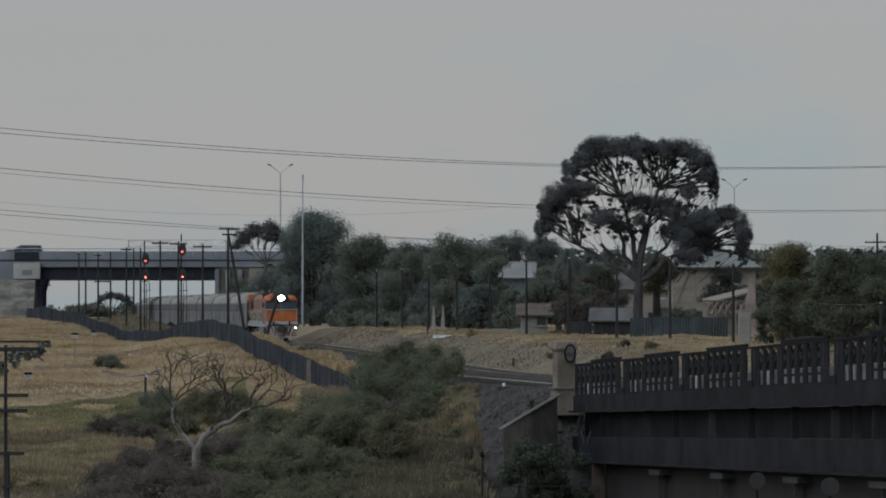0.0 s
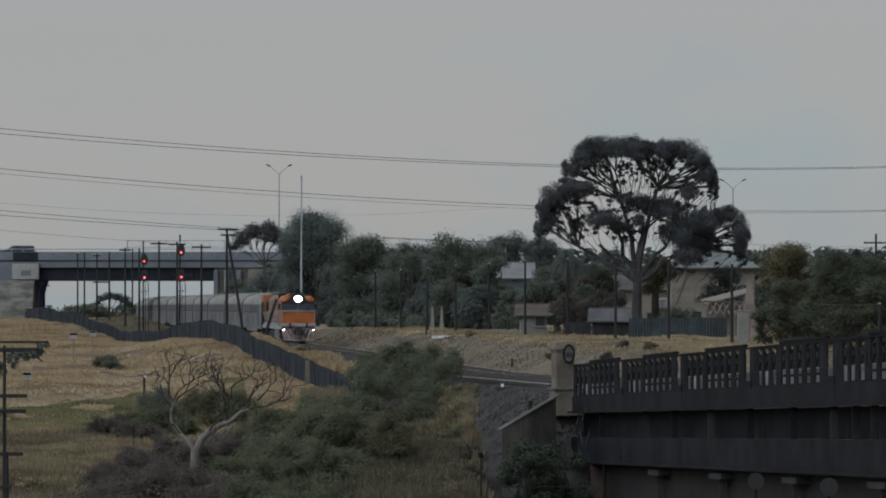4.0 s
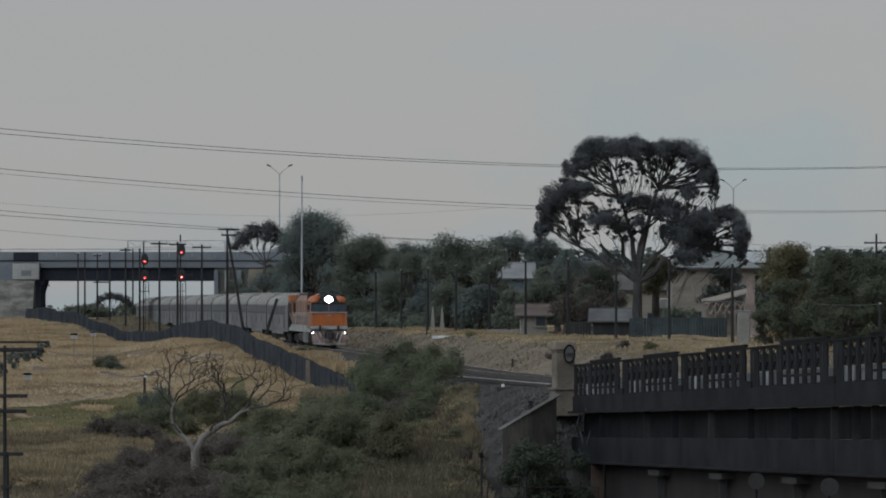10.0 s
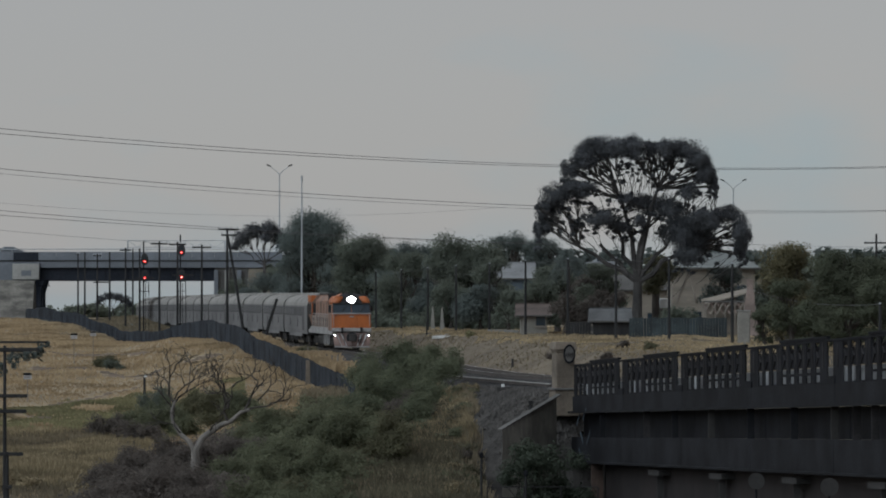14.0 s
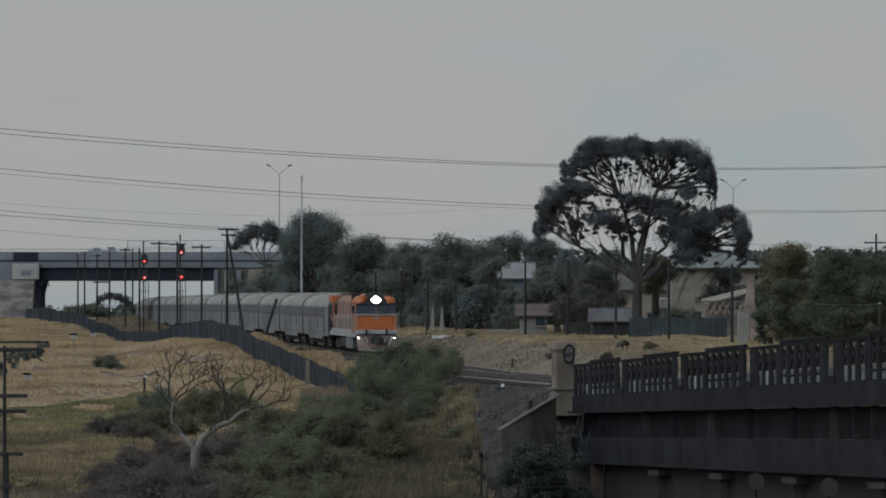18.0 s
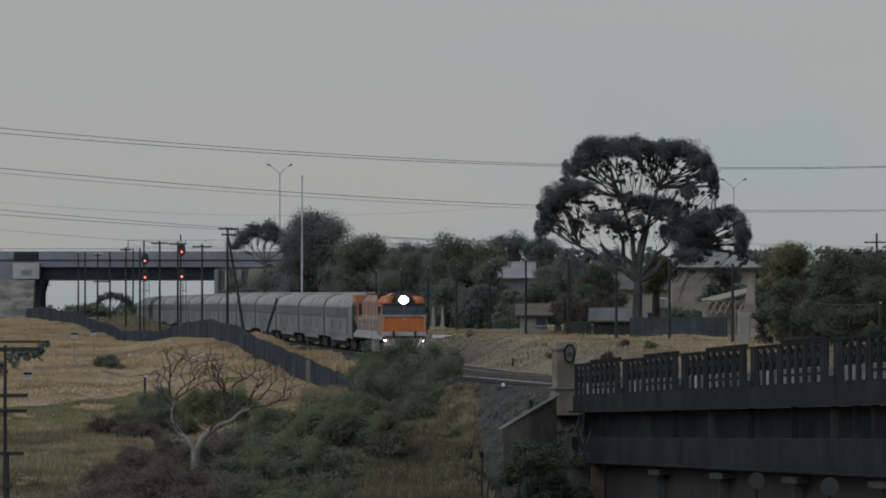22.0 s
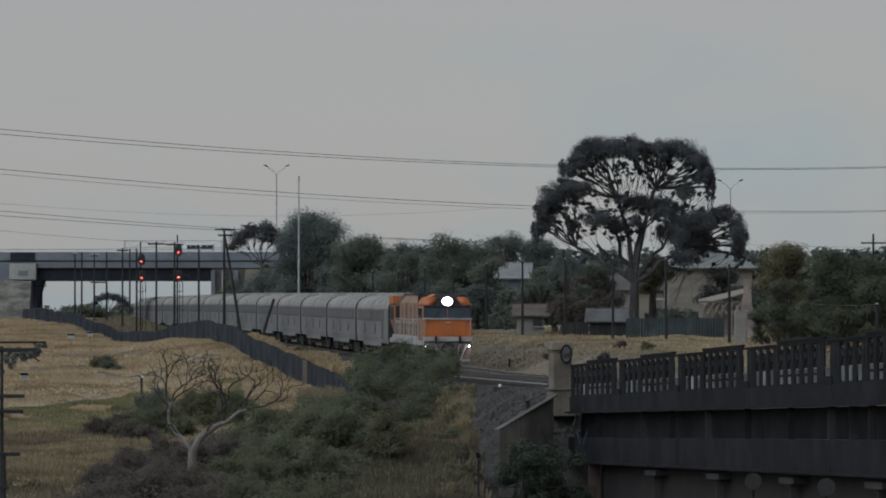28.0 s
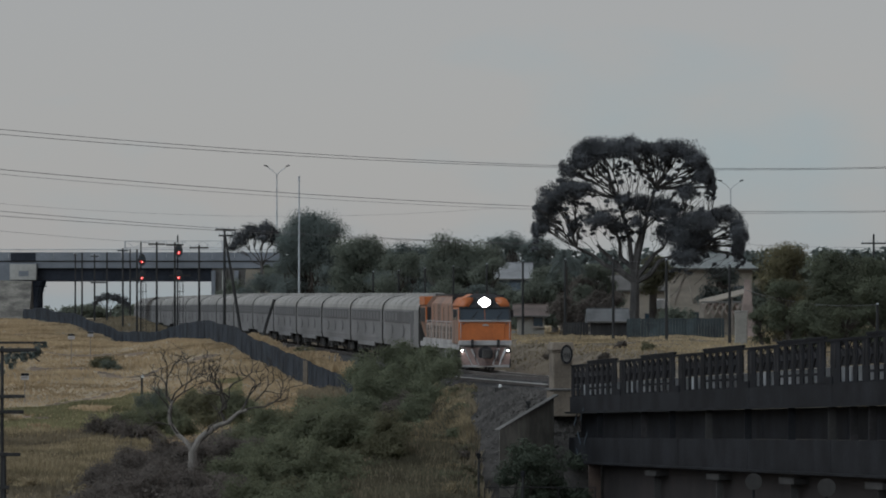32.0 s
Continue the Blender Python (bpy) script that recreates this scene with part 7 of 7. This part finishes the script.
def post_fence():
    """An old row of pale timber posts with two wires, between the cloth fence and the track."""
    fence = thing("post_fence", "old pale timber post and wire fence by the track", "fence")
    rnd = random.Random(44)
    tops = []
    for k in range(26):
        p = beside(line_s(280 + 4.2 * k), -5.0)
        z = land_z(p.x, p.y)
        h = 1.0 + rnd.uniform(-0.08, 0.08)
        q = (p.x + rnd.uniform(-0.08, 0.08), p.y, z + h)
        part("post", Geo().tube([(p.x, p.y, z - 0.3), q], [0.06, 0.05], 7), TIMBER_G, fence, "weathered timber post")
        tops.append(q)
    for drop in (0.1, 0.45):
        part("wire", Geo().tube([(a, b, c - drop) for a, b, c in tops], 0.006, 4), WIRE, fence)


post_fence()


# ---- the road over the railway, and its traffic ----
ROAD_Z = 10.15
CAR_WHITE = srf("white_car_paint", (0.62, 0.63, 0.64), 0.35, 0, 0.5, 6, 0.06, 0)
CAR_GREY = srf("grey_car_paint", (0.12, 0.125, 0.135), 0.35, 0.3, 0.5, 6, 0.08, 0)
CAR_DARK = srf("dark_blue_grey_car_paint", (0.035, 0.04, 0.055), 0.35, 0.2, 0.5, 6, 0.08, 0)
CAR_SILVER = srf("silver_car_paint", (0.27, 0.28, 0.29), 0.35, 0.4, 0.5, 6, 0.08, 0)
ROADWAY = srf("worn_asphalt", (0.055, 0.054, 0.053), 0.9, 0, 0.3, 9, 0.25, 0.4)


def make_road():
    """The carriageway: level on the overpass, then down a little onto long banks at both sides."""
    road = new("road", mesh_of("road", Geo(), ROADWAY))
    tagged(road, "asphalt road that runs over the railway", "road", kind="structure")
    low = 8.82 - 0.1
    xs = (-62.22 - 430, -62.22 - 30, -62.22, -20.94, -20.94 + 24, -20.94 + 430)
    zs = (low, low, ROAD_Z, ROAD_Z, low, low)
    v, f = [], []
    for x, z in zip(xs, zs):
        v += [(x, 575.05, z), (x, 586.9, z), (x, 586.9, z - 0.6), (x, 575.05, z - 0.6)]
    for k in range(5):
        a, b = 4 * k, 4 * k + 4
        f += [(a + i, a + (i + 1) % 4, b + (i + 1) % 4, b + i) for i in range(4)]
    f += [(0, 1, 2, 3), (20, 23, 22, 21)]
    g = Geo().add(v, f)
    old = road.data
    road.data = mesh_of("road", g, ROADWAY)
    bpy.data.meshes.remove(old)
    # the banks that carry it on
    for s, x0 in ((-1, -62.22 - 55), (1, -20.94 + 90)):
        g = Geo()
        x1 = x0 + s * 345
        g.add([(x, y, z) for x in (x0, x1) for y, z in ((575 - 14, -6), (575, low - 0.25), (587, low - 0.25), (587 + 14, -6))],
              [(0, 1, 5, 4), (1, 2, 6, 5), (2, 3, 7, 6), (0, 3, 2, 1), (4, 5, 6, 7)])
        bank = part("road_bank", g, GULLY)
        tagged(bank, "grassy bank that carries the road", "bank", kind="structure")


make_road()


def road_height(x):
    low = 8.82 - 0.1
    u = max((-62.22 - x) / 30, (x - -20.94) / 24, 0)
    return ROAD_Z + (low - ROAD_Z) * min(1, u)


def road_car(name, label, paint, side, cabin, length=4.5, wide=1.76):
    """A road vehicle that points along y: its lower body, cabin, glazing, lamps and wheels. side, cabin: outlines of (y, z)."""
    car = thing(name, label, "car" if name != "delivery_truck" else "truck", group="traffic on the overpass")
    w = wide / 2
    part("body", Geo().extrude(side, -w, w), paint, car, bevel=0.05)
    g = Geo()
    n = len(cabin)
    mid = sum(z for y, z in cabin) / n
    for s in (-1, 1):
        g.v += [(s * w * (0.97 if z < mid else 0.80), y, z) for y, z in cabin]
    g.f += [(i, (i + 1) % n, n + (i + 1) % n, n + i) for i in range(n)] + [tuple(range(n)), tuple(range(2 * n - 1, n - 1, -1))]
    part("cabin", g, paint, car, bevel=0.04)
    y0, y1 = min(y for y, z in cabin), max(y for y, z in cabin)
    z0, z1 = min(z for y, z in cabin), max(z for y, z in cabin)
    tops = [y for y, z in cabin if z > mid]
    b0, b1 = min(tops), max(tops)
    for s in (-1, 1):
        for a, b in ((b0, b0 + (b1 - b0) * 0.46), (b0 + (b1 - b0) * 0.54, b1)):
            lo, hi = z0 + 0.08 * (z1 - z0), z0 + 0.82 * (z1 - z0)
            g = Geo()
            g.add([(s * w * 0.965, a, lo), (s * w * 0.965, b, lo), (s * w * 0.835, b, hi), (s * w * 0.835, a, hi), (s * w * 1.0, a, lo), (s * w * 1.0, b, lo), (s * w * 0.87, b, hi), (s * w * 0.87, a, hi)],
                  [(0, 1, 2, 3), (4, 7, 6, 5), (0, 4, 5, 1), (1, 5, 6, 2), (2, 6, 7, 3), (3, 7, 4, 0)])
            part("side_window", g, GLASS_D, car, "dark side window")
    part("windscreen", Geo().beam((0, y1 + 0.01, z0 + 0.05), (0, b1 + 0.04, z1 - 0.06), w * 1.6, 0.03), GLASS_D, car, "raked windscreen")
    part("rear_window", Geo().beam((0, y0 - 0.01, z0 + 0.05), (0, b0 - 0.04, z1 - 0.06), w * 1.6, 0.03), GLASS_D, car)
    for y in (length * 0.3, -length * 0.29):
        for s in (-1, 1):
            wheel = part("wheel", Geo().drum((0, 0, 0), (1, 0, 0), 0.31, 0.2, 16), BLACK, car, "black tyre", at=(s * (w - 0.08), y, 0.31))
            part("rim", Geo().drum((s * 0.09, 0, 0), (1, 0, 0), 0.19, 0.05, 12), GALV, wheel)
    for s in (-1, 1):
        part("headlight", Geo().box((s * w * 0.72, length / 2 - 0.03, 0.66), (0.36, 0.1, 0.14)), LAMP_G, car, bevel=0.02)
        part("tail_light", Geo().box((s * w * 0.78, -length / 2 + 0.03, 0.78), (0.26, 0.1, 0.16)), DIRTY_RED, car, "red tail light", bevel=0.02)
    return car


SEDAN = ([(-2.22, 0.32), (-2.25, 0.72), (-2.12, 0.95), (-1.2, 0.99), (0.9, 0.95), (1.95, 0.80), (2.22, 0.62), (2.22, 0.3)], [(-1.75, 0.95), (-0.95, 1.43), (0.3, 1.45), (1.25, 0.93)])
WAGON = ([(-2.45, 0.36), (-2.5, 0.80), (-2.42, 1.0), (0.9, 1.03), (2.15, 0.95), (2.45, 0.75), (2.45, 0.35)], [(-2.4, 1.0), (-2.25, 1.56), (0.35, 1.58), (1.25, 1.0)])
VAN = ([(-2.6, 0.36), (-2.65, 0.9), (-2.6, 1.12), (1.3, 1.14), (2.2, 1.02), (2.6, 0.8), (2.6, 0.35)], [(-2.55, 1.1), (-2.45, 1.80), (0.95, 1.82), (1.75, 1.1)])
UTE = ([(-2.45, 0.36), (-2.48, 0.98), (-0.4, 1.0), (0.9, 0.96), (2.0, 0.84), (2.4, 0.66), (2.4, 0.33)], [(-0.35, 0.98), (-0.15, 1.36), (0.55, 1.38), (1.3, 0.94)])
PARKED = road_car("wagon_car", "dark blue-grey wagon standing on the overpass", CAR_DARK, *WAGON)
TRAFFIC = [
    # vehicle, time, place on the road then, speed, distance from the near kerb
    (road_car("sedan_car", "pale silver sedan driving over the overpass", CAR_SILVER, *SEDAN), 11.5, -45.65, 16.15, 2.4),
    (road_car("sedan_car", "mid-grey sedan driving over the overpass", CAR_GREY, *SEDAN), 13.6, -49.57, 18.90, 2.4),
    (road_car("wagon_car", "dark blue wagon driving over the overpass", CAR_DARK, *WAGON), 17.0, -46.98, 17.41, 2.4),
    (road_car("utility_car", "silver utility with a low load on its tray", CAR_SILVER, *UTE), 18.0, -45.36, 16.54, 5.6),
    (road_car("sedan_car", "dark grey sedan driving over the overpass", CAR_GREY, *SEDAN), 21.0, -46.61, 17.04, 2.4),
    (road_car("passenger_van", "white passenger van driving over the overpass", CAR_WHITE, *VAN, 5.2, 1.85), 29.0, -45.87, 13.71, 2.4)]
part("tray_load", Geo().box((0, -1.7, 1.2), (1.4, 0.95, 0.4)), GRIME, TRAFFIC[3][0], "dark low load", bevel=0.05)


def delivery_truck():
    t = thing("delivery_truck", "white box-bodied delivery truck on the overpass", "truck", group="traffic on the overpass")
    part("cargo_box", Geo().box((0, -0.9, 1.52), (2.0, 3.6, 1.42)), CAR_WHITE, t, "plain white cargo box", bevel=0.06)
    part("chassis", Geo().box((0, -0.2, 0.62), (0.9, 5.2, 0.25)), BLACK, t)
    part("cab", Geo().extrude([(1.0, 0.5), (1.0, 2.05), (2.0, 2.1), (2.55, 1.35), (2.7, 0.5)], -0.98, 0.98), CAR_WHITE, t, bevel=0.06)
    part("windscreen", Geo().beam((0, 2.57, 1.4), (0, 2.06, 2.02), 1.7, 0.04), GLASS_D, t)
    for s in (-1, 1):
        part("side_window", Geo().extrude([(1.2, 1.35), (1.2, 1.95), (1.95, 1.95), (2.3, 1.35)], s * 0.99, s * 1.01), GLASS_D, t)
        for y in (1.8, -1.5):
            part("wheel", Geo().drum((0, 0, 0), (1, 0, 0), 0.36, 0.24, 16), BLACK, t, at=(s * 0.84, y, 0.36))
    return t


TRAFFIC.append((delivery_truck(), 16.5, -57.06, 14.90, 5.6))


# ---- what moves: the train rolls slowly along its line ----
def nose_s(t):
    """How far along the line the locomotive's front stands, in metres."""
    return line_s(398.4) - 4.86 * t


def vehicle_pose(front, length, wheelbase):
    """The pose of a vehicle whose front stands at that place on the line; both bogies stand on the rails."""
    mid = front + length / 2
    a, b = line_at(mid - wheelbase / 2), line_at(mid + wheelbase / 2)
    d = a - b
    c = (a + b) / 2
    return pose(c.x, c.y, c.z, 0, -math.degrees(math.atan2(d.z, math.hypot(d.x, d.y))), math.degrees(math.atan2(d.y, d.x)))


def motions():
    times = [float(i) for i in range(0, 33)]
    walk(loco, [(t, vehicle_pose(nose_s(t), LOCO_LEN, 13.2)) for t in times])
    for k, car in enumerate(CAR_LIST):
        walk(car, [(t, vehicle_pose(nose_s(t) + LOCO_LEN + 0.55 + k * CAR_PITCH, 23.1, 16.6)) for t in times])
    # the road's traffic, all bound the same way
    for car, t0, x0, speed, lane in TRAFFIC:
        rows = []
        for t in times:
            x = x0 - speed * (t - t0)
            rows.append((t, pose(x, 575 + lane, road_height(x), 0, 0, 90)))
        walk(car, rows)
    rows = []
    for t in times + [3.5, 3.75, 4.25, 4.5, 4.75, 5.25, 5.5]:
        u = max(0.0, t - 3.5)
        x = -55.06 - (3.2 * u * u if u < 2.5 else 20.0 + 16.0 * (u - 2.5))
        rows.append((t, pose(x, 577.4, road_height(x), 0, 0, 90)))
    walk(PARKED, sorted(rows, key=lambda r: r[0]))
    # the gum tree's clumps stir in a light wind
    for i, clump in enumerate([o for o in GUM.children if o.name.startswith("leaf_clump")]):
        x, y, z = clump.location
        walk(clump, [(t, pose(x + 0.05 * math.sin(t * 1.1 + i * 0.35) * min(1.5, z / 8), y, z + 0.025 * math.sin(t * 1.7 + i * 0.6), 0, 0.8 * math.sin(t * 1.1 + i * 0.35), 0)) for t in times])
    spin = [i / 8 for i in range(0, 257)]
    for w, r in [(o, 0.51) for o in LOCO_WHEELS] + [(o, 0.46) for c in CAR_LIST for o in c.children_recursive if o.name.startswith("wheelset")]:
        x, y, z = w.location
        walk(w, [(t, pose(x, y, z, 0, math.degrees(4.86 * t / r), 0)) for t in spin])


motions()
